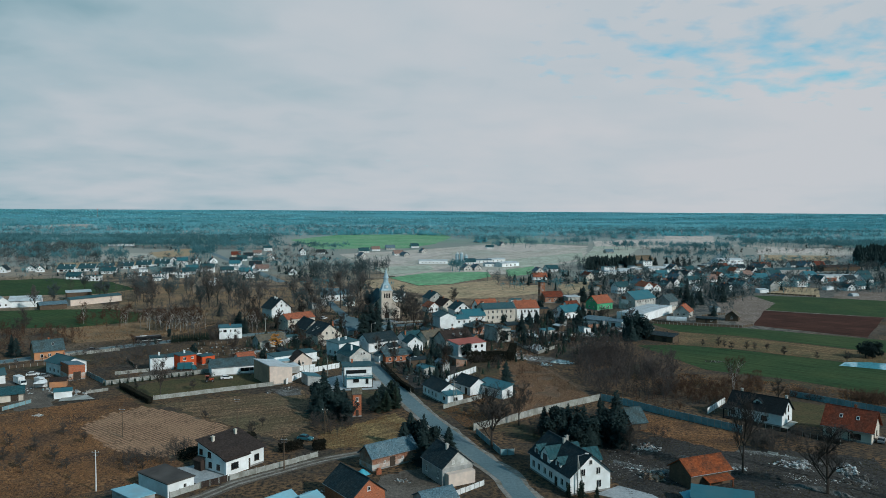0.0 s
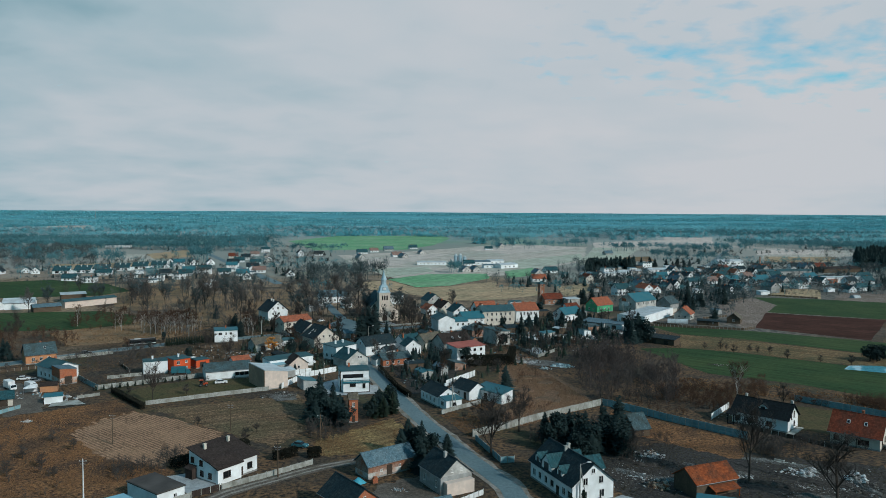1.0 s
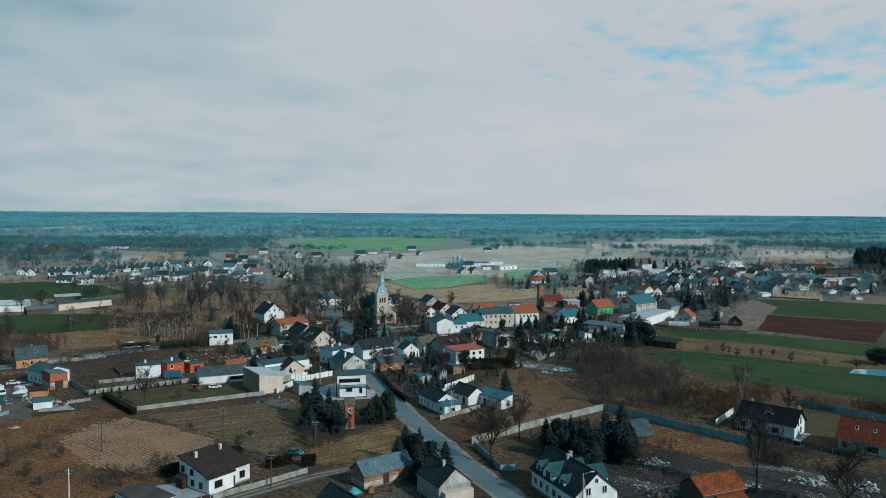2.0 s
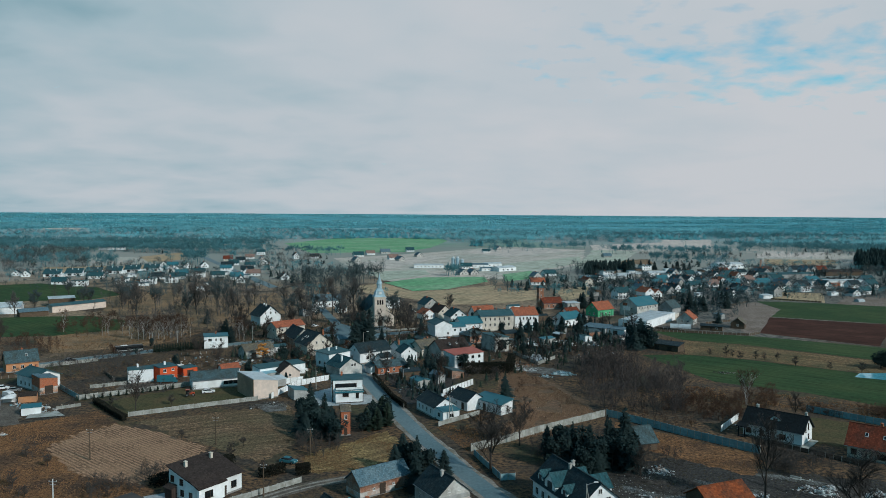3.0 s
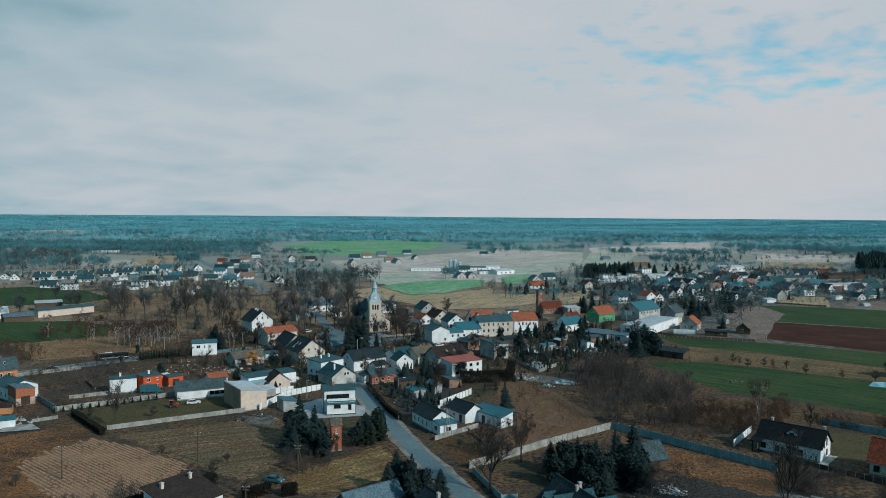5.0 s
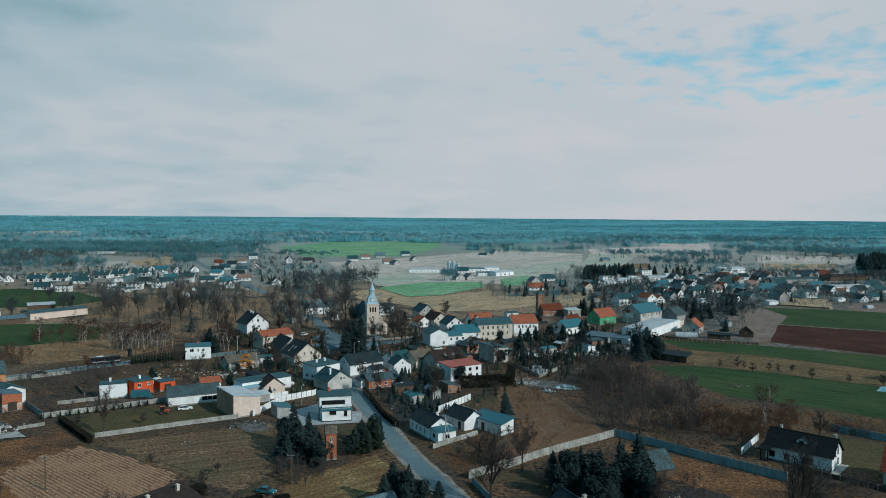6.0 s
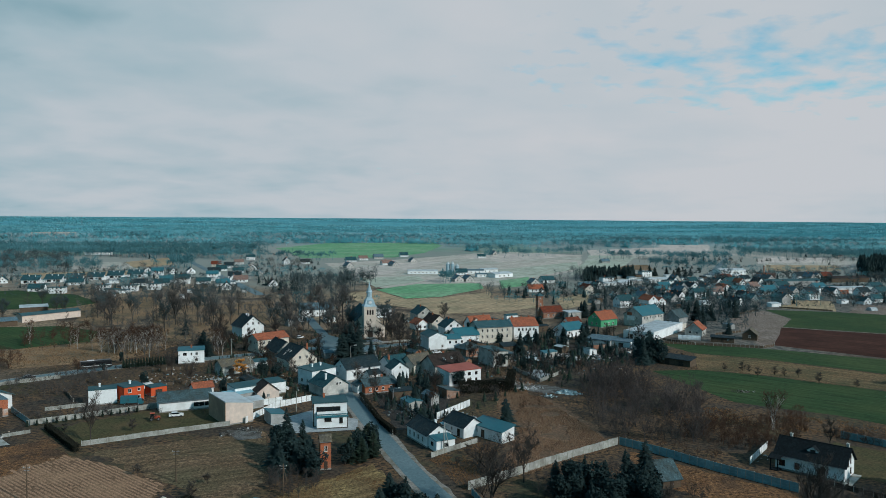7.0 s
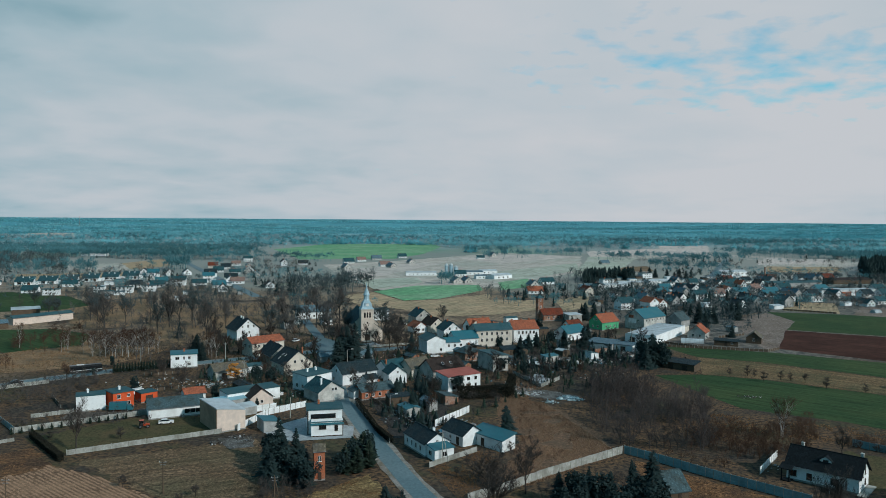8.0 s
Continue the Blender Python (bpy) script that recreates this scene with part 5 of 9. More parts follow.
house(-64.8, 356.0, 120, 15.0, 9.0, 4.6, 8.6, "brickold", "r_dark", "old farmhouse with a dark roof and half-timbered gable", "gable", left=rowin(2, 4.8, 0.8, 1.0), chimneys=((0.3, 0.0),), over=0.4, gable="pale")
house(-55.0, 339.8, 125, 12.5, 12.0, 4.4, 9.2, "cream", "r_dark", "cream gabled house with a dark roof and skylights", "gable", left=((-0.25, 4.6, 0.9, 1.2), (0.25, 4.6, 0.9, 1.2), (-0.6, 1.0, 1.0, 1.3)), chimneys=((-0.5, -0.5),), skylights=((0.3, 0.5), (-0.1, 0.5), (0.3, 0.75)), over=0.5)
house(-42.3, 311.5, 50, 11.5, 8.0, 5.6, 6.1, "white", "s_felt", "white two-storey house with a shallow dark roof", "mono", front=((-0.35, 3.6, 0.9, 1.4), (0.05, 3.6, 0.9, 1.4), (-0.75, 1.0, 1.0, 1.3)), left=rowin(2, 1.2), chimneys=((-0.3, 0.2), (0.4, 0.2)), ch="white", over=0.4)
house(-35.9, 296.5, 127, 10.5, 9.8, 3.4, 6.6, "pale", "r_teal", "pale gabled house with a steep teal tiled roof", "gable", left=((0.1, 3.5, 0.9, 1.1), (0.35, 3.5, 0.9, 1.1)), chimneys=((-0.4, 0.45),), ch="white", over=0.3)
house(-78.0, 330.0, 39, 13.0, 7.0, 3.2, 5.4, "pale", "r_tan", "old barn with a lichened tan roof behind a willow", "gable", front=((-0.4, 0, 2.0, 2.2), (0.3, 0, 2.0, 2.2)), chimneys=(), plinth=False, category="outbuilding", name="outbuilding")

# east of the street
house(-28.4, 321.8, 38, 15.0, 9.0, 4.6, 7.7, "white", "r_dark", "long white house with a dark teal roof by the street", "gable", front=((-0.5, 1.6, 1.6, 1.3), (0.2, 1.6, 1.0, 1.3)), left=((0.0, 4.6, 0.9, 1.2), (-0.4, 1.4, 1.0, 1.3)), chimneys=(), over=0.45)
house(-22.0, 315.3, 38, 5.0, 4.0, 3.0, 4.2, "white", "r_dark", "small dark-roofed porch wing of the white house", "gable", front=((0.0, 1.2, 0.9, 1.2),), chimneys=(), plinth=False, category="outbuilding", name="outbuilding")
house(-19.0, 299.5, 30, 12.4, 7.0, 2.9, 4.6, "brick", "r_grey", "low brick house with a mossy grey roof", "gable", front=((-0.7, 1.0, 1.0, 1.2), (-0.3, 1.0, 1.0, 1.2), (0.1, 1.0, 1.0, 1.2), (0.6, 1.0, 1.0, 1.2)), chimneys=((0.3, 0.1),))
house(-25.0, 298.0, 120, 5.0, 4.0, 2.6, 3.6, "white", "r_grey", "small white gatehouse with a grey roof", "gable", chimneys=(), plinth=False, category="outbuilding", name="outbuilding")
house(-14.6, 331.0, 40, 10.0, 8.0, 4.0, 6.8, "white", "r_teal", "white house with a teal roof and tall brick chimney", "gable", front=rowin(2, 1.2), chimneys=((-0.8, -0.4),), over=0.3)
house(-5.6, 333.0, 45, 11.0, 8.0, 4.0, 7.0, "cream", "r_tan", "cream house with a brown weathered roof", "gable", front=rowin(2, 1.2), chimneys=((0.3, 0.05),))
house(-13.0, 322.5, 112, 7.0, 7.0, 3.8, 6.4, "white", "r_teal", "small white gabled wing of a house", "gable", left=((0.0, 3.9, 0.7, 0.9), (0.3, 1.1, 1.0, 1.2)), chimneys=(), plinth=False, category="outbuilding", name="outbuilding")
house(10.6, 312.0, 33, 14.2, 8.0, 5.5, 6.3, "white", "r_redflat", "white two-storey block with a low pinkish red roof", "mono", front=((-0.65, 3.5, 1.4, 1.2), (-0.25, 3.5, 1.2, 1.2), (0.25, 3.5, 1.3, 1.2), (0.7, 3.5, 1.1, 1.2), (-0.65, 1.0, 1.4, 1.2), (-0.3, 0, 1.0, 2.1), (0.25, 0, 2.0, 2.3), (0.7, 1.2, 0.9, 1.1)), chimneys=(), over=0.3, frames="framedark")
house(5.0, 328.5, 33, 14.5, 10.0, 4.4, 8.0, "pale", "r_brown", "house with a brown tiled roof and two skylights", "gable", skylights=((-0.2, -0.5), (0.3, -0.5)), left=rowin(2, 1.2), chimneys=((0.0, 0.1),))
h = house(29.6, 405.5, 18, 18.6, 11.0, 8.0, 10.4, "cream", "s_felt", "three-storey cream tenement with a teal metal roof", "gable", front=rowin(6, 5.6, 1.0, 1.6, -0.85, 0.85) + rowin(6, 2.6, 1.0, 1.6, -0.85, 0.85), left=rowin(2, 5.6), chimneys=((-0.7, 0.1), (-0.2, 0.1), (0.2, 0.1), (0.7, 0.1)), over=0.4)
for k in range(19):
    part("roof_seam", Mesh().slab([(-9.4 + k * 1.04, -5.9, 8.14), (-9.32 + k * 1.04, -5.9, 8.14), (-9.32 + k * 1.04, 0, 10.72), (-9.4 + k * 1.04, 0, 10.72)], 0.05), M["s_slate"], h)
house(46.6, 417.5, 16, 13.5, 12.0, 6.8, 10.4, "white", "r_orange", "white tenement with a salmon orange roof", "gable", front=rowin(5, 4.4, 1.0, 1.6), left=rowin(2, 4.4) + rowin(2, 7.4, 0.8, 1.0, -0.4, 0.4), chimneys=((-0.8, 0.1), (0.0, 0.15), (0.6, 0.1)), over=0.3)
house(16.0, 397.5, 20, 12.0, 9.0, 5.0, 8.0, "white", "s_blue", "white house with a bright blue sheet roof", "gable", front=rowin(3, 1.4), chimneys=((0.0, 0.2),))
house(1.0, 386.0, 110, 12.0, 9.0, 6.2, 8.2, "white", "s_felt", "white two-storey gabled house with a felt roof", "gable", left=((0.5, 1.2, 1.0, 1.3),), chimneys=())
house(9.0, 388.0, 20, 8.0, 7.0, 4.6, 6.2, "white", "s_blue", "white wing with a low blue roof", "gable", front=rowin(2, 2.4), chimneys=())
house(10.0, 428.0, 110, 11.0, 10.0, 4.4, 8.2, "white", "r_teal", "white house with a dark teal tiled roof", "gable", left=rowin(2, 4.6), chimneys=((0.3, 0.1),))
house(1.5, 446.0, 118, 12.0, 9.0, 4.4, 8.0, "cream", "r_brown", "cream house with a brown tiled roof", "gable", left=rowin(2, 4.4), chimneys=((0.2, 0.1),))
house(-7.0, 444.0, 118, 9.0, 7.0, 3.4, 6.0, "white", "r_orange", "small white house with an orange roof", "gable", left=rowin(2, 1.2), chimneys=())
h = house(25.5, 440.0, 25, 13.0, 9.0, 4.4, 8.2, "white", "r_orange", "house with an orange roof and a front gable", "gable", chimneys=((0.5, 0.1),))
gabled_dormer(h, -3.4, -4.4, 3.4, -1, 4.6, 4.2, 4.2, "cream", "r_orange")
house(16.5, 366.0, 40, 9.0, 7.0, 4.0, 6.4, "brickold", "r_grey", "brick house with a grey hipped roof", "hip", front=rowin(3, 1.2), chimneys=((0.2, 0.0),))
house(26.2, 348.0, 115, 13.0, 7.0, 6.4, 6.8, "pale", "s_felt", "shell of an unfinished grey two-storey house", "mono", left=((-0.2, 4.2, 1.0, 1.0), (0.5, 1.0, 0.9, 1.6), (-0.5, 1.0, 0.9, 1.6), (0.0, 1.0, 0.7, 1.6)), chimneys=(), frames="framedark")
house(73.6, 496.0, 20, 14.0, 9.0, 3.8, 7.0, "brickold", "r_red", "red brick fire station hall", "gable", front=rowin(3, 1.4), chimneys=(), category="hall", name="hall")
house(66.8, 495.0, 20, 3.4, 3.4, 13.8, 15.2, "brickold", "s_felt", "square red brick hose tower", "hip", front=((0.0, 11.6, 0.8, 1.6), (0.0, 7.4, 0.8, 1.6)), chimneys=(), over=0.4, category="tower", name="hose_tower")
house(86.0, 489.0, 20, 9.0, 7.0, 4.5, 4.9, "pale", "s_light", "pale flat annex beside the brick hall", "mono", front=rowin(2, 1.2), chimneys=(), category="outbuilding", name="outbuilding")
house(98.5, 461.0, 36, 14.0, 9.6, 4.6, 8.6, "green", "r_orange", "bright green house with an orange tiled roof", "gable", front=rowin(3, 1.3), left=rowin(2, 1.3) + rowin(2, 5.2, 0.9, 1.2, -0.4, 0.4), chimneys=((0.3, 0.1),), over=0.5)
h = house(124.0, 467.0, 40, 21.5, 12.5, 6.6, 11.0, "pale", "s_blue", "long pale building with a large blue sheet roof", "gable", front=rowin(7, 4.4, 1.0, 1.5, -0.9, 0.9), left=rowin(2, 4.4), chimneys=((-0.3, 0.05), (0.2, 0.05)), over=0.4)
com = house(119.4, 431.4, 53.8, 46.0, 16.0, 4.0, 4.0, "white", "s_light", "long low white commercial building with a pale flat roof", "flat", chimneys=(), plinth=False, over=-0.3, category="commercial building", name="commercial_building", left=((-0.5, 0, 2.2, 2.4), (0.3, 1.2, 2.4, 1.4)))
part("parapet", Mesh().box(0, -7.9, 4.0, 46.0, 0.25, 0.55).box(-22.9, 0, 4.0, 0.25, 15.6, 0.45).box(22.9, 0, 4.0, 0.25, 15.6, 0.45), M["white"], com)
for k in range(7):
    part("roof_seam", Mesh().box(-19 + k * 6.3, 0.1, 4.29, 0.12, 14.8, 0.03), M["grey"], com)
part("annex", Mesh().box(26.5, -4.0, 0, 7.0, 8.0, 3.4), M["cream"], com, "cream end wall of a lower annex")
house(72.5, 424.0, 40, 15.0, 9.0, 4.0, 7.2, "white", "s_blue", "white house with a blue sheet roof behind firs", "gable", front=rowin(3, 1.2), chimneys=((0.2, 0.1), (-0.5, 0.1)))
house(83.5, 398.0, -38, 13.0, 9.0, 3.0, 3.8, "grey", "s_slate", "low workshop with a grey sheet roof", "mono", front=rowin(2, 1.0), chimneys=(), plinth=False, category="workshop", name="workshop")
house(93.0, 392.0, -38, 9.0, 7.0, 3.0, 3.4, "white", "s_slate", "low white garage with a grey roof", "mono", front=((0.0, 0, 2.4, 2.2),), chimneys=(), plinth=False, category="garage", name="garage")
house(79.0, 452.0, 30, 9.0, 6.0, 3.6, 6.0, "white", "r_red", "small house with a red brown roof", "gable", left=rowin(1, 1.2), chimneys=())
house(145.0, 474.0, 45, 11.0, 10.0, 4.0, 8.0, "grey", "r_grey", "grey gabled barn with a grey roof", "gable", left=rowin(2, 1.2), chimneys=(), category="barn", name="barn")
house(141.5, 430.5, 58, 10.0, 9.0, 3.4, 7.0, "pale", "r_orange", "house with a worn orange roof", "gable", left=rowin(2, 1.2), chimneys=((0.2, 0.1),))
house(165.3, 417.0, 62, 9.0, 7.0, 2.8, 5.6, "wood", "r_tan", "old barn with a pale weathered roof at the field edge", "gable", left=rowin(1, 1.2), chimneys=(), plinth=False, category="barn", name="barn")
house(147.0, 407.5, -25, 11.0, 4.0, 2.3, 2.8, "wood", "r_dark", "low dark wooden shed at the field edge", "mono", front=((0.0, 0, 1.2, 1.9), (0.5, 1.0, 1.0, 0.8)), chimneys=(), plinth=False, category="shed", name="shed")
house(105.0, 349.5, -42, 13.5, 6.0, 2.7, 3.5, "wood", "r_dark", "dark open wooden shed beside the fields", "mono", front=((-0.5, 0, 2.0, 2.1), (0.4, 0, 2.0, 2.1)), chimneys=(), plinth=False, category="shed", name="shed")
# behind the church
house(-72.0, 497.0, 18, 20.0, 10.0, 4.5, 8.0, "white", "s_slate", "white parish house with a teal roof behind bare trees", "gable", front=rowin(5, 1.4), chimneys=((0.0, 0.1),))
house(-32.0, 492.0, 20, 12.0, 9.0, 6.4, 6.4, "white", "s_felt", "white two-storey block behind the church", "flat", front=rowin(3, 4.0) + rowin(3, 1.2), chimneys=())
house(-6.0, 480.0, 112, 13.0, 10.0, 4.4, 8.4, "pale", "r_teal", "pale house with a dark teal tiled roof", "gable", left=rowin(2, 4.6), chimneys=((0.2, 0.1),))
# farm in the west
house(-226.0, 475.0, 54, 34.0, 8.0, 4.0, 5.0, "pink", "s_felt", "long low farm building with a pinkish white wall", "gable", chimneys=(), plinth=False, category="farm building", name="farm_building")
house(-260.0, 458.0, 20, 17.0, 11.0, 4.0, 6.4, "white", "s_light", "farm barn with a pale sheet roof", "gable", chimneys=(), plinth=False, category="barn", name="barn")
house(-238.0, 447.0, 40, 15.0, 8.0, 3.0, 4.4, "wood", "s_slate", "low barn with a blue grey roof", "gable", chimneys=(), plinth=False, category="barn", name="barn")
house(-246.0, 496.0, 30, 15.0, 12.0, 5.0, 5.4, "wood", "s_light", "open hay barn with a pale flat roof", "mono", chimneys=(), plinth=False, category="barn", name="barn")
house(-272.0, 452.0, 130, 12.0, 8.0, 3.6, 6.6, "white", "s_light", "white gabled farmhouse with a dark roof", "gable", left=rowin(2, 1.2), chimneys=())

# ---- church ----
church = thing("church", "pale rendered village church with a tall spired tower", "church", -32.1, 416.5, 0, -75)
# the tower's front looks to +x in this frame
tw = Mesh().box(0, 0, 0, 6.2, 6.2, 15.6).box(0, 0, 15.6, 6.7, 6.7, 0.5).box(0, 0, 10.9, 6.4, 6.4, 0.25)
tower = part("tower", tw, M["church"], church)
sp = Mesh().lathe(0, 0, [(4.85, 16.1), (4.35, 16.5), (3.6, 17.2), (3.25, 18.4), (2.9, 19.3), (2.0, 20.2), (1.6, 20.8)], 4, math.pi / 4)
part("helm", sp, M["copper"], tower, "pale metal helm roof")
ln = Mesh().lathe(0, 0, [(1.55, 20.6), (1.45, 20.8), (1.35, 22.9), (1.7, 23.1), (1.75, 23.3), (1.3, 23.8), (1.15, 24.4), (0.95, 25.0), (0.45, 26.2), (0.22, 27.6), (0.08, 28.8)], 8)
part("spire", ln, M["copper"], tower, "slim pale metal spire")
cr = Mesh().box(0, 0, 28.7, 0.1, 0.1, 1.4).box(0, 0, 29.5, 0.1, 0.8, 0.1)
part("cross", cr, M["metal"], tower)
for k, yy in enumerate((-1.3, 0, 1.3)):
    part("belfry_opening", Mesh().box(3.12, yy, 11.9, 0.1, 0.75, 2.3).lathe(3.12, yy, [(0.37, 14.1), (0.3, 14.5)], 8), M["glass"], tower)
for yy, zz in ((0, 8.8), (0, 5.6)):
    part("window", Mesh().box(3.12, yy, zz, 0.1, 0.6, 1.0), M["glass"], tower)
arch = Mesh()
pr = [(3.16, 1.35 * math.cos(a), 2.3 + 1.35 * math.sin(a)) for a in [math.pi * k / 10 for k in range(11)]] + [(3.16, -1.35, 0.1), (3.16, 1.35, 0.1)]
arch.add(pr, [tuple(range(len(pr)))])
part("portal", arch, M["framedark"], tower, "dark arched doorway")
clock = Mesh()
clock.add([(2.75 + 0.02, 0.8 * math.cos(a), 18.2 + 0.8 * math.sin(a)) for a in [2 * math.pi * k / 14 for k in range(14)]], [tuple(range(14))])
part("clock_face", clock, M["frame"], tower)
part("clock_gable", Mesh().box(2.0, 0, 16.4, 1.4, 2.3, 2.9).lathe(2.0, 0, [(1.2, 19.3), (0.2, 20.1)], 4, math.pi / 4), M["copper"], tower)
nave = part("nave", body_mesh(26, 13, 8.0, 14.2, "gable"), M["church"], church)
nave.matrix_basis = pose(-16.2, 0, 0)
nroof = part("nave_roof", roof_mesh(26, 13, 8.0, 14.2, "gable", 0.4), M["r_teal"], church, "steep dark teal tiled roof")
nroof.matrix_basis = pose(-16.2, 0, 0)
for side in (-1, 1):
    for k in range(5):
        w = part("window", Mesh().box(-6.5 - k * 4.6, side * 6.52, 3.0, 1.2, 0.12, 3.2), M["glass"], church)
st = part("stair_wing", body_mesh(5, 5, 5.5, 9.0, "mono"), M["church"], church)
st.matrix_basis = pose(-0.6, 5.4, 0, 0, 0, 180)
part("window", Mesh().box(2.0, 5.4, 3.0, 0.1, 0.7, 1.6), M["glass"], church)
sr = part("stair_roof", roof_mesh(5, 5, 5.5, 9.0, "mono", 0.2), M["r_teal"], church)
sr.matrix_basis = pose(-0.6, 5.4, 0, 0, 0, 180)
st2 = part("porch_wing", body_mesh(4, 4.4, 4.0, 5.4, "mono"), M["church"], church)
st2.matrix_basis = pose(-0.8, -5.2, 0)
part("steps", Mesh().box(4.4, 0, 0, 2.4, 5.0, 0.25).box(4.0, 0, 0.25, 1.6, 4.4, 0.2), M["concrete"], church)


# ---- trees ----
def branch_tree(seed, height, spread, levels=4, trunk=0.28, up=0.55, clear=0.22, fine=0.05, forks=(6, 5, 5, 6, 5)):
    """A bare deciduous tree: trunk and limbs in one mesh, fine twigs in another."""
    rng = random.Random(seed)
    wood, tw_v, tw_t = Mesh(), [], []

    def twig(a, b, r):
        d = (b - a)
        u = d.orthogonal().normalized()
        u = (Matrix.Rotation(rng.uniform(0, 6.28), 3, d) @ u) * r
        n = len(tw_v)
        tw_v.extend([tuple(a + u), tuple(a - u), tuple(b)])
        tw_t.append((n, n + 1, n + 2))

    def grow(a, way, length, r, level):
        bend = Vector((rng.uniform(-1, 1), rng.uniform(-1, 1), rng.uniform(-0.2, 0.8))) * 0.18
        mid = a + way * length * 0.5
        b = mid + (way + bend).normalized() * length * 0.5
        if level < levels - 1:
            wood.tube(a, mid, r, r * 0.8, 6 if level == 0 else 3)
            wood.tube(mid, b, r * 0.8, r * 0.55, 6 if level == 0 else 3)
        else:
            twig(a, mid, max(fine, r)); twig(mid, b, max(fine * 0.8, r * 0.7))
        if level >= levels:
            return
        n = forks[min(level, 4)]
        for k in range(n):
            f = rng.uniform(clear + 0.25, 1.0) if level == 0 else rng.uniform(0.3, 1.0)
            p = a.lerp(mid, f * 2) if f < 0.5 else mid.lerp(b, f * 2 - 1)
            ang = rng.uniform(0, 2 * math.pi) if level else 2 * math.pi * (k + rng.uniform(-0.3, 0.3)) / n
            side = Vector((math.cos(ang), math.sin(ang), 0))
            w = (way * rng.uniform(0.5, 1.0) + side * spread * rng.uniform(0.7, 1.5) + Vector((0, 0, up * rng.uniform(0.2, 0.8)))).normalized()
            grow(p, w, length * rng.uniform(0.45, 0.68), r * 0.5, level + 1)
        if level == 0:
            grow(b, (way + Vector((rng.uniform(-0.2, 0.2), rng.uniform(-0.2, 0.2), 0))).normalized(), length * 0.6, r * 0.55, level + 1)

    grow(Vector((0, 0, -0.1)), Vector((rng.uniform(-0.05, 0.05), rng.uniform(-0.05, 0.05), 1)).normalized(), height * 0.52, trunk, 0)
    return wood, np.array(tw_v), np.array(tw_t)


def fir_crown(seed, height, radius, branches=230, bottom=0.05, power=0.85, droop=0.35):
    """Needled branches all up the stem: each a bent fan of narrow blades."""
    rng = random.Random(seed)
    v, t = [], []
    lobes = [(rng.uniform(0, 6.28), rng.uniform(0.75, 1.15)) for _ in range(7)]
    for i in range(branches):
        f = (i + rng.random()) / branches
        f = f ** 1.25
        z = height * (bottom + (0.98 - bottom) * f)
        a = rng.uniform(0, 2 * math.pi)
        near = min(lobes, key=lambda q: abs((q[0] - a + math.pi) % (2 * math.pi) - math.pi))[1]
        r = (radius * (1 - f) ** power + 0.12) * rng.uniform(0.45, 1.2) * near
        d = np.array((math.cos(a), math.sin(a)))
        s = np.array((-d[1], d[0]))
        for blade in range(4):
            w = r * rng.uniform(0.08, 0.2) + 0.03
            dd = d + s * rng.uniform(-0.5, 0.5)
            tip = dd * r * rng.uniform(0.6, 1.1)
            z0 = z + rng.uniform(-0.15, 0.3)
            z1 = z0 - droop * r * rng.uniform(0.1, 1.4) + rng.uniform(-0.1, 0.2)
            m = dd * r * rng.uniform(0.3, 0.55)
            zm = (z0 + z1) / 2
            j = len(v)
            v += [(d[0] * 0.1 * r, d[1] * 0.1 * r, z0), (m[0] + s[0] * w, m[1] + s[1] * w, zm - 0.08), (m[0] - s[0] * w, m[1] - s[1] * w, zm - 0.08), (tip[0], tip[1], z1), (m[0], m[1], zm + 0.3 * w + 0.08)]
            t += [(j, j + 1, j + 4), (j, j + 4, j + 2), (j + 1, j + 3, j + 4), (j + 4, j + 3, j + 2)]
    return np.array(v), np.array(t)


def leaf_cloud(seed, n, shape, size):
    """Small tilted leaf clumps through a volume; shape gives a random point."""
    rng = random.Random(seed)
    v, t = [], []
    for _ in range(n):
        c = Vector(shape(rng))
        a = Vector((rng.gauss(0, 1), rng.gauss(0, 1), rng.gauss(0, 1))).normalized()
        u = a.orthogonal().normalized() * size * rng.uniform(0.6, 1.3)
        w = a.cross(u).normalized() * size * rng.uniform(0.6, 1.3)
        j = len(v)
        v += [tuple(c + u), tuple(c + w), tuple(c - u), tuple(c - w + a * size * 0.5)]
        t += [(j, j + 1, j + 2), (j, j + 2, j + 3)]
    return np.array(v), np.array(t)


def tree_thing(label, wood, crown, category="tree", name="tree", bark="bark"):
    ob = thing(name, label, category)
    if wood:
        part("trunk", wood, M[bark], ob)
    part("crown", crown, None, ob)
    return ob


def dome(seed, height, radius, low=0.12):
    """A point in a lumpy rounded crown."""
    knobs = random.Random(seed)
    lumps = [(knobs.uniform(-0.55, 0.55) * radius, knobs.uniform(-0.55, 0.55) * radius, height * knobs.uniform(low + 0.15, 0.85), radius * knobs.uniform(0.35, 0.6)) for _ in range(9)]

    def spot(rng):
        x, y, z, r = rng.choice(lumps)
        a, b = rng.uniform(0, 6.28), rng.uniform(-1, 1)
        k = r * (0.6 + 0.45 * rng.random())
        c = math.sqrt(1 - b * b)
        return x + k * c * math.cos(a), y + k * c * math.sin(a), max(0.2, z + k * b * 1.15)
    return spot


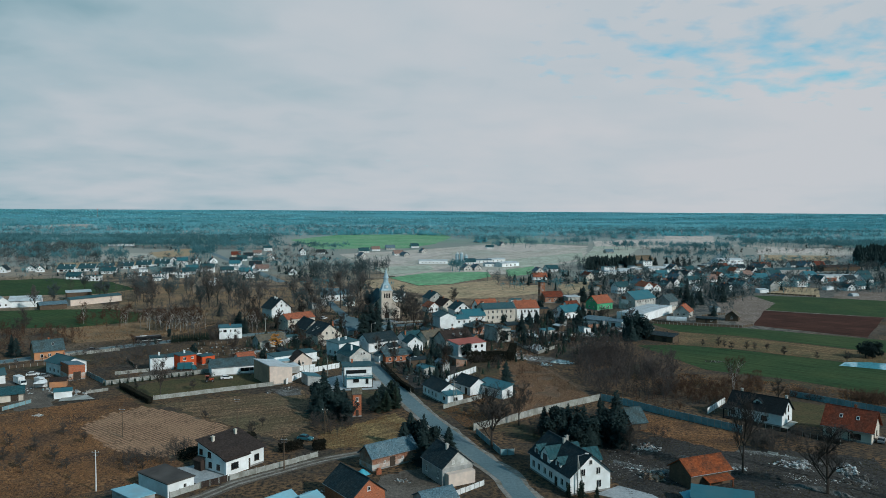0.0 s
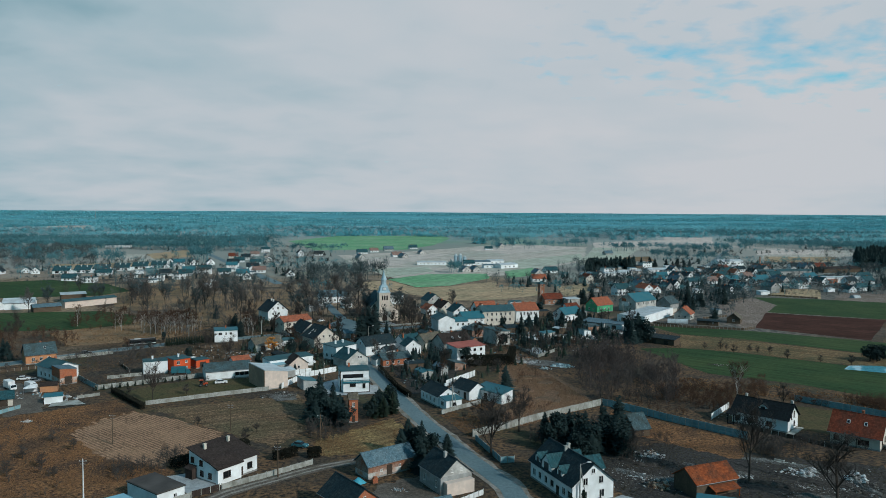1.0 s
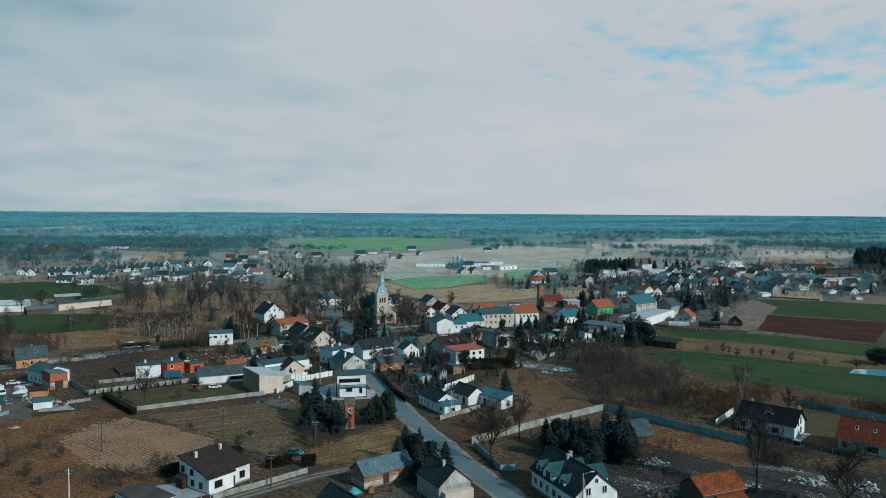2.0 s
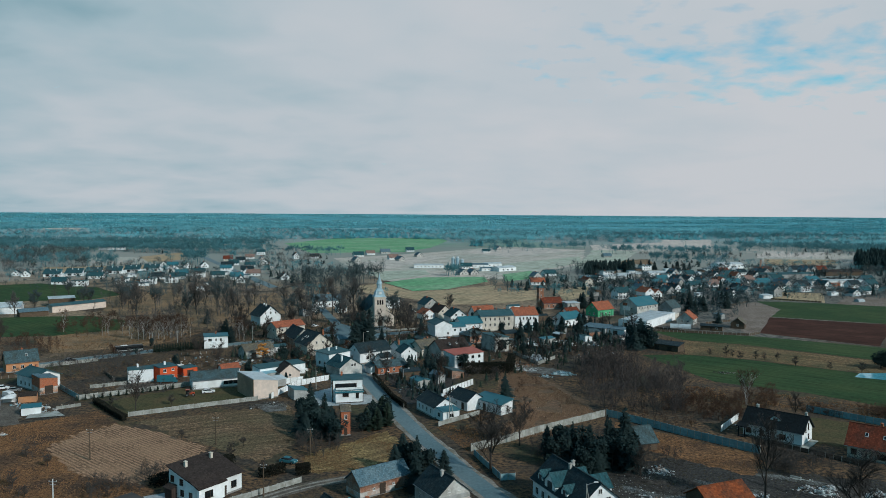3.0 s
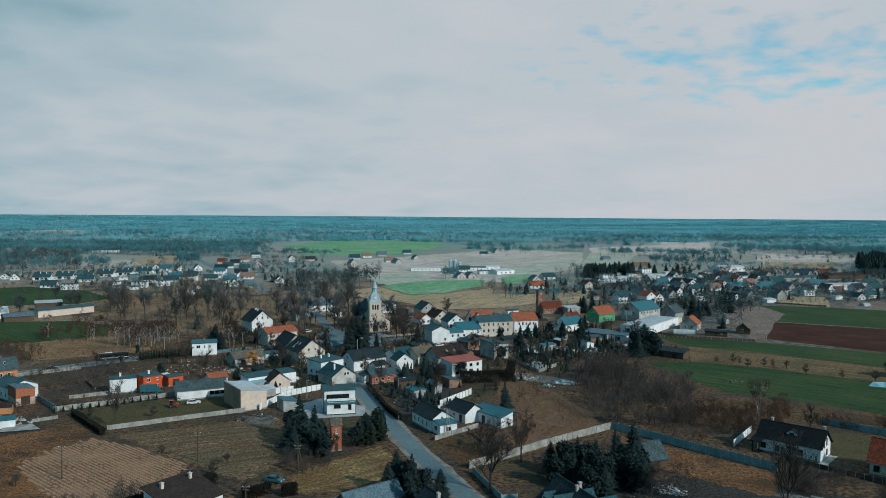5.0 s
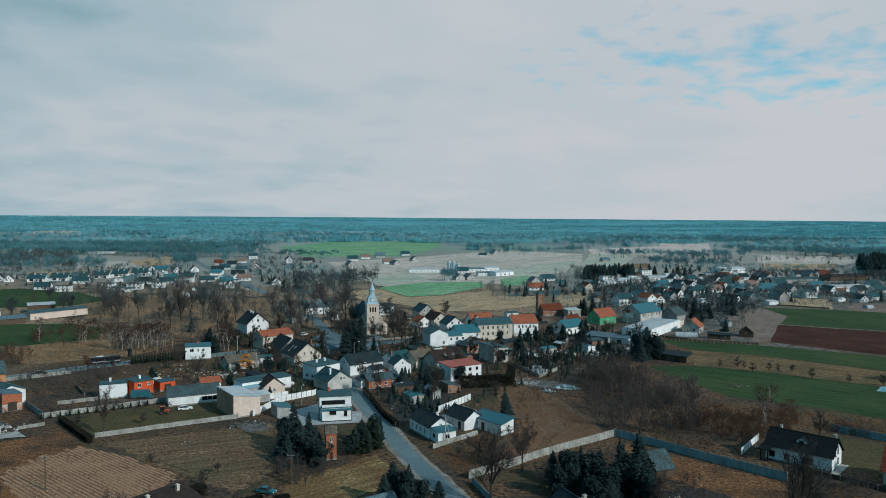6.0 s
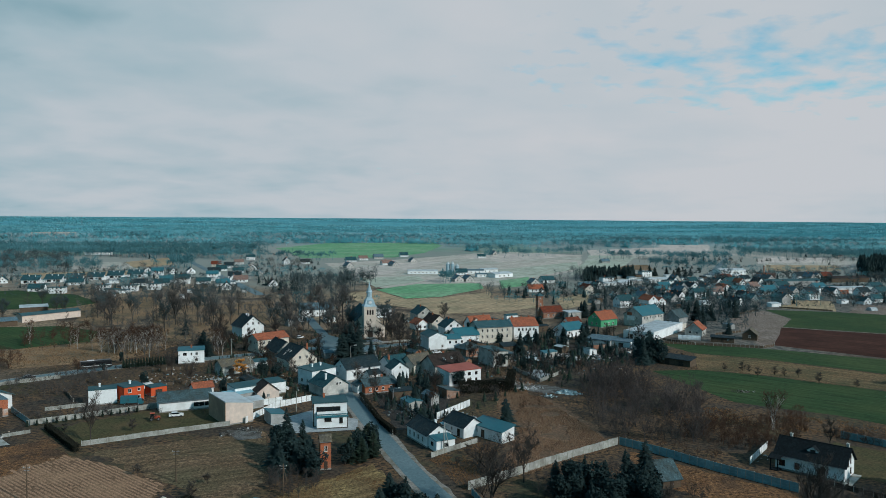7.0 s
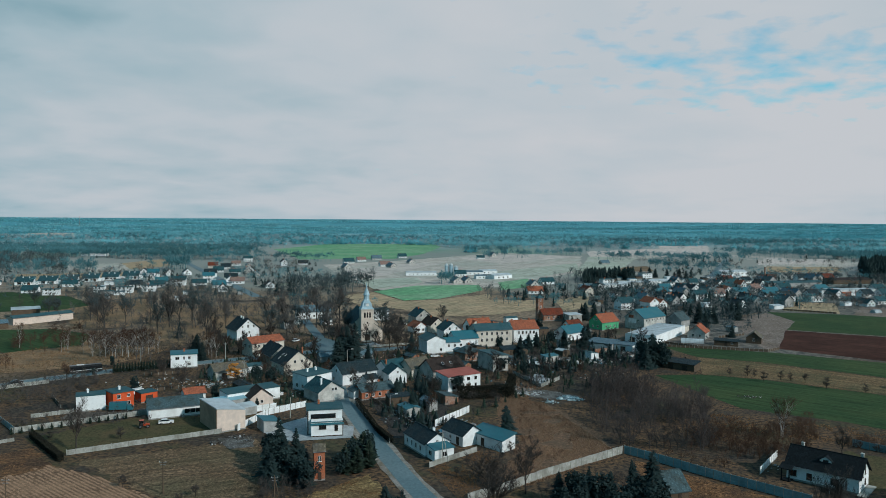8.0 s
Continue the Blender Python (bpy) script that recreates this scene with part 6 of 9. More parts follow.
PINE = []
BARE, SHRUB, BIRCH, FIR, CYPRESS, FRUIT = [], [], [], [], [], []
for s in range(5):
    wd, v, t = branch_tree(10 + s, 14, 0.60 + 0.07 * s, 5, 0.24, 0.85, -0.02, 0.027, (7, 5, 5, 5, 5))
    BARE.append(tree_thing("tall bare winter tree with a wide branching crown", wd, soup("crown", v, t, M["twig"])))
# the bare tree again, its crown colours veiled by painted haze
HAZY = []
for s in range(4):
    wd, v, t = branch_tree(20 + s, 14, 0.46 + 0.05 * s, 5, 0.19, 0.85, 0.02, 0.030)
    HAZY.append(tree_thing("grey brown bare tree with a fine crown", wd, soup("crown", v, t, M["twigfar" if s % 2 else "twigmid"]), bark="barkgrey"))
for s in range(4):
    wd, v, t = branch_tree(30 + s, 7, 0.55, 4, 0.12, 0.8, 0.0, 0.04)
    SHRUB.append(tree_thing("leafless brown thicket tree", wd, soup("crown", v, t, M["twig" if s % 2 else "twigred"])))
for s in range(2):
    wd, v, t = branch_tree(40 + s, 12, 0.62, 4, 0.14, 0.75, -0.05, 0.04)
    BIRCH.append(tree_thing("slender bare birch with a pale trunk", wd, soup("crown", v, t, M["twigred"]), bark="birch"))
for s in range(3):
    v, t = fir_crown(50 + s, 10, 2.3 + 0.25 * s, 240, 0.02, (0.85, 0.62, 0.7)[s])
    FIR.append(tree_thing("dark green spruce with drooping branches", Mesh().tube((0, 0, -0.1), (0, 0, 9.6), 0.2, 0.03, 6), soup("crown", v, t, M["needle"])))
for s in range(2):
    v, t = fir_crown(60 + s, 6, 1.3, 150, 0.03, 0.5, -0.3)
    CYPRESS.append(tree_thing("dense dark columnar cypress", Mesh().tube((0, 0, -0.1), (0, 0, 5.6), 0.12, 0.03, 5), soup("crown", v, t, M["thuja"])))
for s in range(3):
    wd, v, t = branch_tree(70 + s, 4.2, 1.0, 4, 0.11, 0.5, -0.1)
    FRUIT.append(tree_thing("small bare fruit tree with a rounded crown", wd, soup("crown", v, t, M["twig"])))
for s in range(3):
    v, t = leaf_cloud(80 + s, 1500, dome(80 + s, 8, 3.0), 0.27)
    PINE.append(tree_thing("bushy dark evergreen with a rounded crown", Mesh().tube((0, 0, -0.1), (0, 0, 6.4), 0.2, 0.06, 6), soup("crown", v, t, M["needle"])))
used = {}
plant_rng = random.Random(77)


def plant(kind, x, y, height, base, group="", wide=1.0, label=""):
    """Sets a tree of that kind, scaled to height; the first one of each form is the form itself."""
    ob = kind[plant_rng.randrange(len(kind))]
    s = height / base
    m = pose(x, y, 0, 0, 0, plant_rng.uniform(0, 360)) @ Matrix.Diagonal((s * wide, s * wide, s, 1))
    if ob.name not in used:
        used[ob.name] = True
        ob.matrix_basis = m
        out = ob
        if group:
            out["group"] = group
        return out
    out = copy_thing(ob, pose(0, 0, 0))
    out.matrix_basis = m
    out["group"] = group
    if label:
        out["label"] = label
    return out


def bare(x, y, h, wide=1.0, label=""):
    # beyond y 415 the hazed copies replace the near trees
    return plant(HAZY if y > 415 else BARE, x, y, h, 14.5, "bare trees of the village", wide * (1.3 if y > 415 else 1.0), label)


def fir(x, y, h, wide=1.0):
    return plant(FIR, x, y, h, 10, "spruces", wide * 1.3)


def pine(x, y, h, wide=1.0):
    return plant(PINE, x, y, h, 8, "evergreens", wide)


def cypress(x, y, h, wide=1.0):
    return plant(CYPRESS, x, y, h, 6, "cypresses", wide)


def shrub(x, y, h, wide=1.0):
    return plant(SHRUB, x, y, h, 7.2, "thicket trees", wide)


# near trees
bare(13.0, 188.1, 18.5, 1.1, "large bare tree with spreading limbs beside the road")
bare(22.2, 209.0, 12.5)
bare(71.0, 170.7, 20.0, 0.8)
bare(85.0, 158.9, 17.0, 1.2, "large spreading bare tree in the rubble yard")
bare(-92.0, 238.0, 14.0, 0.75, "tall slender bare tree at the end of a clipped hedge")
bare(48.0, 185.0, 9.0, 0.8)
bare(109.0, 236.0, 9.0, 0.8)
for x, y, h in ((-8.0, 188.5, 9.5), (-4.5, 183.5, 10.5), (1.8, 181.0, 8.0), (-9.5, 181.5, 9.0), (-4.5, 176.5, 8.5)):
    fir(x, y, h, 1.15)
for x, y, h in ((33.0, 196.0, 7.5), (37.0, 193.0, 8.0), (43.0, 198.0, 11.5), (46.0, 193.5, 9.5), (39.0, 200.0, 8.5), (28.5, 202.5, 7.5), (47.8, 199.5, 13.0), (45.0, 203.0, 9.0), (35.5, 204.5, 8.0), (28.5, 195.0, 7.0), (40.5, 190.5, 8.0), (47.5, 190.0, 8.0), (34.0, 190.5, 7.0), (38.0, 187.0, 7.0)):
    fir(x, y, h, 1.1)
for x, y, h in ((-37.0, 228.0, 12.5), (-34.5, 223.0, 8.5), (-38.5, 221.0, 8.0), (-32.5, 216.0, 7.0), (-36.0, 214.5, 7.5), (-29.5, 219.0, 8.0), (-33.0, 229.5, 9.0), (-28.0, 213.5, 6.5)):
    fir(x, y, h, 1.2)
for x, y, h in ((-18.5, 227.0, 7.5), (-16.2, 229.5, 8.0), (-14.5, 226.0, 7.0), (-20.0, 222.0, 6.5), (-17.0, 222.5, 6.5), (-14.8, 231.5, 6.5)):
    cypress(x, y, h, 1.5)
fir(21.5, 247.0, 10.5, 1.1)
for x, y, h, w in ((36, 198, 8, 1.3), (43, 192, 7.5, 1.1), (46, 196, 8, 1.2), (32, 200, 7.5, 1.3), (39, 190, 8, 1.2), (35, 187, 6.5, 1.2), (46, 189, 8, 1.1), (29, 193, 7, 1.2),
                   (-34, 219, 7, 1.2), (-30, 215, 6, 1.3), (-37, 225, 8, 1.1), (-26.5, 212, 5.5, 1.3), (-40, 229, 7, 1.1), (-18, 225, 7, 1.1), (-15, 229, 7.5, 1.0), (-21, 221, 5.5, 1.2),
                   (-6, 186, 8, 1.1), (-3, 180, 8, 1.0), (180.0, 310.5, 7.0, 1.5), (184.5, 311.5, 6.6, 1.7), (182.0, 309.0, 5.0, 1.8), (98, 352, 11, 0.9), (91, 356, 10, 1.0), (3, 300, 6, 1.2), (10, 305, 6, 1.2), (14, 312, 5, 1.3), (-1, 290, 5, 1.2)):
    pine(x, y, h, w)
for x, y, h in ((27.6, 156.5, 3.0), (30.0, 155.0, 4.2), (33.5, 155.2, 2.8)):
    cypress(x, y, h, 1.2)
fir(14.0, 141.0, 4.5)


# trees round the church and the crossroads
for x, y, h in ((-43, 392, 17), (-36, 365, 16), (-34, 374, 13), (-23, 424, 16), (-19, 393, 17), (-17, 403, 18), (-15, 384, 15), (-27, 448, 16), (-51, 460, 23), (-64, 459, 23), (-68, 446, 14), (-74, 459, 14), (-52, 423, 18), (-73, 422, 15), (-50, 365, 11), (-54, 423, 13), (-43, 424, 16), (-85, 472, 16), (-87, 446, 14), (-98, 486, 15)):
    bare(x, y, h)
for x, y, h in ((-126, 457, 19), (-114, 421, 20), (-137, 470, 18), (-145, 456, 23), (-144, 469, 20), (-142, 431, 18), (-114, 457, 16), (-101, 390, 17), (-94, 372, 13), (-87, 391, 9), (-174, 468, 18), (-175, 442, 21), (-196, 481, 17), (-207, 496, 19), (-226, 495, 13), (-229, 489, 14), (-257, 527, 16), (-239, 451, 16), (-244, 439, 15), (-205, 359, 13), (-200, 344, 11), (-181, 531, 12), (-157, 532, 16), (-121, 500, 15)):
    bare(x, y, h, 0.8)
for x, y, h in ((-8, 375, 11), (-34, 351, 17), (-36, 364, 15), (-37, 347, 13), (-31, 349, 14), (-39, 376, 13), (-26, 356, 9), (-33, 368, 16), (33, 401, 6), (40, 368, 11), (46, 386, 9), (51, 396, 8), (68, 417, 6), (78, 407, 11), (74, 397, 11), (94, 354, 14), (90, 349, 12), (97, 357, 9), (95, 495, 11), (104, 511, 10), (-103, 372, 10), (-98, 363, 8), (-179, 304, 9), (-176, 302, 8)):
    fir(x, y, h, 1.2)
for x, y, h in ((-11, 298, 7), (-4, 310, 7), (-2, 304, 6), (-5, 277, 8), (-2, 259, 6), (-23, 315, 6), (160, 432, 7), (161, 484, 13), (170, 484, 11), (160, 470, 11), (194, 516, 10), (191, 500, 12), (61, 318, 5), (-127, 420, 8), (-55, 281, 4)):
    fir(x, y, h, 1.1)

for x, y in ((168, 788), (175, 796), (180, 789), (188, 797), (196, 806), (200, 798), (209, 807), (157, 765), (262, 819), (269, 819), (281, 837), (254, 835), (251, 802), (240, 851), (241, 834), (230, 850), (179, 829), (192, 830), (205, 831), (155, 787)):
    fir(x, y, plant_rng.uniform(8, 12), 1.3)
# orchard rows
for x, y in ((127, 336), (129, 334), (129, 326), (137, 329), (140, 327), (144, 324), (147, 314), (158, 308), (120, 337), (168, 303)):
    plant(FRUIT, x, y, plant_rng.uniform(3.6, 5.2), 4.4, "orchard trees")
for x, y in ((-103, 198), (-94, 191), (-95, 178), (-100, 172), (-71, 172), (-52, 199), (-51, 207), (-85, 249), (10, 229), (22, 240), (7, 220), (26, 230), (98, 354), (111, 362), (-27, 424), (-89, 172), (-103, 184), (-41, 187), (-112, 188), (-107, 177), (-104, 248), (-69, 212)):
    plant(FRUIT, x, y, plant_rng.uniform(3.0, 4.6), 4.4, "garden fruit trees")
for x, y in ((-191, 390), (-148, 370), (-144, 368), (-141, 367), (-139, 369), (-136, 365), (-135, 370), (-132, 369), (-130, 372), (-128, 374), (-126, 376), (-143, 375), (-139, 377), (-134, 379), (-92, 363), (-95, 367), (101, 253), (101, 252), (-99, 375)):
    plant(BIRCH, x, y, plant_rng.uniform(10, 13), 12.5, "birches")
for k in range(24):
    x = plant_rng.uniform(-168, -121)
    plant(BIRCH, x, 373 + plant_rng.uniform(0, 15) - 0.06 * (x + 145), plant_rng.uniform(8.5, 12.5), 12.5, "birches", plant_rng.uniform(0.45, 0.7))


# ---- groves and thickets ----
def pine_template(seed, n=6):
    # a ragged cone of drooping sprays
    rng = random.Random(seed)
    v, t = [], []
    for k in range(8 * n):
        f = (k / (8 * n)) ** 1.2
        a, r = rng.uniform(0, 2 * math.pi), 0.52 * (1 - f) ** 0.75 * rng.uniform(0.6, 1.15) + 0.03
        z = 0.06 + 0.9 * f
        w = 0.35 * r + 0.02
        c, s = math.cos(a), math.sin(a)
        j = len(v)
        v += [(0, 0, min(1.0, z + 0.16)), (r * c - w * s, r * s + w * c, z - 0.03), (r * c + w * s, r * s - w * c, z - 0.05)]
        t += [(j, j + 1, j + 2)]
    return np.array(v, float), np.array(t)


def crown_template(seed, n=60, long=0.17, thin=0.022):
    # a rounded leafless crown of fine outward twigs on a stem: unit height, unit width
    rng = random.Random(seed)
    v, t = [(-0.025, 0, 0), (0.025, 0.01, 0), (0, 0, 0.6)], [(0, 1, 2)]
    for _ in range(n):
        a, b, r = rng.uniform(0, 6.28), rng.uniform(-0.8, 1), rng.uniform(0.05, 0.38)
        c = math.sqrt(1 - b * b)
        d = Vector((c * math.cos(a), c * math.sin(a), 0.85 * b))
        p = Vector((0, 0, 0.6)) + d * r
        q = p + (d + Vector((rng.uniform(-0.5, 0.5), rng.uniform(-0.5, 0.5), rng.uniform(0, 0.7)))) * long
        u = d.orthogonal().normalized() * thin * rng.uniform(0.6, 1.4)
        u.rotate(Matrix.Rotation(rng.uniform(0, 6.28), 3, d.normalized()))
        j = len(v)
        v += [tuple(p + u), tuple(p - u), tuple(q)]
        t.append((j, j + 1, j + 2))
    return np.array(v, float), np.array(t)


def thicket_template(seed, fine=0.05, levels=3):
    wd, v, t = branch_tree(seed, 7, 0.8 if levels == 3 else 0.6, levels, 0.10 if levels == 3 else 0.075, 0.6 if levels == 3 else 0.8, -0.2, fine, (6, 5, 5, 6, 5) if levels == 3 else (6, 4, 3, 4, 4))
    tris = [(f[0], f[i], f[i + 1]) for f in wd.f for i in range(1, len(f) - 1)]
    n = len(wd.v)
    v, t = np.concatenate([np.array(wd.v), v]), np.concatenate([np.array(tris), np.array(t) + n])
    return v / v[:, 2].max(), t


def within(x, y, poly):
    out = np.zeros(len(x), bool)
    for (x0, y0), (x1, y1) in zip(poly, poly[1:] + poly[:1]):
        cross = ((y0 > y) != (y1 > y)) & (x < (x1 - x0) * (y - y0) / (y1 - y0 + 1e-9) + x0)
        out ^= cross
    return out


def clear_of_things(x, y, gap=1.5):
    ok = np.ones(len(x), bool)
    for bx, by, r in BUILT:
        ok &= np.hypot(x - bx, y - by) > r * 0.9 + gap
    for line, w in ((MAIN, 4.5), (BUSROAD, 5.0), (FARSTREET, 13.0), (LANE, 3.0)):
        for p in line:
            ok &= np.hypot(x - p[0], y - p[1]) > w
    return ok


def grove(label, poly, n, lo, hi, kind, mat, seed):
    # kind 0: sliver trees, 1: branching thicket, 2: conifers, 3: rounded crowns, 4: finely twigged copse
    rng = np.random.default_rng(seed)
    p = np.array(poly, float)
    x = rng.uniform(p[:, 0].min(), p[:, 0].max(), n * 12)
    y = rng.uniform(p[:, 1].min(), p[:, 1].max(), n * 12)
    clump = np.array([noise.noise((a * 0.05, b * 0.05, seed * 1.7)) for a, b in zip(x, y)])
    ok = within(x, y, poly) & clear_of_things(x, y) & (clump + rng.uniform(-0.35, 0.35, len(x)) > -0.1)
    x, y = x[ok][:n], y[ok][:n]
    obs = []
    for k in range(3):
        xs, ys = x[k::3], y[k::3]
        h = rng.uniform(lo, hi, len(xs))
        wide = h * (rng.uniform(0.9, 1.3, len(xs)) if kind in (1, 4) else rng.uniform(0.55, 0.95, len(xs)) if kind in (0, 3) else rng.uniform(0.35, 0.6, len(xs)))
        tpl = (thicket_template(seed + k, 0.035), thicket_template(seed + k), pine_template(seed + k, 9), crown_template(seed + k, 70, 0.18, 0.026), thicket_template(seed + k, 0.030, 4) if kind == 4 else None)[kind]
        obs.append((tpl, np.stack([xs, ys, np.zeros(len(xs)), wide, h], 1)))
    verts, tris, n0 = [], [], 0
    for tpl, spots in obs:
        me = scatter("part", tpl, spots, M[mat], rng)
        co = np.zeros(len(me.vertices) * 3, np.float32); me.vertices.foreach_get("co", co)
        ix = np.zeros(len(me.loops), np.int32); me.loops.foreach_get("vertex_index", ix)
        verts.append(co.reshape(-1, 3)); tris.append(ix.reshape(-1, 3) + n0)
        n0 += len(me.vertices)
        bpy.data.meshes.remove(me)
    name = ("grove", "thicket", "conifers", "grove", "thicket")[kind]
    return single(name, soup(name, np.concatenate(verts), np.concatenate(tris), M[mat]), None, label, "trees", kind="stuff")


# far houses: low homes and halls with their own windows, roofs and chimneys
far_rng = random.Random(12)
FAR_STYLES = {"teal": ("white", "r_teal", "low white house with a dark teal roof in the far village"), "dark": ("white", "r_dark", "white gabled house with a dark roof in the far village"),
              "orange": ("white", "r_orange", "white house with an orange roof in the far village"), "red": ("cream", "r_red", "cream house with a red brown roof in the far village"),
              "slate": ("pale", "s_slate", "pale house with a blue grey roof in the far village"), "blue": ("white", "s_blue", "white house with a teal sheet roof in the far village"),
              "grey": ("grey", "r_grey", "grey house with a weathered grey roof in the far village"), "rosy": ("white", "r_rosy", "white house with a faded pinkish roof in the far village"),
              "flat": ("white", "s_felt", "white flat-roofed house in the far village"), "brick": ("brick", "s_felt", "red brick block with a flat roof in the far village")}
M["r_rosy"] = material("faded_tiles", (0.36, 0.225, 0.185), (0.27, 0.17, 0.14), c=(0.24, 0.17, 0.15), **T)


def far_house(x, y, style, turn, L=12.0, W=9.0, two=False):
    wall, roof, label = FAR_STYLES[style]
    flat_roof = style in ("flat", "brick")
    L, W = L * far_rng.uniform(0.78, 0.96), W * far_rng.uniform(0.78, 0.96)
    he = (4.8 if two or flat_roof else 2.7) * far_rng.uniform(0.95, 1.1)
    house(x, y, turn + far_rng.uniform(-7, 7), L, W, he, he if flat_roof else he + W * far_rng.uniform(0.36, 0.48), wall, roof, label, "flat" if flat_roof else "gable",
          front=rowin(3, 0.9, 1.3, 1.3) + (rowin(3, 3.5, 1.3, 1.3) if two or flat_roof else ()), left=rowin(2, 0.9, 1.2, 1.3) + (rowin(1, he + 0.2, 1.2, 1.2) if not flat_roof else ()),
          chimneys=((far_rng.uniform(-0.5, 0.5), 0.1),), over=0.5, plinth=False, split=False, group="far village houses")


def far_hall(x, y, turn, L, W, he, wall, roof, label, name="hall", openings=()):
    house(x, y, turn, L, W, he, he + W * 0.12, wall, roof, label, "gable", front=openings, chimneys=(), over=0.3, plinth=False, split=False, category=name.replace("_", " "), name=name)


# new terrace west of the meadow: white boxes, one long teal slope each, a dark glazed front
for x, y in ((-361, 699), (-346, 710), (-334, 724), (-321, 739), (-310, 757), (-297, 773)):
    h = house(x, y + 6, 14, 14.0, 10.0, 3.0, 6.4, "white", "r_teal", "white terrace house with a dark teal roof", "mono", front=((-0.45, 0.5, 3.2, 2.0), (0.15, 0.9, 1.4, 1.3), (0.6, 0, 2.4, 2.2)), left=rowin(2, 1.0),
              chimneys=((0.45, 0.4), (-0.3, 0.5)), ch="white", over=0.7, plinth=False, split=False, group="terrace houses", frames="framedark")
    part("garage", Mesh().box(9.0, -1.0, 0, 4.0, 6.0, 2.7), M["white"], h)
# western village
for style, turn, spots in (("teal", 15, ((-318, 635), (-238, 690), (-226, 708), (-208, 709), (-313, 690), (-255, 1073), (-237, 869), (-211, 840))),
                           ("dark", 108, ((-415, 695), (-398, 711), (-296, 810), (-142, 693), (-189, 990), (-208, 895), (-173, 660))),
                           ("dark", 18, ((-256, 688), (-243, 919), (-167, 1005), (-225, 800), (-196, 770))), ("teal", 110, ((-275, 822), (-259, 830), (-385, 703), (-190, 745))),
                           ("flat", 16, ((-294, 620), (-246, 641), (-232, 655), (-268, 640))), ("rosy", 15, ((-179, 728), (-248, 984))), ("red", 14, ((-265, 943), (-479, 1227), (-1095, 2055))),
                           ("slate", 105, ((-578, 1502), (-205, 868), (-182, 812), (-270, 760), (-224, 950))), ("blue", 18, ((-283, 800), (-215, 760), (-185, 690), (-245, 720)))):
    for x, y in spots:
        far_house(x, y, style, turn, 13.0 if turn < 60 else 12.0, 9.0, far_rng.random() < 0.2)
far_hall(-716, 1356, 12, 46, 14, 5.0, "white", "s_light", "long pale far hall among trees")
far_hall(-517, 1185, 14, 38, 11, 4.0, "white", "s_slate", "long low white shed before garden conifers", "shed")
# houses out on the fallow land
for style, turn, spots in (("teal", 16, ((-112, 1043), (-46, 1189), (75, 1176))), ("slate", 112, ((-102, 928), (-50, 965), (-28, 1052), (99, 1249))), ("rosy", 18, ((-100, 1092), (-60, 988))), ("slate", 20, ((-81, 1130), (239, 1061)))):
    for x, y in spots:
        far_house(x, y, style, turn, 15.0, 10.0)
# farm with its low halls
far_hall(-11, 842, 5, 33, 9, 3.4, "white", "s_light", "long low white poultry house", "poultry_house", rowin(7, 1.2, 1.4, 0.8, -0.9, 0.9))
far_hall(44, 852, 8, 24, 10, 3.6, "white", "s_slate", "long low farm hall with a pale roof", "farm_building", rowin(4, 1.2))
far_hall(70, 806, 40, 26, 13, 3.8, "white", "s_light", "broad pale farm hall beside the green field", "farm_building", rowin(3, 1.0, 2.2, 1.6))
far_hall(63, 872, 15, 20, 10, 3.6, "white", "s_light", "pale farm hall with a shallow roof", "farm_building", rowin(3, 1.0))
far_hall(53, 804, 14, 16, 8, 3.2, "white", "s_slate", "low white farm shed", "farm_building", rowin(3, 1.0))
for x, y, style, turn in ((24, 750, "slate", 110), (34, 751, "slate", 112), (31, 834, "teal", 12), (93, 717, "slate", 112), (110, 746, "teal", 20), (86, 655, "orange", 14), (126, 639, "red", 108)):
    far_house(x, y, style, turn, 14.0 if turn < 60 else 12.0, 10.0, style == "red")
# eastern village: dense low roofs, most of them teal and grey
for style, turn, spots in (("teal", 22, ((134, 553), (288, 747), (361, 628), (337, 594), (250, 748), (209, 615), (265, 700), (315, 700), (226, 700))), ("dark", 112, ((220, 663), (219, 567), (309, 735), (146, 690), (189, 604), (247, 620))),
                           ("slate", 110, ((199, 628), (156, 583), (336, 790), (300, 660), (238, 760), (172, 640), (290, 630))), ("blue", 20, ((259, 660), (276, 644), (285, 660), (343, 690), (205, 690), (190, 650))),
                           ("orange", 112, ((253, 677), (289, 730), (153, 557), (163, 570))), ("rosy", 20, ((286, 693), (235, 646))), ("grey", 112, ((227, 649), (256, 575), (178, 585), (330, 760), (208, 655), (240, 590))),
                           ("teal", 112, ((320, 582), (328, 640), (270, 735), (229, 738), (298, 760), (182, 622))), ("red", 20, ((407, 797), (679, 1268), (300, 790))), ("dark", 20, ((313, 776), (379, 795), (345, 625), (275, 610), (310, 640))),
                           ("flat", 20, ((295, 609), (229, 830), (168, 747), (327, 655), (220, 720)))):
    for x, y in spots:
        far_house(x, y, style, turn, 13.5 if turn < 60 else 11.5, 9.0, far_rng.random() < 0.25)
far_house(185, 627, "brick", 22, 12.0, 8.0)
far_house(358, 826, "brick", 18, 19.0, 10.0)
house(352.4, 818, 18, 1.4, 1.4, 13.0, 13.2, "brickold", "s_felt", "slim red brick chimney stack of a boiler house", "flat", chimneys=(), over=0.1, plinth=False, split=False, category="chimney stack", name="chimney_stack")
far_hall(145, 708, 18, 24, 8, 2.8, "white", "s_slate", "long low pale shed among gardens", "shed")
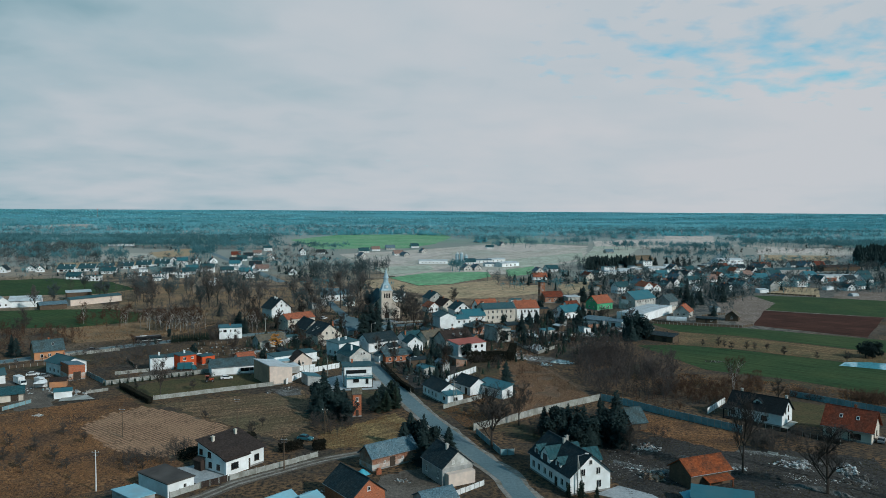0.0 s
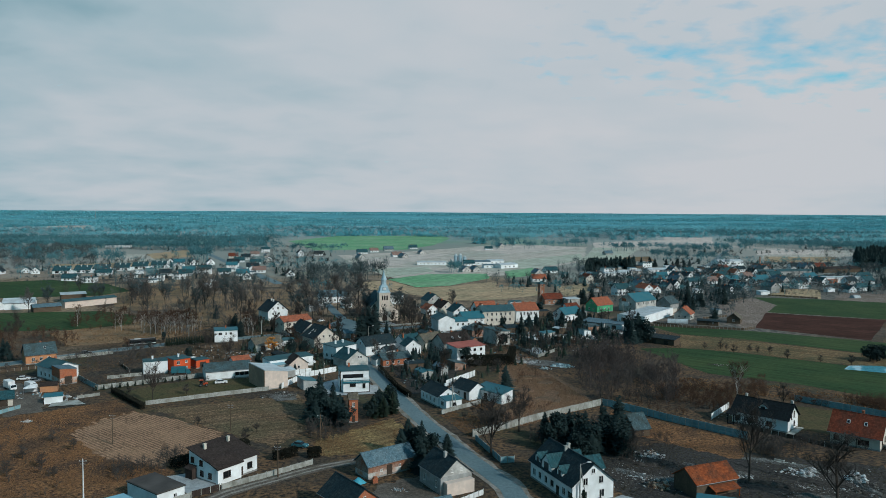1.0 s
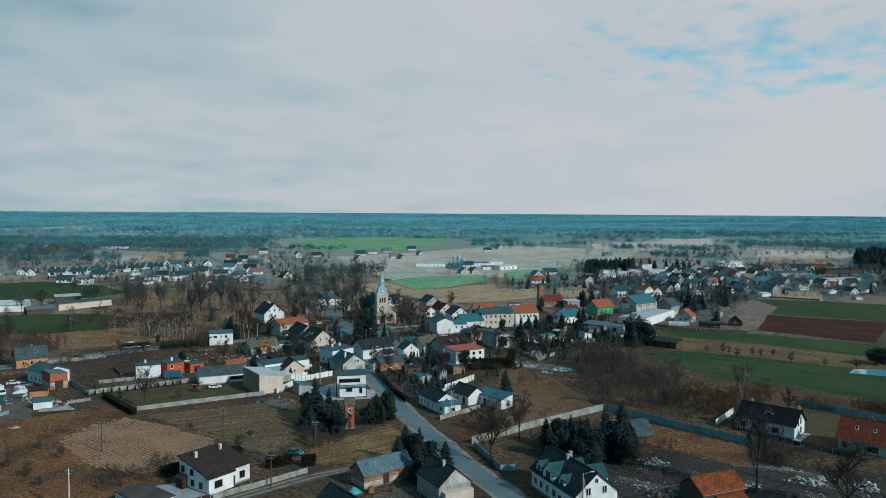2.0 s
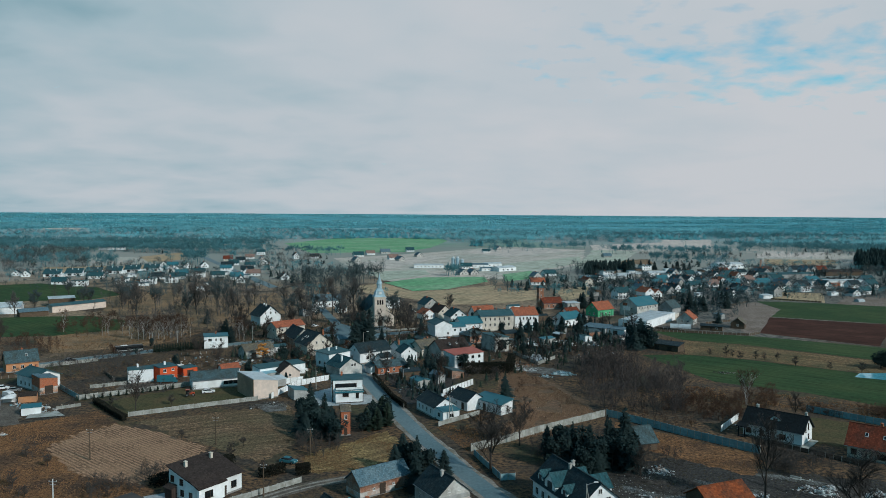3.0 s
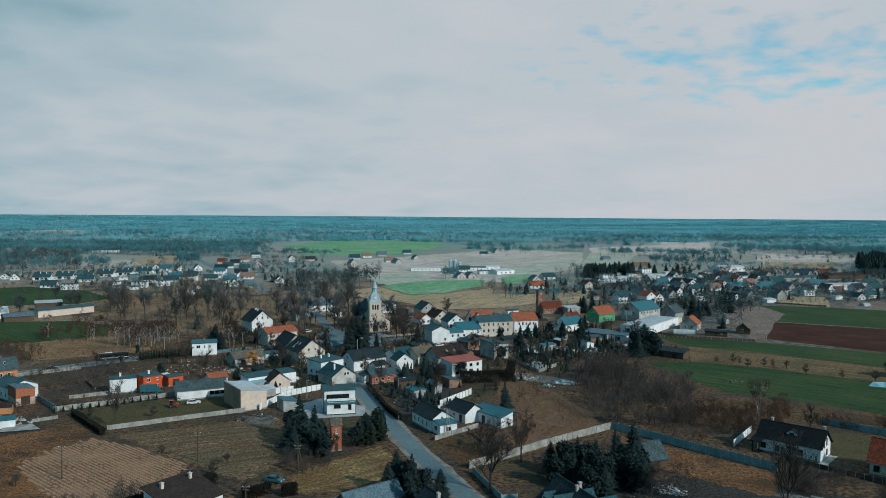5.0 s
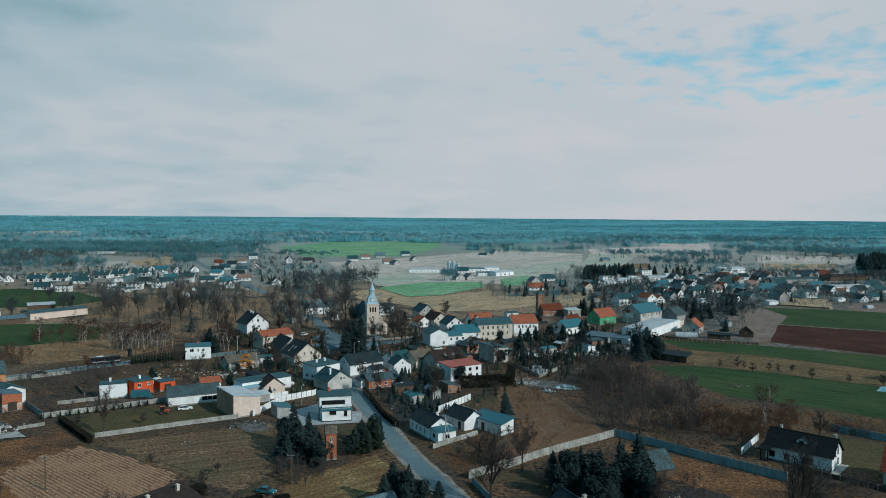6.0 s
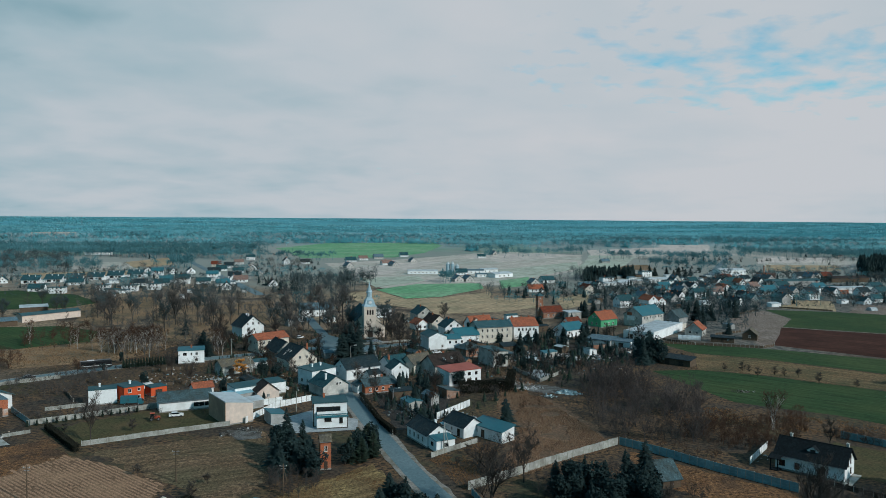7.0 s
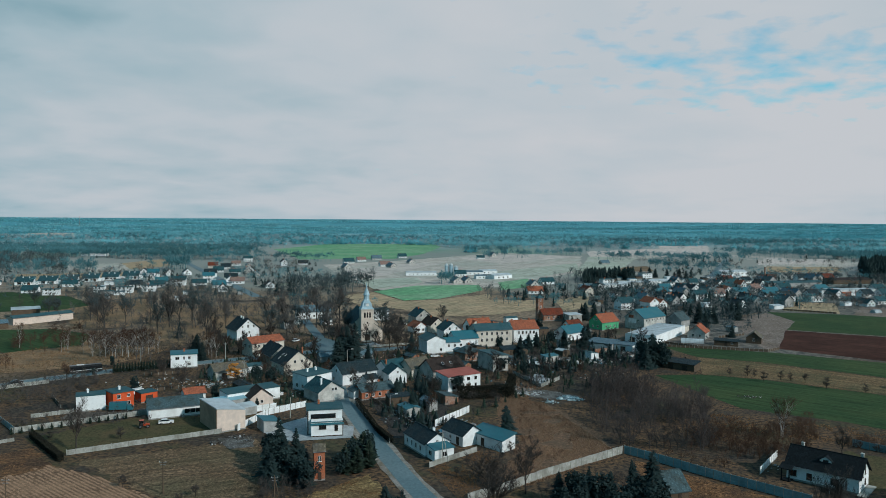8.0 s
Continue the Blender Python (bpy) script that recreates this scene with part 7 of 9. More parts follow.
far_hall(170, 716, 16, 30, 8, 2.8, "white", "s_light", "long pale greenhouse range among gardens", "greenhouse_range")
far_hall(188, 740, 16, 26, 8, 2.8, "pale", "s_light", "long low pale greenhouse range", "greenhouse_range")
far_hall(218, 748, 18, 27, 10, 4.0, "white", "s_light", "long low white workshop with a pale roof", "workshop", rowin(5, 1.2))
far_hall(335, 865, 18, 34, 14, 5.0, "white", "s_light", "white flat-topped hall behind the houses", "hall", rowin(5, 2.2, 2.4, 1.2))
far_hall(343, 740, 14, 62, 12, 3.8, "grey", "s_felt", "long teal-roofed sheds behind the houses", "shed", rowin(9, 1.2, 1.6, 1.2, -0.9, 0.9))
far_hall(416, 775, 12, 44, 14, 4.2, "wood", "r_brown", "long barn with a dark brown roof", "barn")
h = house(353, 660, 12, 42, 12, 5.0, 5.0, "white", "s_light", "long white hall with rusty red doors", "flat", front=((-0.8, 1.0, 2.0, 2.0), (0.8, 1.0, 2.0, 2.0)), chimneys=(), over=0.4, plinth=False, split=False, category="hall", name="hall")
for x in (-10.0, 6.0):
    part("door", Mesh().box(x, -6.05, 0.2, 12.0, 0.2, 3.4), M["brick"], h, "wide rusty red sliding doors")
for x, y in ((379, 775), (387, 779), (391, 800)):
    far_house(x, y, "slate", 112, 11.0, 9.0, True)
for x, y in ((420, 640), (436, 660), (404, 655), (445, 690), (470, 705), (400, 700)):
    far_house(x, y, far_rng.choice(("teal", "slate", "dark")), 15, 14.0, 9.0)

SMALL = (("white", "s_light", "small pale garage in a far garden"), ("grey", "s_felt", "small teal-roofed shed in a far garden"), ("white", "s_slate", "small white shed in a far garden"), ("wood", "r_dark", "dark wooden shed in a far garden"))
placed = 0
while placed < 60:
    east = far_rng.random() < 0.72
    y = far_rng.uniform(545, 830)
    x = far_rng.uniform(0.20, 0.53) * y if east else far_rng.uniform(-0.48, -0.22) * y
    if all(math.hypot(x - bx, y - by) > r + 4.5 for bx, by, r in BUILT) and not any(within(np.array([x]), np.array([y]), p)[0] for p, mat in OPEN):
        wl_, rf_, lb_ = far_rng.choice(SMALL)
        house(x, y, far_rng.choice((18, 22, 110)), far_rng.uniform(5, 10), far_rng.uniform(3.5, 5), 2.3, 2.9, wl_, rf_, lb_, "mono", chimneys=(), over=0.2, plinth=False, split=False, category="shed", name="shed", group="far garden sheds")
        placed += 1

# planted once the houses stand
grove("dark leafless garden shrubs", [(-208, 292), (-142, 346), (-111, 421), (-47, 423), (-28, 297), (-47, 276), (-93, 249), (-121, 248)], 420, 1.2, 3.2, 3, "twig", 100)
grove("dark leafless garden shrubs", [(-30, 424), (39, 427), (111, 439), (80, 312), (32, 299), (3, 243), (-18, 277)], 520, 1.2, 3.2, 3, "twig", 101)
grove("low dark evergreen garden shrubs", [(-108, 421), (-47, 423), (-28, 297), (-47, 276), (-83, 296)], 200, 1.4, 3.8, 2, "thuja", 102)
grove("low dark evergreen garden shrubs", [(-30, 424), (39, 427), (107, 439), (77, 312), (32, 299), (3, 251), (-18, 277)], 320, 1.5, 4.2, 2, "thuja", 103)
grove("leafless shrubs in eastern gardens", [(135, 686), (293, 697), (164, 410), (125, 409), (99, 481)], 320, 1.5, 4, 3, "twigfar", 104)
grove("leafless shrubs at the village edge", [(327, 777), (476, 788), (337, 558), (237, 553)], 220, 1.5, 4, 3, "twigfar", 105)
grove("leafless brown copse of small trees", [(54, 300), (70, 324), (81, 300), (89, 280), (78, 241), (63, 239), (49, 244), (49, 269)], 165, 6, 11.5, 4, "twigcopse", 106)
grove("bare shrubs between the garden walls", [(-126, 268), (-112, 274), (-100, 272), (-90, 272), (-103, 262), (-117, 256)], 40, 1.0, 3.0, 1, "twig", 313)
grove("leafless reddish brushwood behind a fence", [(74, 256), (116, 264), (106, 242), (92, 231), (73, 225), (62, 236)], 210, 2.5, 5.5, 4, "twigred", 107)
grove("leafless brushwood along the field edge", [(118, 254), (148, 243), (141, 231), (127, 235), (115, 244)], 130, 2, 4, 1, "twigred", 108)
grove("reddish bare brushwood beside the through road", [(-227, 376), (-182, 360), (-151, 324), (-166, 314), (-183, 302)], 70, 3, 7, 4, "twigred", 109)
grove("bare bushes between the gardens and the road", [(-157, 311), (-133, 329), (-119, 318), (-119, 295), (-139, 283)], 110, 2, 5, 1, "twig", 110)
grove("dark brushwood behind the conifers", [(-39, 213), (-31, 222), (-23, 213), (-28, 197), (-35, 197)], 70, 1.5, 4, 1, "twig", 111)
grove("dark bushes in the rubble yard", [(49, 203), (65, 201), (57, 174), (46, 160), (41, 163)], 70, 1.5, 3.5, 1, "twig", 112)
grove("dark bushes behind the rail fence", [(84, 202), (102, 199), (102, 188), (88, 182), (81, 189)], 130, 1.5, 4, 1, "twig", 113)
grove("bare bushes at the field corner", [(-80, 182), (-67, 191), (-63, 185), (-65, 172), (-74, 168)], 70, 1.5, 3.5, 1, "twig", 114)
grove("low brown brushwood among the reeds", [(33, 299), (48, 283), (45, 252), (27, 220), (21, 229), (25, 260)], 130, 0.8, 2.2, 1, "twigred", 115)
grove("dark bushes along the street", [(10, 229), (30, 244), (31, 224), (16, 211), (10, 214)], 60, 1.5, 3.5, 1, "twig", 116)
grove("sparse bare bushes on the open plot", [(-126, 208), (-105, 211), (-71, 161), (-76, 155), (-94, 155)], 45, 1.2, 2.8, 1, "twig", 117)
grove("dark undergrowth beneath the firs", [(23, 200), (30, 214), (46, 217), (46, 191), (41, 191), (32, 196)], 95, 1.5, 4, 1, "twig", 118)
grove("bare trees behind the through road", [(-267, 585), (-125, 617), (-81, 472), (-102, 421), (-118, 380), (-170, 414), (-204, 453)], 70, 5, 11, 0, "twigmid", 119)
grove("dense thicket of slender bare trees beside the road", [(-177, 447), (-168, 483), (-121, 457), (-99, 381), (-117, 359), (-143, 365)], 80, 5, 9, 1, "twigmid", 120)
grove("dark bare trees in a belt before the far village", [(-273, 608), (-227, 651), (-127, 680), (-109, 595), (-191, 549), (-241, 546)], 120, 8, 14, 0, "twigfar", 121)
grove("tall dark bare trees beside the meadow", [(-224, 528), (-214, 547), (-176, 454), (-187, 446)], 14, 10, 15, 1, "twig", 122)
grove("tall dark bare trees behind the crossroads", [(-187, 561), (-149, 579), (-95, 554), (-77, 459), (-114, 444), (-148, 448)], 26, 9, 15, 1, "twigmid", 123)
grove("brown bushes along the stream", [(-213, 417), (-193, 454), (-157, 398), (-180, 369)], 90, 2.5, 6, 1, "twigred", 124)
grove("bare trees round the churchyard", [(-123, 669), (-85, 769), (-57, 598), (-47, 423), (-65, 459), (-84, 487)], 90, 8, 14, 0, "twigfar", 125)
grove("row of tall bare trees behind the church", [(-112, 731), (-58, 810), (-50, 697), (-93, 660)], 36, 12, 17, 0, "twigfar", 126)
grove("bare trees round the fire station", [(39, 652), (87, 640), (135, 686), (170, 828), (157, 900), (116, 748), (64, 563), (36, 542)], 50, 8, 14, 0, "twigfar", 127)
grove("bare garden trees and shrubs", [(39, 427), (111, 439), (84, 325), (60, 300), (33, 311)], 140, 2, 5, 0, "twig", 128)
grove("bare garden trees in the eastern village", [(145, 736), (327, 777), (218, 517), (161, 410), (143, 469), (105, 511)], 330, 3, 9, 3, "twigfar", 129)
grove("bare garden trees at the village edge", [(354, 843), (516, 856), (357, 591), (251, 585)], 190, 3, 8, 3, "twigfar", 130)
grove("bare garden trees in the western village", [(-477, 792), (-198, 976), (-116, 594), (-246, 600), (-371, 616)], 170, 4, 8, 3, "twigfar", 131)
grove("dense dark wood beyond the terrace", [(-673, 1092), (-518, 1109), (-382, 817), (-479, 776)], 170, 10, 15, 3, "twigfar", 132)
grove("bare garden trees and bushes in the village core", [(-111, 421), (-47, 423), (-28, 297), (-47, 276), (-76, 296), (-97, 347)], 80, 2.5, 6.5, 0, "twig", 133)
grove("garden bushes beside the street", [(-25, 350), (2, 351), (3, 251), (-12, 251), (-24, 297)], 90, 1.5, 5, 0, "twig", 134)
grove("bare trees and bushes between cottages", [(-121, 294), (-60, 320), (-52, 276), (-96, 257)], 45, 1.5, 4.5, 0, "twig", 135)
grove("dark pine block at the field edge", [(589, 1053), (702, 1119), (496, 790), (449, 801)], 260, 14, 18, 2, "needle", 136)
grove("row of dark conifers behind the houses", [(147, 752), (206, 796), (226, 862), (160, 826)], 150, 8, 13, 2, "needle", 137)
grove("dark conifers in the gardens", [(194, 636), (254, 640), (193, 485), (151, 469)], 20, 5, 8, 2, "needle", 138)
grove("dark evergreen garden shrubs", [(-25, 350), (2, 351), (6, 259), (-4, 243), (-20, 287)], 60, 2, 5, 2, "needle", 139)
grove("dark evergreen garden shrubs", [(39, 427), (111, 439), (87, 339), (34, 323)], 80, 2.5, 6, 2, "needle", 140)
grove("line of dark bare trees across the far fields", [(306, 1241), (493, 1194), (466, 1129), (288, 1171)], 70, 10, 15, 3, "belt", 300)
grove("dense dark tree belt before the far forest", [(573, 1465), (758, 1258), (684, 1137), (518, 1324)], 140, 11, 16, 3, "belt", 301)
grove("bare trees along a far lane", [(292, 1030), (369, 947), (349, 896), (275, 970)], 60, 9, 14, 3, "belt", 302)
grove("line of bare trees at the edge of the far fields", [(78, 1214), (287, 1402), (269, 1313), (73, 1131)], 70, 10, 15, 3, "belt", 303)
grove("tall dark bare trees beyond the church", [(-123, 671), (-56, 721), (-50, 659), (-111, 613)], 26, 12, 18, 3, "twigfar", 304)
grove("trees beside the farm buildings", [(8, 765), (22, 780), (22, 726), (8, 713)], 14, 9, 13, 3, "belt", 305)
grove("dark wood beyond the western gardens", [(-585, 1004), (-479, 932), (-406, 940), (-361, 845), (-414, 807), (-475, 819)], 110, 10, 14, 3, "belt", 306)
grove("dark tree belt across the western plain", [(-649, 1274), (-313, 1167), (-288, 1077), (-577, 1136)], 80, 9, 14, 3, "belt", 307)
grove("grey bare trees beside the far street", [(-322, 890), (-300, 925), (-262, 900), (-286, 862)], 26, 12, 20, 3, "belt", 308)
grove("dark shrubs between the eastern houses", [(142, 699), (318, 760), (421, 705), (360, 604), (218, 525), (162, 466), (111, 520)], 240, 1.5, 4.0, 3, "twigfar", 309)
grove("dark shrubs between the western houses", [(-378, 654), (-141, 741), (-112, 613), (-223, 573), (-345, 599)], 120, 1.2, 3.0, 3, "twigfar", 310)
grove("bare garden trees round the eastern houses", [(142, 699), (318, 760), (384, 703), (218, 525), (162, 466), (111, 520)], 90, 5, 9, 3, "twigfar", 311)
grove("leafless trees of the far eastern gardens", [(266, 829), (519, 865), (440, 736), (237, 741)], 80, 6, 11, 3, "twigfar", 312)


# ---- far woods ----


def keep_out(x, y):
    """True where open fields lie."""
    out = np.zeros(len(x), bool)
    for cx, cy, rx, ry in ((-130, 1430, 190, 340), (70, 1000, 215, 330), (330, 1330, 200, 160), (560, 1190, 100, 70), (-430, 935, 90, 80), (-1200, 2400, 150, 420), (0, 640, 75, 90), (-290, 560, 110, 70), (470, 980, 80, 55), (250, 1000, 60, 50), (560, 1600, 90, 190), (-560, 1090, 130, 45), (-330, 990, 70, 60)):
        out |= ((x - cx) / rx) ** 2 + ((y - cy) / ry) ** 2 < 1
    return out


def far_crown_template(seed, sides, rings):
    """The rough mass of a crown seen from far off: a ragged tapered hull of (height, radius) rings."""
    rng = random.Random(seed)
    v, t = [], []
    for z, r in rings:
        for k in range(sides):
            a = 2 * math.pi * (k + rng.uniform(-0.35, 0.35)) / sides
            q = r * rng.uniform(0.55, 1.35)
            v.append((q * math.cos(a), q * math.sin(a), z + rng.uniform(-0.10, 0.10)))
    v.append((rng.uniform(-0.1, 0.1), rng.uniform(-0.1, 0.1), 1.0))
    for g in range(len(rings) - 1):
        for k in range(sides):
            a, b = g * sides + k, g * sides + (k + 1) % sides
            t += [(a, b, b + sides), (a, b + sides, a + sides)]
    g = (len(rings) - 1) * sides
    t += [(g + k, g + (k + 1) % sides, len(v) - 1) for k in range(sides)]
    return np.array(v, float), np.array(t)


def woods(label, n, near, far, conifer, mat, lo, hi, patch, cut, seed, density=1.0, lean=0.0):
    """Trees between two distances, thinned to patches and belts by a noise; lean shifts them to one side of the plain."""
    rng = np.random.default_rng(seed)
    k = int(n * 5)
    u = rng.uniform(0, 1, k)
    y = near * (far / near) ** (u ** density)
    x = (rng.uniform(-0.72, 0.72, k) + lean) * y + rng.uniform(-60, 60, k)
    ok = ~keep_out(x, y) & (np.hypot(x, y) < 4500)
    x, y = x[ok], y[ok]
    val = np.array([noise.noise((a * patch * 0.35, b * patch * 1.7, seed * 3.1)) + 0.5 * noise.noise((a * patch * 1.5, b * patch * 5, seed * 1.3)) for a, b in zip(x, y)])
    ok = val > cut
    for p in FARSTREET:
        ok &= ~((np.abs(x - p[0]) < 16) & (y - p[1] < 12) & (y - p[1] > -60))
    x, y = x[ok][:n], y[ok][:n]
    h = rng.uniform(lo, hi, len(x))
    z = np.array([rise(math.hypot(a, b)) - 0.8 if math.hypot(a, b) > 2880 else 0.0 for a, b in zip(x, y)])
    spots = np.stack([x, y, z, h * (rng.uniform(0.9, 1.7, len(x)) if near >= 2000 else rng.uniform(0.7, 1.1, len(x))), h], 1)
    far_off = near >= 2000
    tpl = far_crown_template(seed, 4, ((0.15, 0.34), (0.60, 0.40))) if far_off else pine_template(seed, 3) if conifer else crown_template(seed, 60, 0.16, 0.022) if far < 1300 else crown_template(seed, 40, 0.20, 0.034)
    me = scatter("woods", tpl, spots, mat, rng)
    return single("woods", me, None, label, "woodland", kind="stuff")


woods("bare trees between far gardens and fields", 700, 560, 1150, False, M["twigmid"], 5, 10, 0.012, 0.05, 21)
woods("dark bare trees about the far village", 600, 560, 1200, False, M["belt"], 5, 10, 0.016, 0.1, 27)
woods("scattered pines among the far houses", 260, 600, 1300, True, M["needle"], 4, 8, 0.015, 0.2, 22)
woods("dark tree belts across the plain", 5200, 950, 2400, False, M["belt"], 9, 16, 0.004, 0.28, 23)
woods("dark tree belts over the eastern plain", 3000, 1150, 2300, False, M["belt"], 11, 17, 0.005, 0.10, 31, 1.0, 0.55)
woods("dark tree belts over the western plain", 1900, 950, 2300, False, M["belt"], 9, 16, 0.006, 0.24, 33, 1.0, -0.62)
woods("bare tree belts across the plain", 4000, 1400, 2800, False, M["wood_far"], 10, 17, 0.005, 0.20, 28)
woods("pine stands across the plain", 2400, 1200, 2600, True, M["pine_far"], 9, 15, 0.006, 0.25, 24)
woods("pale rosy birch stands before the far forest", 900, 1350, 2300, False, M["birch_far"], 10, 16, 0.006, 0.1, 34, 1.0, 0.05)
# low wide crowns in hazed colours smooth the farthest forest
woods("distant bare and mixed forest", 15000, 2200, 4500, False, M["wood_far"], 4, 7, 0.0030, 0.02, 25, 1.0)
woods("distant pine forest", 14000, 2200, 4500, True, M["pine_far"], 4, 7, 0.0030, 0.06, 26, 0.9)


# ---- fences, walls, hedges ----
def fence(label, points, mat="concrete", height=1.8, step=2.1, thick=0.07, posts="concrete", cap=False, name="fence"):
    f = thing(name, label, "fence", points[0][0], points[0][1])
    pm = Mesh().box(0, 0, 0, 0.16, 0.16, height + 0.12).data("post", M[posts])
    ox, oy = points[0]
    for (x0, y0), (x1, y1) in zip(points, points[1:]):
        n = max(1, round(math.hypot(x1 - x0, y1 - y0) / step))
        a = math.degrees(math.atan2(y1 - y0, x1 - x0))
        w = math.hypot(x1 - x0, y1 - y0) / n
        m = Mesh()
        for k in range(3):
            m.box(0, 0, 0.04 + k * height / 3, w - 0.18, thick, height / 3 - 0.03)
        if cap:
            m.box(0, 0, height + 0.02, w, thick + 0.12, 0.07)
        me = m.data("panel", M[mat])
        for k in range(n + 1):
            t = k / n
            ob = part("post", pm, None, f)
            ob.matrix_basis = pose(x0 + (x1 - x0) * t - ox, y0 + (y1 - y0) * t - oy, 0, 0, 0, a)
            if k < n:
                t = (k + 0.5) / n
                ob = part("panel", me, None, f)
                ob.matrix_basis = pose(x0 + (x1 - x0) * t - ox, y0 + (y1 - y0) * t - oy, plant_rng.uniform(-0.06, 0.02), 0, 0, a)
    return f


fence("weathered pale concrete panel fence", [(9, 204), (20, 212.5), (29, 220.5), (51.5, 238)], "concrete", 2.0, cap=True)
fence("bluish concrete panel fence round the plot", [(52, 238), (59, 231), (70, 217.5), (84, 203)], "concblue", 2.2)
fence("bluish concrete panel fence behind the house", [(117, 245), (130, 231), (142, 219)], "concblue", 2.0)
fence("white boundary wall of the black-roofed house", [(81, 222), (92, 236)], "white", 1.9)
fence("low dark rail fence on posts", [(90, 211), (101, 199), (106, 193)], "framedark", 1.2, posts="concrete")
fence("pale concrete fence along the lane", [(-58, 154.5), (-53.5, 160)], "concrete", 1.3)
fence("brown sliding gate at the lane", [(-53.3, 160.3), (-48.6, 164.6)], "r_brown", 1.4)
fence("pale concrete fence along the lane", [(-48.2, 165), (-38.5, 174), (-31, 181.5)], "concrete", 1.3)
fence("long concrete fence between gardens", [(-118, 254), (-93, 271), (-84, 277)], "concrete", 1.6)
fence("pale concrete fence below the lawn", [(-93, 235), (-73, 247), (-59, 255)], "concrete", 1.4)
fence("teal fence beside the brick garage", [(-131, 269), (-117, 254)], "concblue", 1.8)
fence("low pale garden wall behind young evergreens", [(-121, 270), (-111, 276)], "concrete", 1.3)
fence("low garden wall in front of the cottage", [(0.5, 226.5), (13, 239)], "concrete", 1.4)
fence("white wall behind the cottage", [(2, 262), (13, 279)], "white", 2.2)
fence("dark hedge fence along the street", [(-24, 287), (-17.5, 266), (-10.5, 246)], "framedark", 1.5)
fence("tall white rendered yard wall", [(-55, 257), (-50, 275), (-40, 285)], "white", 2.0)
fence("tall white rendered yard wall", [(-66, 272), (-55, 278), (-49, 282)], "white", 2.0)
fence("low pale concrete churchyard wall", [(-42, 392), (-27, 396), (-8, 406), (-6, 418)], "concrete", 1.0)
fence("fence along the through road", [(-165, 296), (-140, 317)], "concrete", 1.4)
fence("low concrete wall round a yard", [(33.4, 338), (41.2, 314), (50.3, 327.5)], "concrete", 1.4)
field("pale concrete floor of the walled yard", "paving", [(36.5, 333), (41.5, 316.5), (48, 327), (44, 338)], 0.06, "yard")
fence("garden fence at the field edge", [(108, 404), (160, 390), (168, 396)], "wood", 1.2)
fence("bluish concrete fence by the field", [(140, 218), (152, 205)], "concblue", 2.0)


def hedge(label, points, height, width, n, mat="hedge"):
    def inside(rng):
        k = rng.randrange(len(points) - 1)
        (x0, y0), (x1, y1) = points[k], points[k + 1]
        t = rng.random()
        d = math.hypot(x1 - x0, y1 - y0)
        o = rng.uniform(-1, 1) * width / 2
        return x0 + (x1 - x0) * t - (y1 - y0) / d * o, y0 + (y1 - y0) * t + (x1 - x0) / d * o, height * (1 - rng.random() ** 2) + rng.uniform(-0.2, 0.15)
    v, t = leaf_cloud(len(points) + n, n * 2, inside, 0.17)
    return single("hedge", soup("hedge", v, t, M[mat]), None, label, "hedge")


hedge("clipped dark hedge at the garden edge", [(-110, 250), (-92, 230)], 1.8, 1.6, 2600)
hedge("tall clipped evergreen hedge", [(10, 296), (28, 299), (31, 318)], 4.2, 3.0, 7000)
hedge("dark bushes behind the field", [(-64, 178), (-57, 188), (-50, 194)], 2.2, 3.0, 2600)
hedge("dark hedge along the street", [(-24, 290), (-15, 258), (-10, 246)], 1.7, 1.2, 2600)
hedge("dark evergreen bushes in a garden", [(-41, 184), (-36, 188)], 2.2, 2.0, 900)
hedge("row of clipped bushes by the drive", [(-33, 186), (-30, 187.5)], 2.4, 2.0, 700)
for k in range(22):
    t = k / 21
    cypress(-124 + 20 * t, 336 + 11.5 * t, 3.6, 1.1)
for k in range(13):
    t = k / 12
    cypress(-117 + 25 * t, 252.5 + 17 * t, 1.9, 1.3)
# reed and weed stalks
reed_rng = np.random.default_rng(8)
n = 70000
rx, ry = reed_rng.uniform(18, 52, n), reed_rng.uniform(214, 304, n)
inside = (ry > 216 + (rx - 26) * 0.9) & (rx - 20 > (ry - 245) * 0.06) & (rx < 50 - (ry - 240) * 0.22)
rx, ry = rx[inside], ry[inside]
den = np.array([noise.noise((a * 0.12, b * 0.12, 4.0)) for a, b in zip(rx, ry)])
rx, ry = rx[den > -0.28], ry[den > -0.28]
stalk = (np.array([(-0.16, 0, 0), (0.16, 0.02, 0), (0.25, 0.1, 1.0), (0.0, 0.15, 0.0), (0.02, -0.15, 0.0), (-0.3, -0.1, 0.85)]), np.array([(0, 1, 2), (3, 4, 5)]))
rh = reed_rng.uniform(0.12, 0.45, len(rx))
single("reeds", scatter("reeds", stalk, np.stack([rx, ry, np.zeros(len(rx)), rh * 1.6, rh], 1), M["reed"], reed_rng), None, "dense dry brown reeds and weeds", "reeds", kind="stuff")

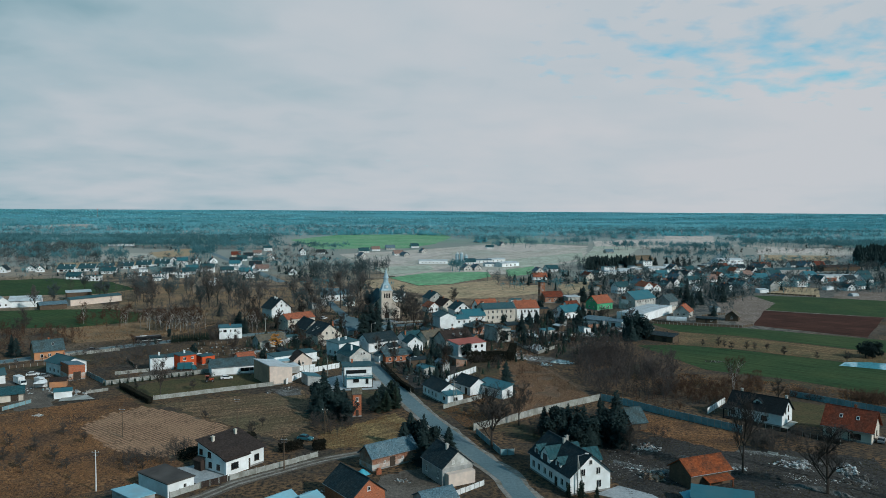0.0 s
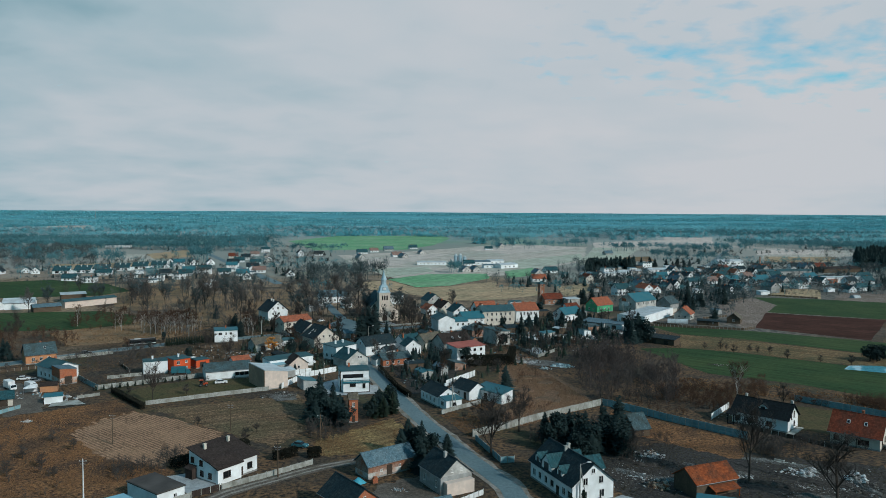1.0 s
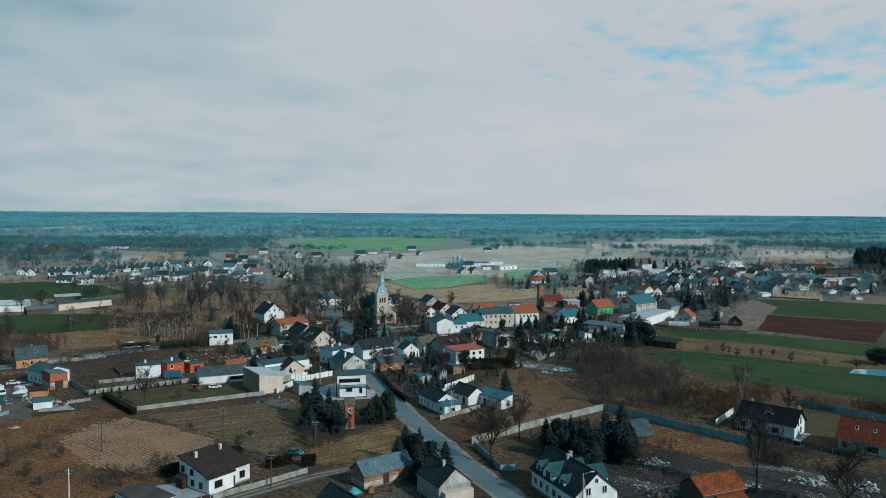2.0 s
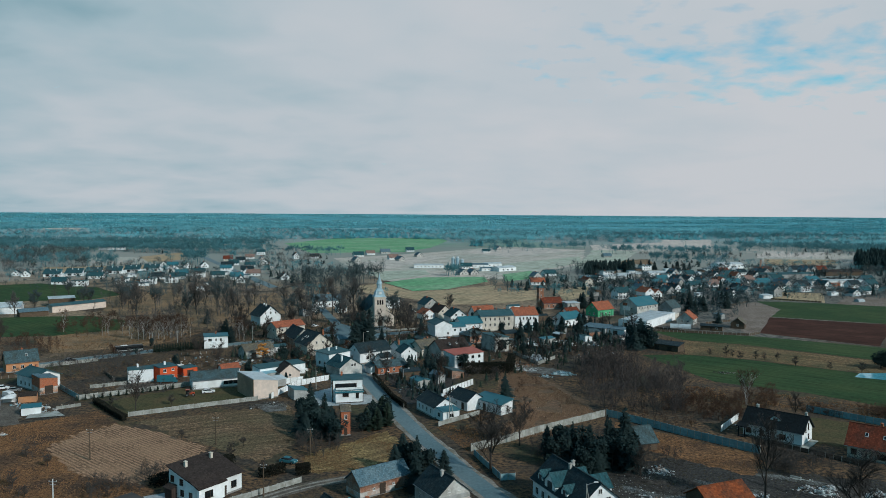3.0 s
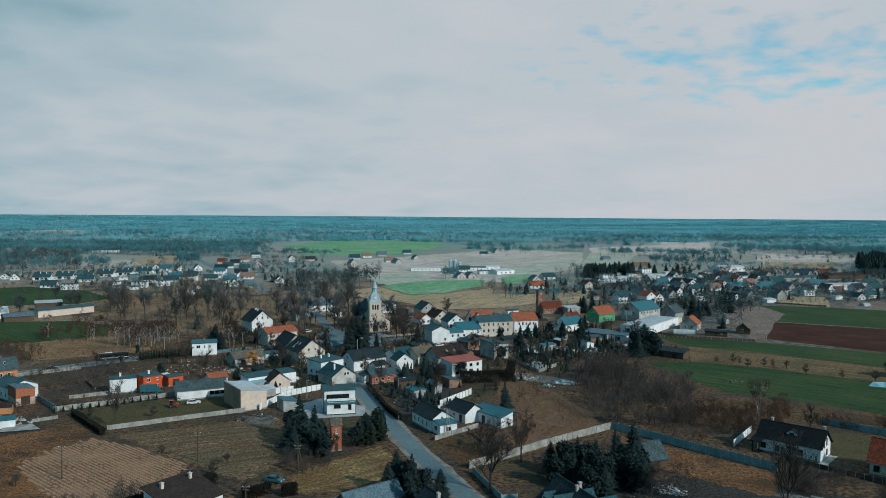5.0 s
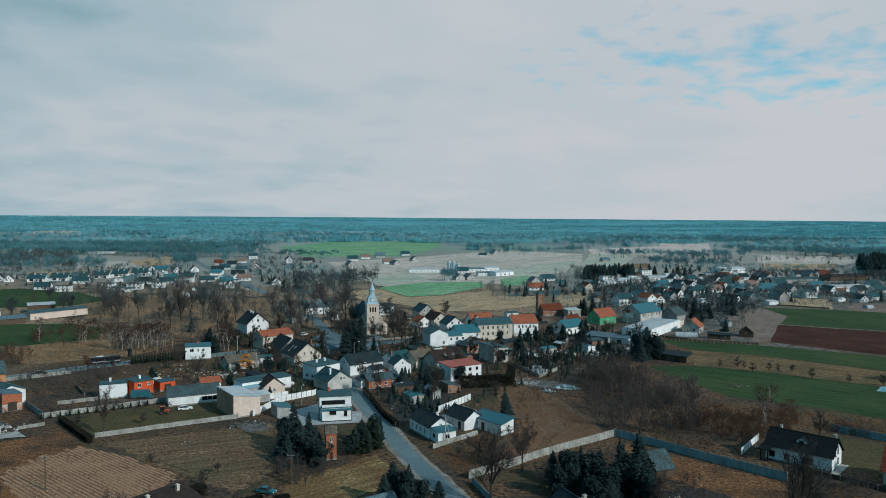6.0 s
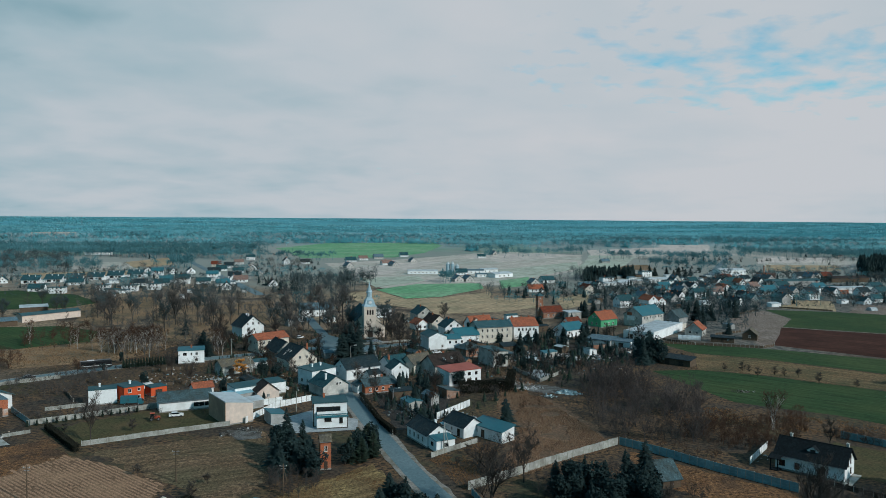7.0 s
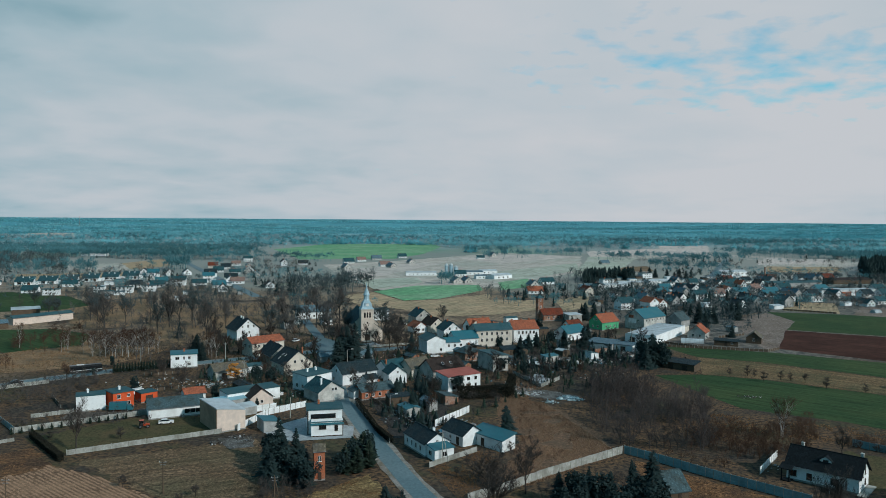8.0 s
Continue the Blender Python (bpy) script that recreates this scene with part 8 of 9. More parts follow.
# low garden fences between the plots
for pts in (((-104, 300), (-90, 310)), ((-118, 282), (-128, 296)), ((-70, 300), (-84, 296)), ((-4, 262), (-22, 300)), ((0, 286), (8, 300)), ((40, 356), (52, 344)), ((66, 362), (60, 386)), ((84, 374), (78, 396)), ((96, 366), (110, 380)),
            ((20, 376), (36, 366)), ((-66, 330), (-90, 336)), ((-96, 336), (-110, 330)), ((46, 410), (62, 404)), ((-48, 316), (-60, 310)), ((130, 400), (118, 412)), ((152, 430), (170, 440)), ((-150, 290), (-166, 280)), ((-8, 300), (6, 304)), ((190, 505), (222, 536)), ((244, 552), (272, 534))):
    fence("low weathered garden fence between plots", list(pts), "wood", 1.1, 2.4)


# ---- vehicles ----
def wheel_data(r, w):
    t = Mesh()
    n = 12
    ring = [(math.cos(2 * math.pi * k / n), math.sin(2 * math.pi * k / n)) for k in range(n)]
    pts = [(r * c, -w / 2, r * s) for c, s in ring] + [(r * c, w / 2, r * s) for c, s in ring]
    t.add(pts, [((k + 1) % n, k, n + k, n + (k + 1) % n) for k in range(n)] + [tuple(range(n)), tuple(reversed(range(n, 2 * n)))])
    rim = Mesh()
    for side in (-1, 1):
        rim.add([(r * 0.6 * c, side * (w / 2 + 0.01), r * 0.6 * s) for c, s in ring], [tuple(range(n)) if side < 0 else tuple(reversed(range(n)))])
    return t.data("wheel", M["tyre"]), rim.data("rim", M["metal"])


WHEELS = {r: wheel_data(r, w) for r, w in ((0.32, 0.2), (0.5, 0.28))}


def wheels(v, places, r):
    for x, y in places:
        ob = part("wheel", WHEELS[r][0], None, v)
        ob.matrix_basis = pose(x, y, r)
        part("rim", WHEELS[r][1], None, ob)


def prism(profile, y0, y1, mesh=None, taper=0.0):
    """An outline of (x, z) extruded across y; taper draws the upper points in."""
    m = mesh or Mesh()
    n = len(profile)
    zs = [z for _, z in profile]
    lo, hi = min(zs), max(zs)
    side = [taper * (z - lo) / max(1e-6, hi - lo) for _, z in profile]
    pts = [(x, y0 + s, z) for (x, z), s in zip(profile, side)] + [(x, y1 - s, z) for (x, z), s in zip(profile, side)]
    return m.add(pts, [tuple(range(n)), tuple(reversed(range(n, 2 * n)))] + [(k, n + k, n + (k + 1) % n, (k + 1) % n) for k in range(n)])


def car(x, y, turn, paint, label, long=4.3, tall=1.45):
    c = thing("car", label, "car", x, y, 0.08, turn)
    a = long / 2
    part("body", prism([(-a, 0.3), (a, 0.3), (a, 0.62), (a - 0.15, 0.78), (a * 0.42, 0.92), (-a + 0.1, 0.95), (-a, 0.75)], -0.86, 0.86), M[paint], c)
    part("cabin", prism([(-a + 0.25, 0.95), (a * 0.45, 0.92), (a * 0.12, tall - 0.06), (-a * 0.55, tall - 0.06)], -0.80, 0.80, None, 0.14), M["glass"], c, "dark car windows")
    part("roof", prism([(-a * 0.62, tall - 0.07), (a * 0.16, tall - 0.07), (a * 0.08, tall), (-a * 0.52, tall)], -0.68, 0.68), M[paint], c)
    for s in (-1, 1):
        part("headlight", Mesh().box(a - 0.02, s * 0.62, 0.58, 0.08, 0.34, 0.16), M["frame"], c)
    wheels(c, [(-a * 0.62, -0.80), (a * 0.62, -0.80), (-a * 0.62, 0.80), (a * 0.62, 0.80)], 0.32)
    return c


def van(x, y, turn, paint, label, long=5.6, tall=2.5, box=None):
    c = thing("van", label, "van", x, y, 0.08, turn)
    a = long / 2
    if box:
        part("cargo_box", Mesh().box(-0.9, 0, 0.7, long - 1.9, 2.1, tall - 0.6), M[box], c)
        part("cab", prism([(a - 1.7, 0.4), (a, 0.4), (a, 1.1), (a - 0.5, 1.9), (a - 1.7, 1.95)], -0.95, 0.95), M[paint], c)
    else:
        part("body", prism([(-a, 0.4), (a, 0.4), (a, 1.05), (a - 0.9, 1.35), (a - 1.5, tall - 0.1), (a - 1.9, tall), (-a, tall)], -0.95, 0.95), M[paint], c)
    part("windscreen", prism([(a - 0.92, 1.36), (a - 0.82, 1.38), (a - 1.38, tall - 0.3), (a - 1.48, tall - 0.3)] if not box else [(a - 0.08, 1.15), (a + 0.02, 1.15), (a - 0.44, 1.85), (a - 0.54, 1.85)], -0.85, 0.85), M["glass"], c)
    wheels(c, [(-a * 0.6, -0.88), (a * 0.6, -0.88), (-a * 0.6, 0.88), (a * 0.6, 0.88)], 0.32)
    return c


car(-78.0, 264.3, 20, "paint_w", "white estate car parked on the grass")
car(-24.6, 352.5, 110, "paint_w", "white car parked at the crossroads")
car(-66.5, 411.0, 60, "paint_w", "white car parked near the red-roofed house")
car(-36.5, 194.5, -20, "s_blue", "teal car parked among bushes")
car(118.5, 195.5, 55, "paint_g", "grey car beside the red-roofed house")
car(-150.3, 268.0, 20, "paint_w", "white car parked in the yard")
car(-144.5, 265.0, 20, "paint_g", "dark grey car parked in the yard")
car(-19.0, 356.0, 100, "paint_g", "grey car parked at the crossroads")
car(-34.0, 358.0, 110, "paint_k", "black car driving up the street")
car(-151.0, 316.0, 46, "paint_k", "black car on the through road")
car(2.5, 372.0, 20, "paint_w", "white car beside the tenements")
car(-16.0, 470.0, 10, "paint_w", "white van-like car behind the church", 4.8, 1.9)
van(-52.8, 298.6, 20, "paint_w", "white van in the yard", 5.0, 2.0)
van(-100.5, 301.0, 50, "paint_w", "white van behind the red house", 5.2, 2.1)
van(-147.0, 254.0, -40, "paint_w", "white box van in the yard", 6.6, 2.9, "paint_w")
van(-141.5, 257.0, -30, "paint_w", "white pick-up in the yard", 4.8, 1.9)
van(-97.2, 278.4, 12, "s_blue", "teal lorry with a boxed load", 7.0, 2.8, "s_blue")
tr = thing("tractor", "red tractor standing on the lawn", "tractor", -83.0, 260.0, 0.05, 15)
part("bonnet", prism([(-0.2, 0.7), (1.6, 0.6), (1.6, 1.25), (-0.2, 1.4)], -0.38, 0.38), M["paint_r"], tr)
part("cab", prism([(-1.2, 0.8), (0.0, 0.8), (-0.1, 2.2), (-1.1, 2.2)], -0.6, 0.6, None, 0.08), M["glass"], tr)
part("cab_roof", Mesh().box(-0.6, 0, 2.2, 1.3, 1.35, 0.1), M["paint_r"], tr)
wheels(tr, [(-0.8, -0.75), (-0.8, 0.75), (1.2, -0.6), (1.2, 0.6)], 0.5)

bus = thing("bus", "dark coach standing on the through road", "bus", -134.9, 335.6, 0.1, 32)
part("body", prism([(-5.8, 0.4), (5.8, 0.4), (5.8, 1.2), (5.55, 3.1), (5.3, 3.2), (-5.7, 3.2), (-5.8, 3.0)], -1.25, 1.25, None, 0.06), M["paint_k"], bus)
for s in (-1, 1):
    part("window_band", Mesh().box(0, s * 1.225, 1.5, 11.0, 0.06, 1.1), M["glass"], bus)
part("windscreen", Mesh().box(5.66, 0, 1.2, 0.12, 2.2, 1.6), M["glass"], bus)
part("roof_hatch", Mesh().box(-2.0, 0, 3.2, 2.6, 1.4, 0.2), M["paint_w"], bus)
part("stripe", Mesh().box(0, -1.26, 1.15, 11.2, 0.04, 0.18), M["paint_w"], bus)
wheels(bus, [(-3.4, -1.15), (3.8, -1.15), (-3.4, 1.15), (3.8, 1.15)], 0.5)


# ---- poles and lamps ----
def pole(x, y, h, label, mat="concrete", arm=False, brace=False, cross=True):
    p = thing("utility_pole" if not arm else "street_lamp", label, "pole" if not arm else "street lamp", x, y)
    part("shaft", Mesh().tube((0, 0, -0.1), (0, 0, h), 0.17, 0.10, 8), M[mat], p)
    if brace:
        part("brace", Mesh().tube((1.6, 0, -0.1), (0.05, 0, h * 0.92), 0.12, 0.09, 6), M[mat], p)
    if arm:
        part("arm", Mesh().tube((0, 0, h - 0.2), (1.7, 0.3, h + 0.25), 0.06, 0.05, 6), M["metal"], p)
        part("lamp_head", prism([(1.5, h + 0.15), (2.4, h + 0.2), (2.3, h + 0.36), (1.6, h + 0.36)], 0.15, 0.5), M["paint_w"], p)
    elif cross:
        part("crossarm", Mesh().box(0, 0, h - 0.6, 1.6, 0.1, 0.12).box(0, 0, h - 1.2, 1.2, 0.1, 0.1), M["metal"], p)
        for k in (-0.7, 0, 0.7):
            part("insulator", Mesh().lathe(k, 0, [(0.05, h - 0.5), (0.07, h - 0.4), (0.03, h - 0.28)], 6), M["paint_w"], p)
    return p


pole(-75.4, 158.0, 9.2, "pale concrete utility pole on the open plot", "paint_w")
pole(-86.0, 195.7, 8.2, "thin weathered utility pole in the stubble", "wood")
pole(-58.6, 208.3, 7.8, "thin weathered utility pole on rough grass", "wood")
pole(-32.2, 200.3, 7.2, "braced wooden utility pole by the dark firs", "wood", brace=True)
pole(-37.5, 172.7, 7.6, "wooden utility pole beside the lane", "wood")
pole(-42.5, 271.3, 6.4, "pale concrete pole in the white yard", "concrete", cross=False)
pole(29.6, 157.1, 9.0, "street lamp on a braced pole before the house", "concrete", arm=True, brace=True)
pole(-12.1, 276.8, 6.0, "slim street lamp in a garden", "metal", arm=True)
pole(3.8, 231.0, 8.0, "braced concrete pole by the cottage", "concrete", brace=True)
pole(-26.5, 300.0, 8.0, "street lamp beside the village street", "concrete", arm=True)
pole(-33.5, 345.0, 8.0, "street lamp near the crossroads", "concrete", arm=True)
pole(-116.0, 342.0, 9.0, "concrete pole beside the through road", "concrete")
pole(-86.0, 356.0, 9.0, "concrete pole beside the through road", "concrete")
pole(-68.5, 318.0, 8.5, "tall pale pole between old houses", "concrete")
pole(97.0, 397.0, 9.0, "concrete pole beside the workshop", "concrete")
pole(109.0, 443.0, 7.0, "pale pole with sign boards", "concrete", cross=False)
mast = thing("radio_mast", "thin lattice radio mast above the far woods", "mast", -1541, 3293)
part("shaft", Mesh().tube((0, 0, 0), (0, 0, 50), 1.1, 0.7, 3), M["concrete"], mast)
part("antenna", Mesh().tube((0, 0, 50), (0, 0, 58), 0.5, 0.3, 4), M["redwall"], mast)
for x, y, h in ((17, 862, 12), (22, 860, 12.5), (27, 858, 10)):
    s = thing("silo", "pale blue grey steel grain silo at the farm", "silo", x, y, group="farm silos")
    part("shell", Mesh().lathe(0, 0, [(2.2, 0), (2.2, h * 0.8), (2.3, h * 0.81)], 14), M["copper"], s)
    part("cap", Mesh().lathe(0, 0, [(2.35, h * 0.81), (0.3, h), (0.3, h + 0.4)], 14), M["s_light"], s)

# ---- yards ----
field("pale paved yard before the brown-roofed house", "paving", [(-66, 171), (-57, 176), (-48.8, 165.8), (-53, 161)], 0.06, "yard")
field("pale paved yard of the cube house", "paving", [(-40, 247), (-21, 251), (-22, 262), (-38, 272), (-49, 258)], 0.03, "yard")
field("wide packed earth yard with vans", "dirt", [(-156, 258), (-149, 264), (-138, 254), (-128, 240), (-121, 227), (-128, 221), (-148, 240)], 0.03, "yard")
field("pale concrete slab on the ground", "concrete", [(-122, 231.5), (-112, 235), (-117, 240), (-123.5, 236.5)], 0.15, "slab")
field("asphalt forecourt at the crossroads", "asphalt", [(-62, 400), (-44, 380), (-30, 352), (-26, 345), (-22, 362), (-30, 386), (-44, 410), (-56, 425)], 0.065, "yard")
field("pale church path", "paving", [(-34, 404), (-26, 396), (-22, 400), (-28, 410)], 0.06, "yard")
field("small pond reflecting the sky", "water", [(160, 294), (166, 301), (176, 301), (200, 290), (196, 282), (175, 286)], 0.07, "water")
field("yard of the red house", "dirt", [(-112, 276), (-98, 279), (-86, 284), (-86, 277), (-100, 270), (-112, 268)], 0.03, "yard")
field("garden soil behind the tenements", "bareearth", [(36, 392), (100, 400), (104, 372), (60, 345), (40, 355)], 0.02)
field("dark garden soil behind the cottage", "bareearth", [(-9, 250), (-20, 290), (-4, 296), (8, 288), (2, 262)], 0.02)
field("bare earth yard between old sheds", "dirt", [(-14, 168), (-5, 174), (0, 160), (-8, 148), (-18, 158)], 0.03, "yard")
field("pale crazy-paved drive", "paving", [(33.5, 158), (40, 163), (46, 158), (50, 150), (46, 148), (40, 154)], 0.04, "yard")


def heap(label, x, y, rx, ry, n, mat, lo=0.15, hi=0.7, tall=1.0, seed=1, name="rubble"):
    """A low pile of tilted broken blocks."""
    rng = random.Random(seed)
    knots = [(rng.uniform(-0.8, 0.8), rng.uniform(-0.8, 0.8), rng.uniform(0.08, 0.38)) for _ in range(7)]
    v, t = [], []
    for _ in range(n):
        k = rng.choice(knots)
        u, w = k[0] + rng.gauss(0, k[2]), k[1] + rng.gauss(0, k[2])
        r = min(1.0, math.hypot(u - k[0], w - k[1]) / (2 * k[2]))
        cx, cy = x + u * rx, y + w * ry
        s = rng.uniform(lo, hi) * 0.6
        z = max(0.02, 0.6 * tall * (1 - r) * rng.random())
        m = Euler((rng.uniform(-0.5, 0.5), rng.uniform(-0.5, 0.5), rng.uniform(0, 6.3))).to_matrix()
        d = Vector((s * rng.uniform(0.5, 1.6), s, s * rng.uniform(0.15, 0.6)))
        j = len(v)
        for k in range(8):
            q = m @ Vector(((1 if k & 1 else -1) * d.x / 2, (1 if k & 2 else -1) * d.y / 2, (1 if k & 4 else -1) * d.z / 2))
            v.append((cx + q.x, cy + q.y, z + d.z * 0.3 + q.z))
        for f in ((0, 1, 3, 2), (4, 6, 7, 5), (0, 4, 5, 1), (2, 3, 7, 6), (0, 2, 6, 4), (1, 5, 7, 3)):
            t += [(j + f[0], j + f[1], j + f[2]), (j + f[0], j + f[2], j + f[3])]
    return single(name, soup(name, v, t, M[mat]), None, label, name.replace("_", " "), kind="stuff")


heap("pale broken concrete and stone in the dark yard", 86.3, 176.5, 3.6, 3.0, 420, "palerubble", 0.15, 0.9, 1.8, seed=2)
heap("pile of pale sheets and slabs under the large tree", 97.0, 173.0, 2.2, 3.0, 240, "palerubble", 0.25, 1.1, 2.4, seed=34)
heap("pale broken slabs beside the drive", 45.0, 175.0, 4.0, 3.0, 220, "palerubble", 0.12, 0.7, 0.8, seed=35)
heap("pale spilled plaster and boards", 53.3, 188.2, 2.6, 2.2, 190, "palerubble", 0.15, 0.8, 0.8, seed=36)
heap("tangled planks and laths", 49.3, 167.8, 2.6, 1.6, 160, "timberscrap", 0.2, 1.5, 2.0, seed=37, name="timber_heap")
heap("broken stone by the trunk", 71.8, 174.2, 2.4, 1.6, 90, "palerubble", 0.12, 0.55, 0.6, seed=38)
heap("fine stones strewn over dark ground", 88, 170, 12, 9, 700, "palerubble", 0.06, 0.28, 0.3, seed=39)
heap("fine stones strewn over dark ground", 50, 178, 10, 10, 420, "palerubble", 0.06, 0.28, 0.3, seed=40)
heap("pale broken slabs beneath the large tree", 96, 168, 4, 5, 150, "rubble", 0.15, 0.9, 1.2, seed=32)
heap("fine broken stone over the dark yard", 80, 172, 16, 10, 160, "rubble", 0.08, 0.35, 0.3, seed=33)
heap("scattered pale rubble by the fence", 84, 184, 5, 1.5, 50, "rubble", seed=3)
heap("scattered rubble and planks near the big tree", 99, 176, 5, 5, 90, "rubble", 0.1, 0.6, seed=4)
heap("heap of scrap and timber behind the white house", 49.5, 170, 3.0, 3.0, 150, "junk", 0.2, 0.9, seed=5, name="scrap_heap")
heap("pale rubble beside the drive", 50, 191, 3, 3, 90, "rubble", seed=6)
heap("heap of brush and boards", 55, 191, 2.0, 3.0, 70, "junk", 0.2, 0.9, seed=7, name="scrap_heap")
heap("pale rubble on the cleared ground", 32, 316, 6, 7, 420, "timberscrap", 0.2, 1.0, seed=8)
heap("pale stacked slabs on the cleared ground", 35, 304, 6, 4, 260, "palerubble", 0.2, 1.0, seed=61)
heap("pile of pale blue sacks and sheets", 47.8, 297.5, 4.6, 2.6, 300, "sacks", 0.4, 1.3, 1.5, seed=9, name="sack_pile")
heap("pile of pale blue sacks and sheets", 41.0, 292.0, 1.4, 1.2, 60, "sacks", 0.4, 1.1, 2.0, seed=62, name="sack_pile")
heap("line of stacked timber", 30, 313, 6, 3.5, 140, "junk", 0.3, 1.2, seed=10, name="scrap_heap")
heap("pale broken paving in the yard", -51, 249.5, 4, 2.5, 140, "rubble", 0.3, 1.0, seed=11)
heap("pale broken paving in the yard", -57, 245.5, 2.5, 1.5, 60, "rubble", 0.3, 1.0, seed=12)
heap("garden clutter behind the tenements", 46, 366, 8, 10, 260, "junk", 0.3, 1.4, seed=13, name="clutter")
heap("garden clutter behind the workshops", 68, 366, 14, 10, 320, "junk", 0.3, 1.4, seed=14, name="clutter")
heap("clutter beside the van yard", -131, 246, 7, 3, 120, "junk", 0.3, 1.1, seed=15, name="clutter")
heap("pile of stones on the open plot", -135, 219, 2, 1.5, 60, "rubble", 0.3, 0.9, seed=16)
heap("pale dry spoil at the field corner", 112, 300, 4, 2, 70, "rubble", 0.2, 0.7, seed=17)
heap("firewood and bricks in the yard", -9, 165, 2, 1.5, 70, "junk", 0.2, 0.6, seed=18, name="scrap_heap")
heap("scrap clutter along the lane", -27, 158, 3, 2, 60, "junk", 0.2, 0.7, seed=19, name="clutter")
heap("clutter round the black-roofed house", 92, 228, 6, 3, 60, "junk", 0.2, 0.8, seed=20, name="clutter")
heap("clutter between the outbuildings", -52, 284, 7, 3, 120, "junk", 0.3, 1.0, seed=21, name="clutter")
heap("clutter behind the white cottage", 8, 262, 7, 8, 140, "junk", 0.3, 1.2, seed=22, name="clutter")
heap("scattered stones beside the drive", 42, 172, 5, 6, 90, "rubble", 0.15, 0.5, seed=23)
heap("garden clutter between street and cottage", -8, 272, 5, 9, 130, "junk", 0.3, 1.1, seed=24, name="clutter")
heap("mixed garden clutter in eastern gardens", 94, 380, 12, 8, 200, "junk", 0.3, 1.4, seed=25, name="clutter")
heap("clutter beside the through-road barns", -86, 318, 10, 6, 150, "junk", 0.3, 1.2, seed=26, name="clutter")

def bank(points, width, height, seed):
    """A low bank of thrown-up soil along a bent line."""
    rng = random.Random(seed)
    m = Mesh()
    ln = smooth_line(points, 0.8)
    for i, p in enumerate(ln):
        d = ln[min(i + 1, len(ln) - 1)] - ln[max(i - 1, 0)]
        d = d / max(1e-6, np.hypot(*d))
        q = np.array((-d[1], d[0]))
        e = min(1.0, 4 * min(i, len(ln) - 1 - i) / len(ln))
        for k in range(7):
            u = k / 3 - 1
            w = p + q * u * width / 2 * rng.uniform(0.85, 1.15)
            m.v.append((w[0], w[1], max(0.0, e * height * (1 - u * u) * rng.uniform(0.6, 1.3)) - (0.02 if abs(u) > 0.9 else 0)))
    for i in range(len(ln) - 1):
        m.f += [(7 * i + k, 7 * i + k + 1, 7 * i + k + 8, 7 * i + k + 7) for k in range(6)]
    m.f = [tuple(reversed(f)) for f in m.f]
    m.m = [0] * len(m.f)
    return single("soil_bank", m, M["spoil" if seed % 2 else "bareearth"], "low bank of thrown-up soil and stones", "soil bank", kind="structure")


for k, pts in enumerate((((72, 186), (78, 178), (88, 171), (98, 163)), ((76, 188), (84, 184), (94, 178)), ((66, 172), (76, 170), (84, 163)), ((60, 184), (66, 178), (74, 176)), ((88, 166), (95, 160), (99, 152)),
                         ((42, 180), (48, 174), (56, 172)), ((44, 186), (50, 182), (60, 184)), ((78, 164), (86, 160), (90, 154)), ((80, 176), (90, 168)), ((100, 180), (96, 170), (98, 162)))):
    bank(list(pts), 2.0 + 0.4 * (k % 3), 0.45 + 0.12 * (k % 4), 70 + k)

# stony spoil and clutter of the yards
for k, pts in enumerate((((-59, 250), (-50, 250.5), (-47, 243), (-53, 240)), ((30, 312), (44, 308), (54, 300), (40, 296), (30, 304)))):
    field("pale stony spoil on bare ground", "spoil", list(pts), 0.05 + 0.004 * k, "spoil")
for x, y, turn, L in ((83.5, 184.0, -30, 3.2), (86.0, 182.6, -28, 2.6), (84.6, 185.2, -42, 2.4)):
    pip = thing("pipe", "pale concrete pipe lying in the yard", "pipe", x, y, 0.32, turn, "concrete pipes")
    part("tube", Mesh().tube((-L / 2, 0, 0), (L / 2, 0, 0), 0.32, 0.32, 10), M["concrete"], pip)
    part("collar", Mesh().tube((L / 2 - 0.25, 0, 0), (L / 2 + 0.02, 0, 0), 0.40, 0.40, 10), M["concrete"], pip)
tent = thing("gazebo", "white fabric gazebo with sagging sides in the van yard", "gazebo", -137.0, 248.6, 0, 20)
part("canopy", Mesh().add([(-2.0, -1.6, 2.1), (2.0, -1.6, 2.1), (2.0, 1.6, 2.1), (-2.0, 1.6, 2.1), (0, 0, 3.1)], [(0, 1, 4), (1, 2, 4), (2, 3, 4), (3, 0, 4)]), M["paint_w"], tent)
for sx in (-1.9, 1.9):
    for sy in (-1.5, 1.5):
        part("leg", Mesh().tube((sx, sy, 0), (sx, sy, 2.15), 0.06, 0.06, 5), M["metal"], tent)
part("side_sheet", Mesh().add([(-2.0, 1.55, 0.2), (2.0, 1.7, 0.3), (2.0, 1.55, 2.1), (-2.0, 1.55, 2.1), (0.2, 1.9, 0.9)], [(0, 1, 4), (1, 2, 4), (2, 3, 4), (3, 0, 4)]), M["paint_w"], tent)
fence("low greenish panel fence at the yard entrance", [(-133.5, 221.0), (-130.0, 230.3)], "concblue", 1.2, 2.0)
fence("pale low panels beside the slab", [(-118.3, 242.3), (-113.0, 246.6)], "concrete", 1.0, 1.8)
fence("bluish concrete fence at the roadside", [(9.6, 201.0), (15.0, 183.2), (18.4, 183.8)], "concblue", 1.6, 2.0)
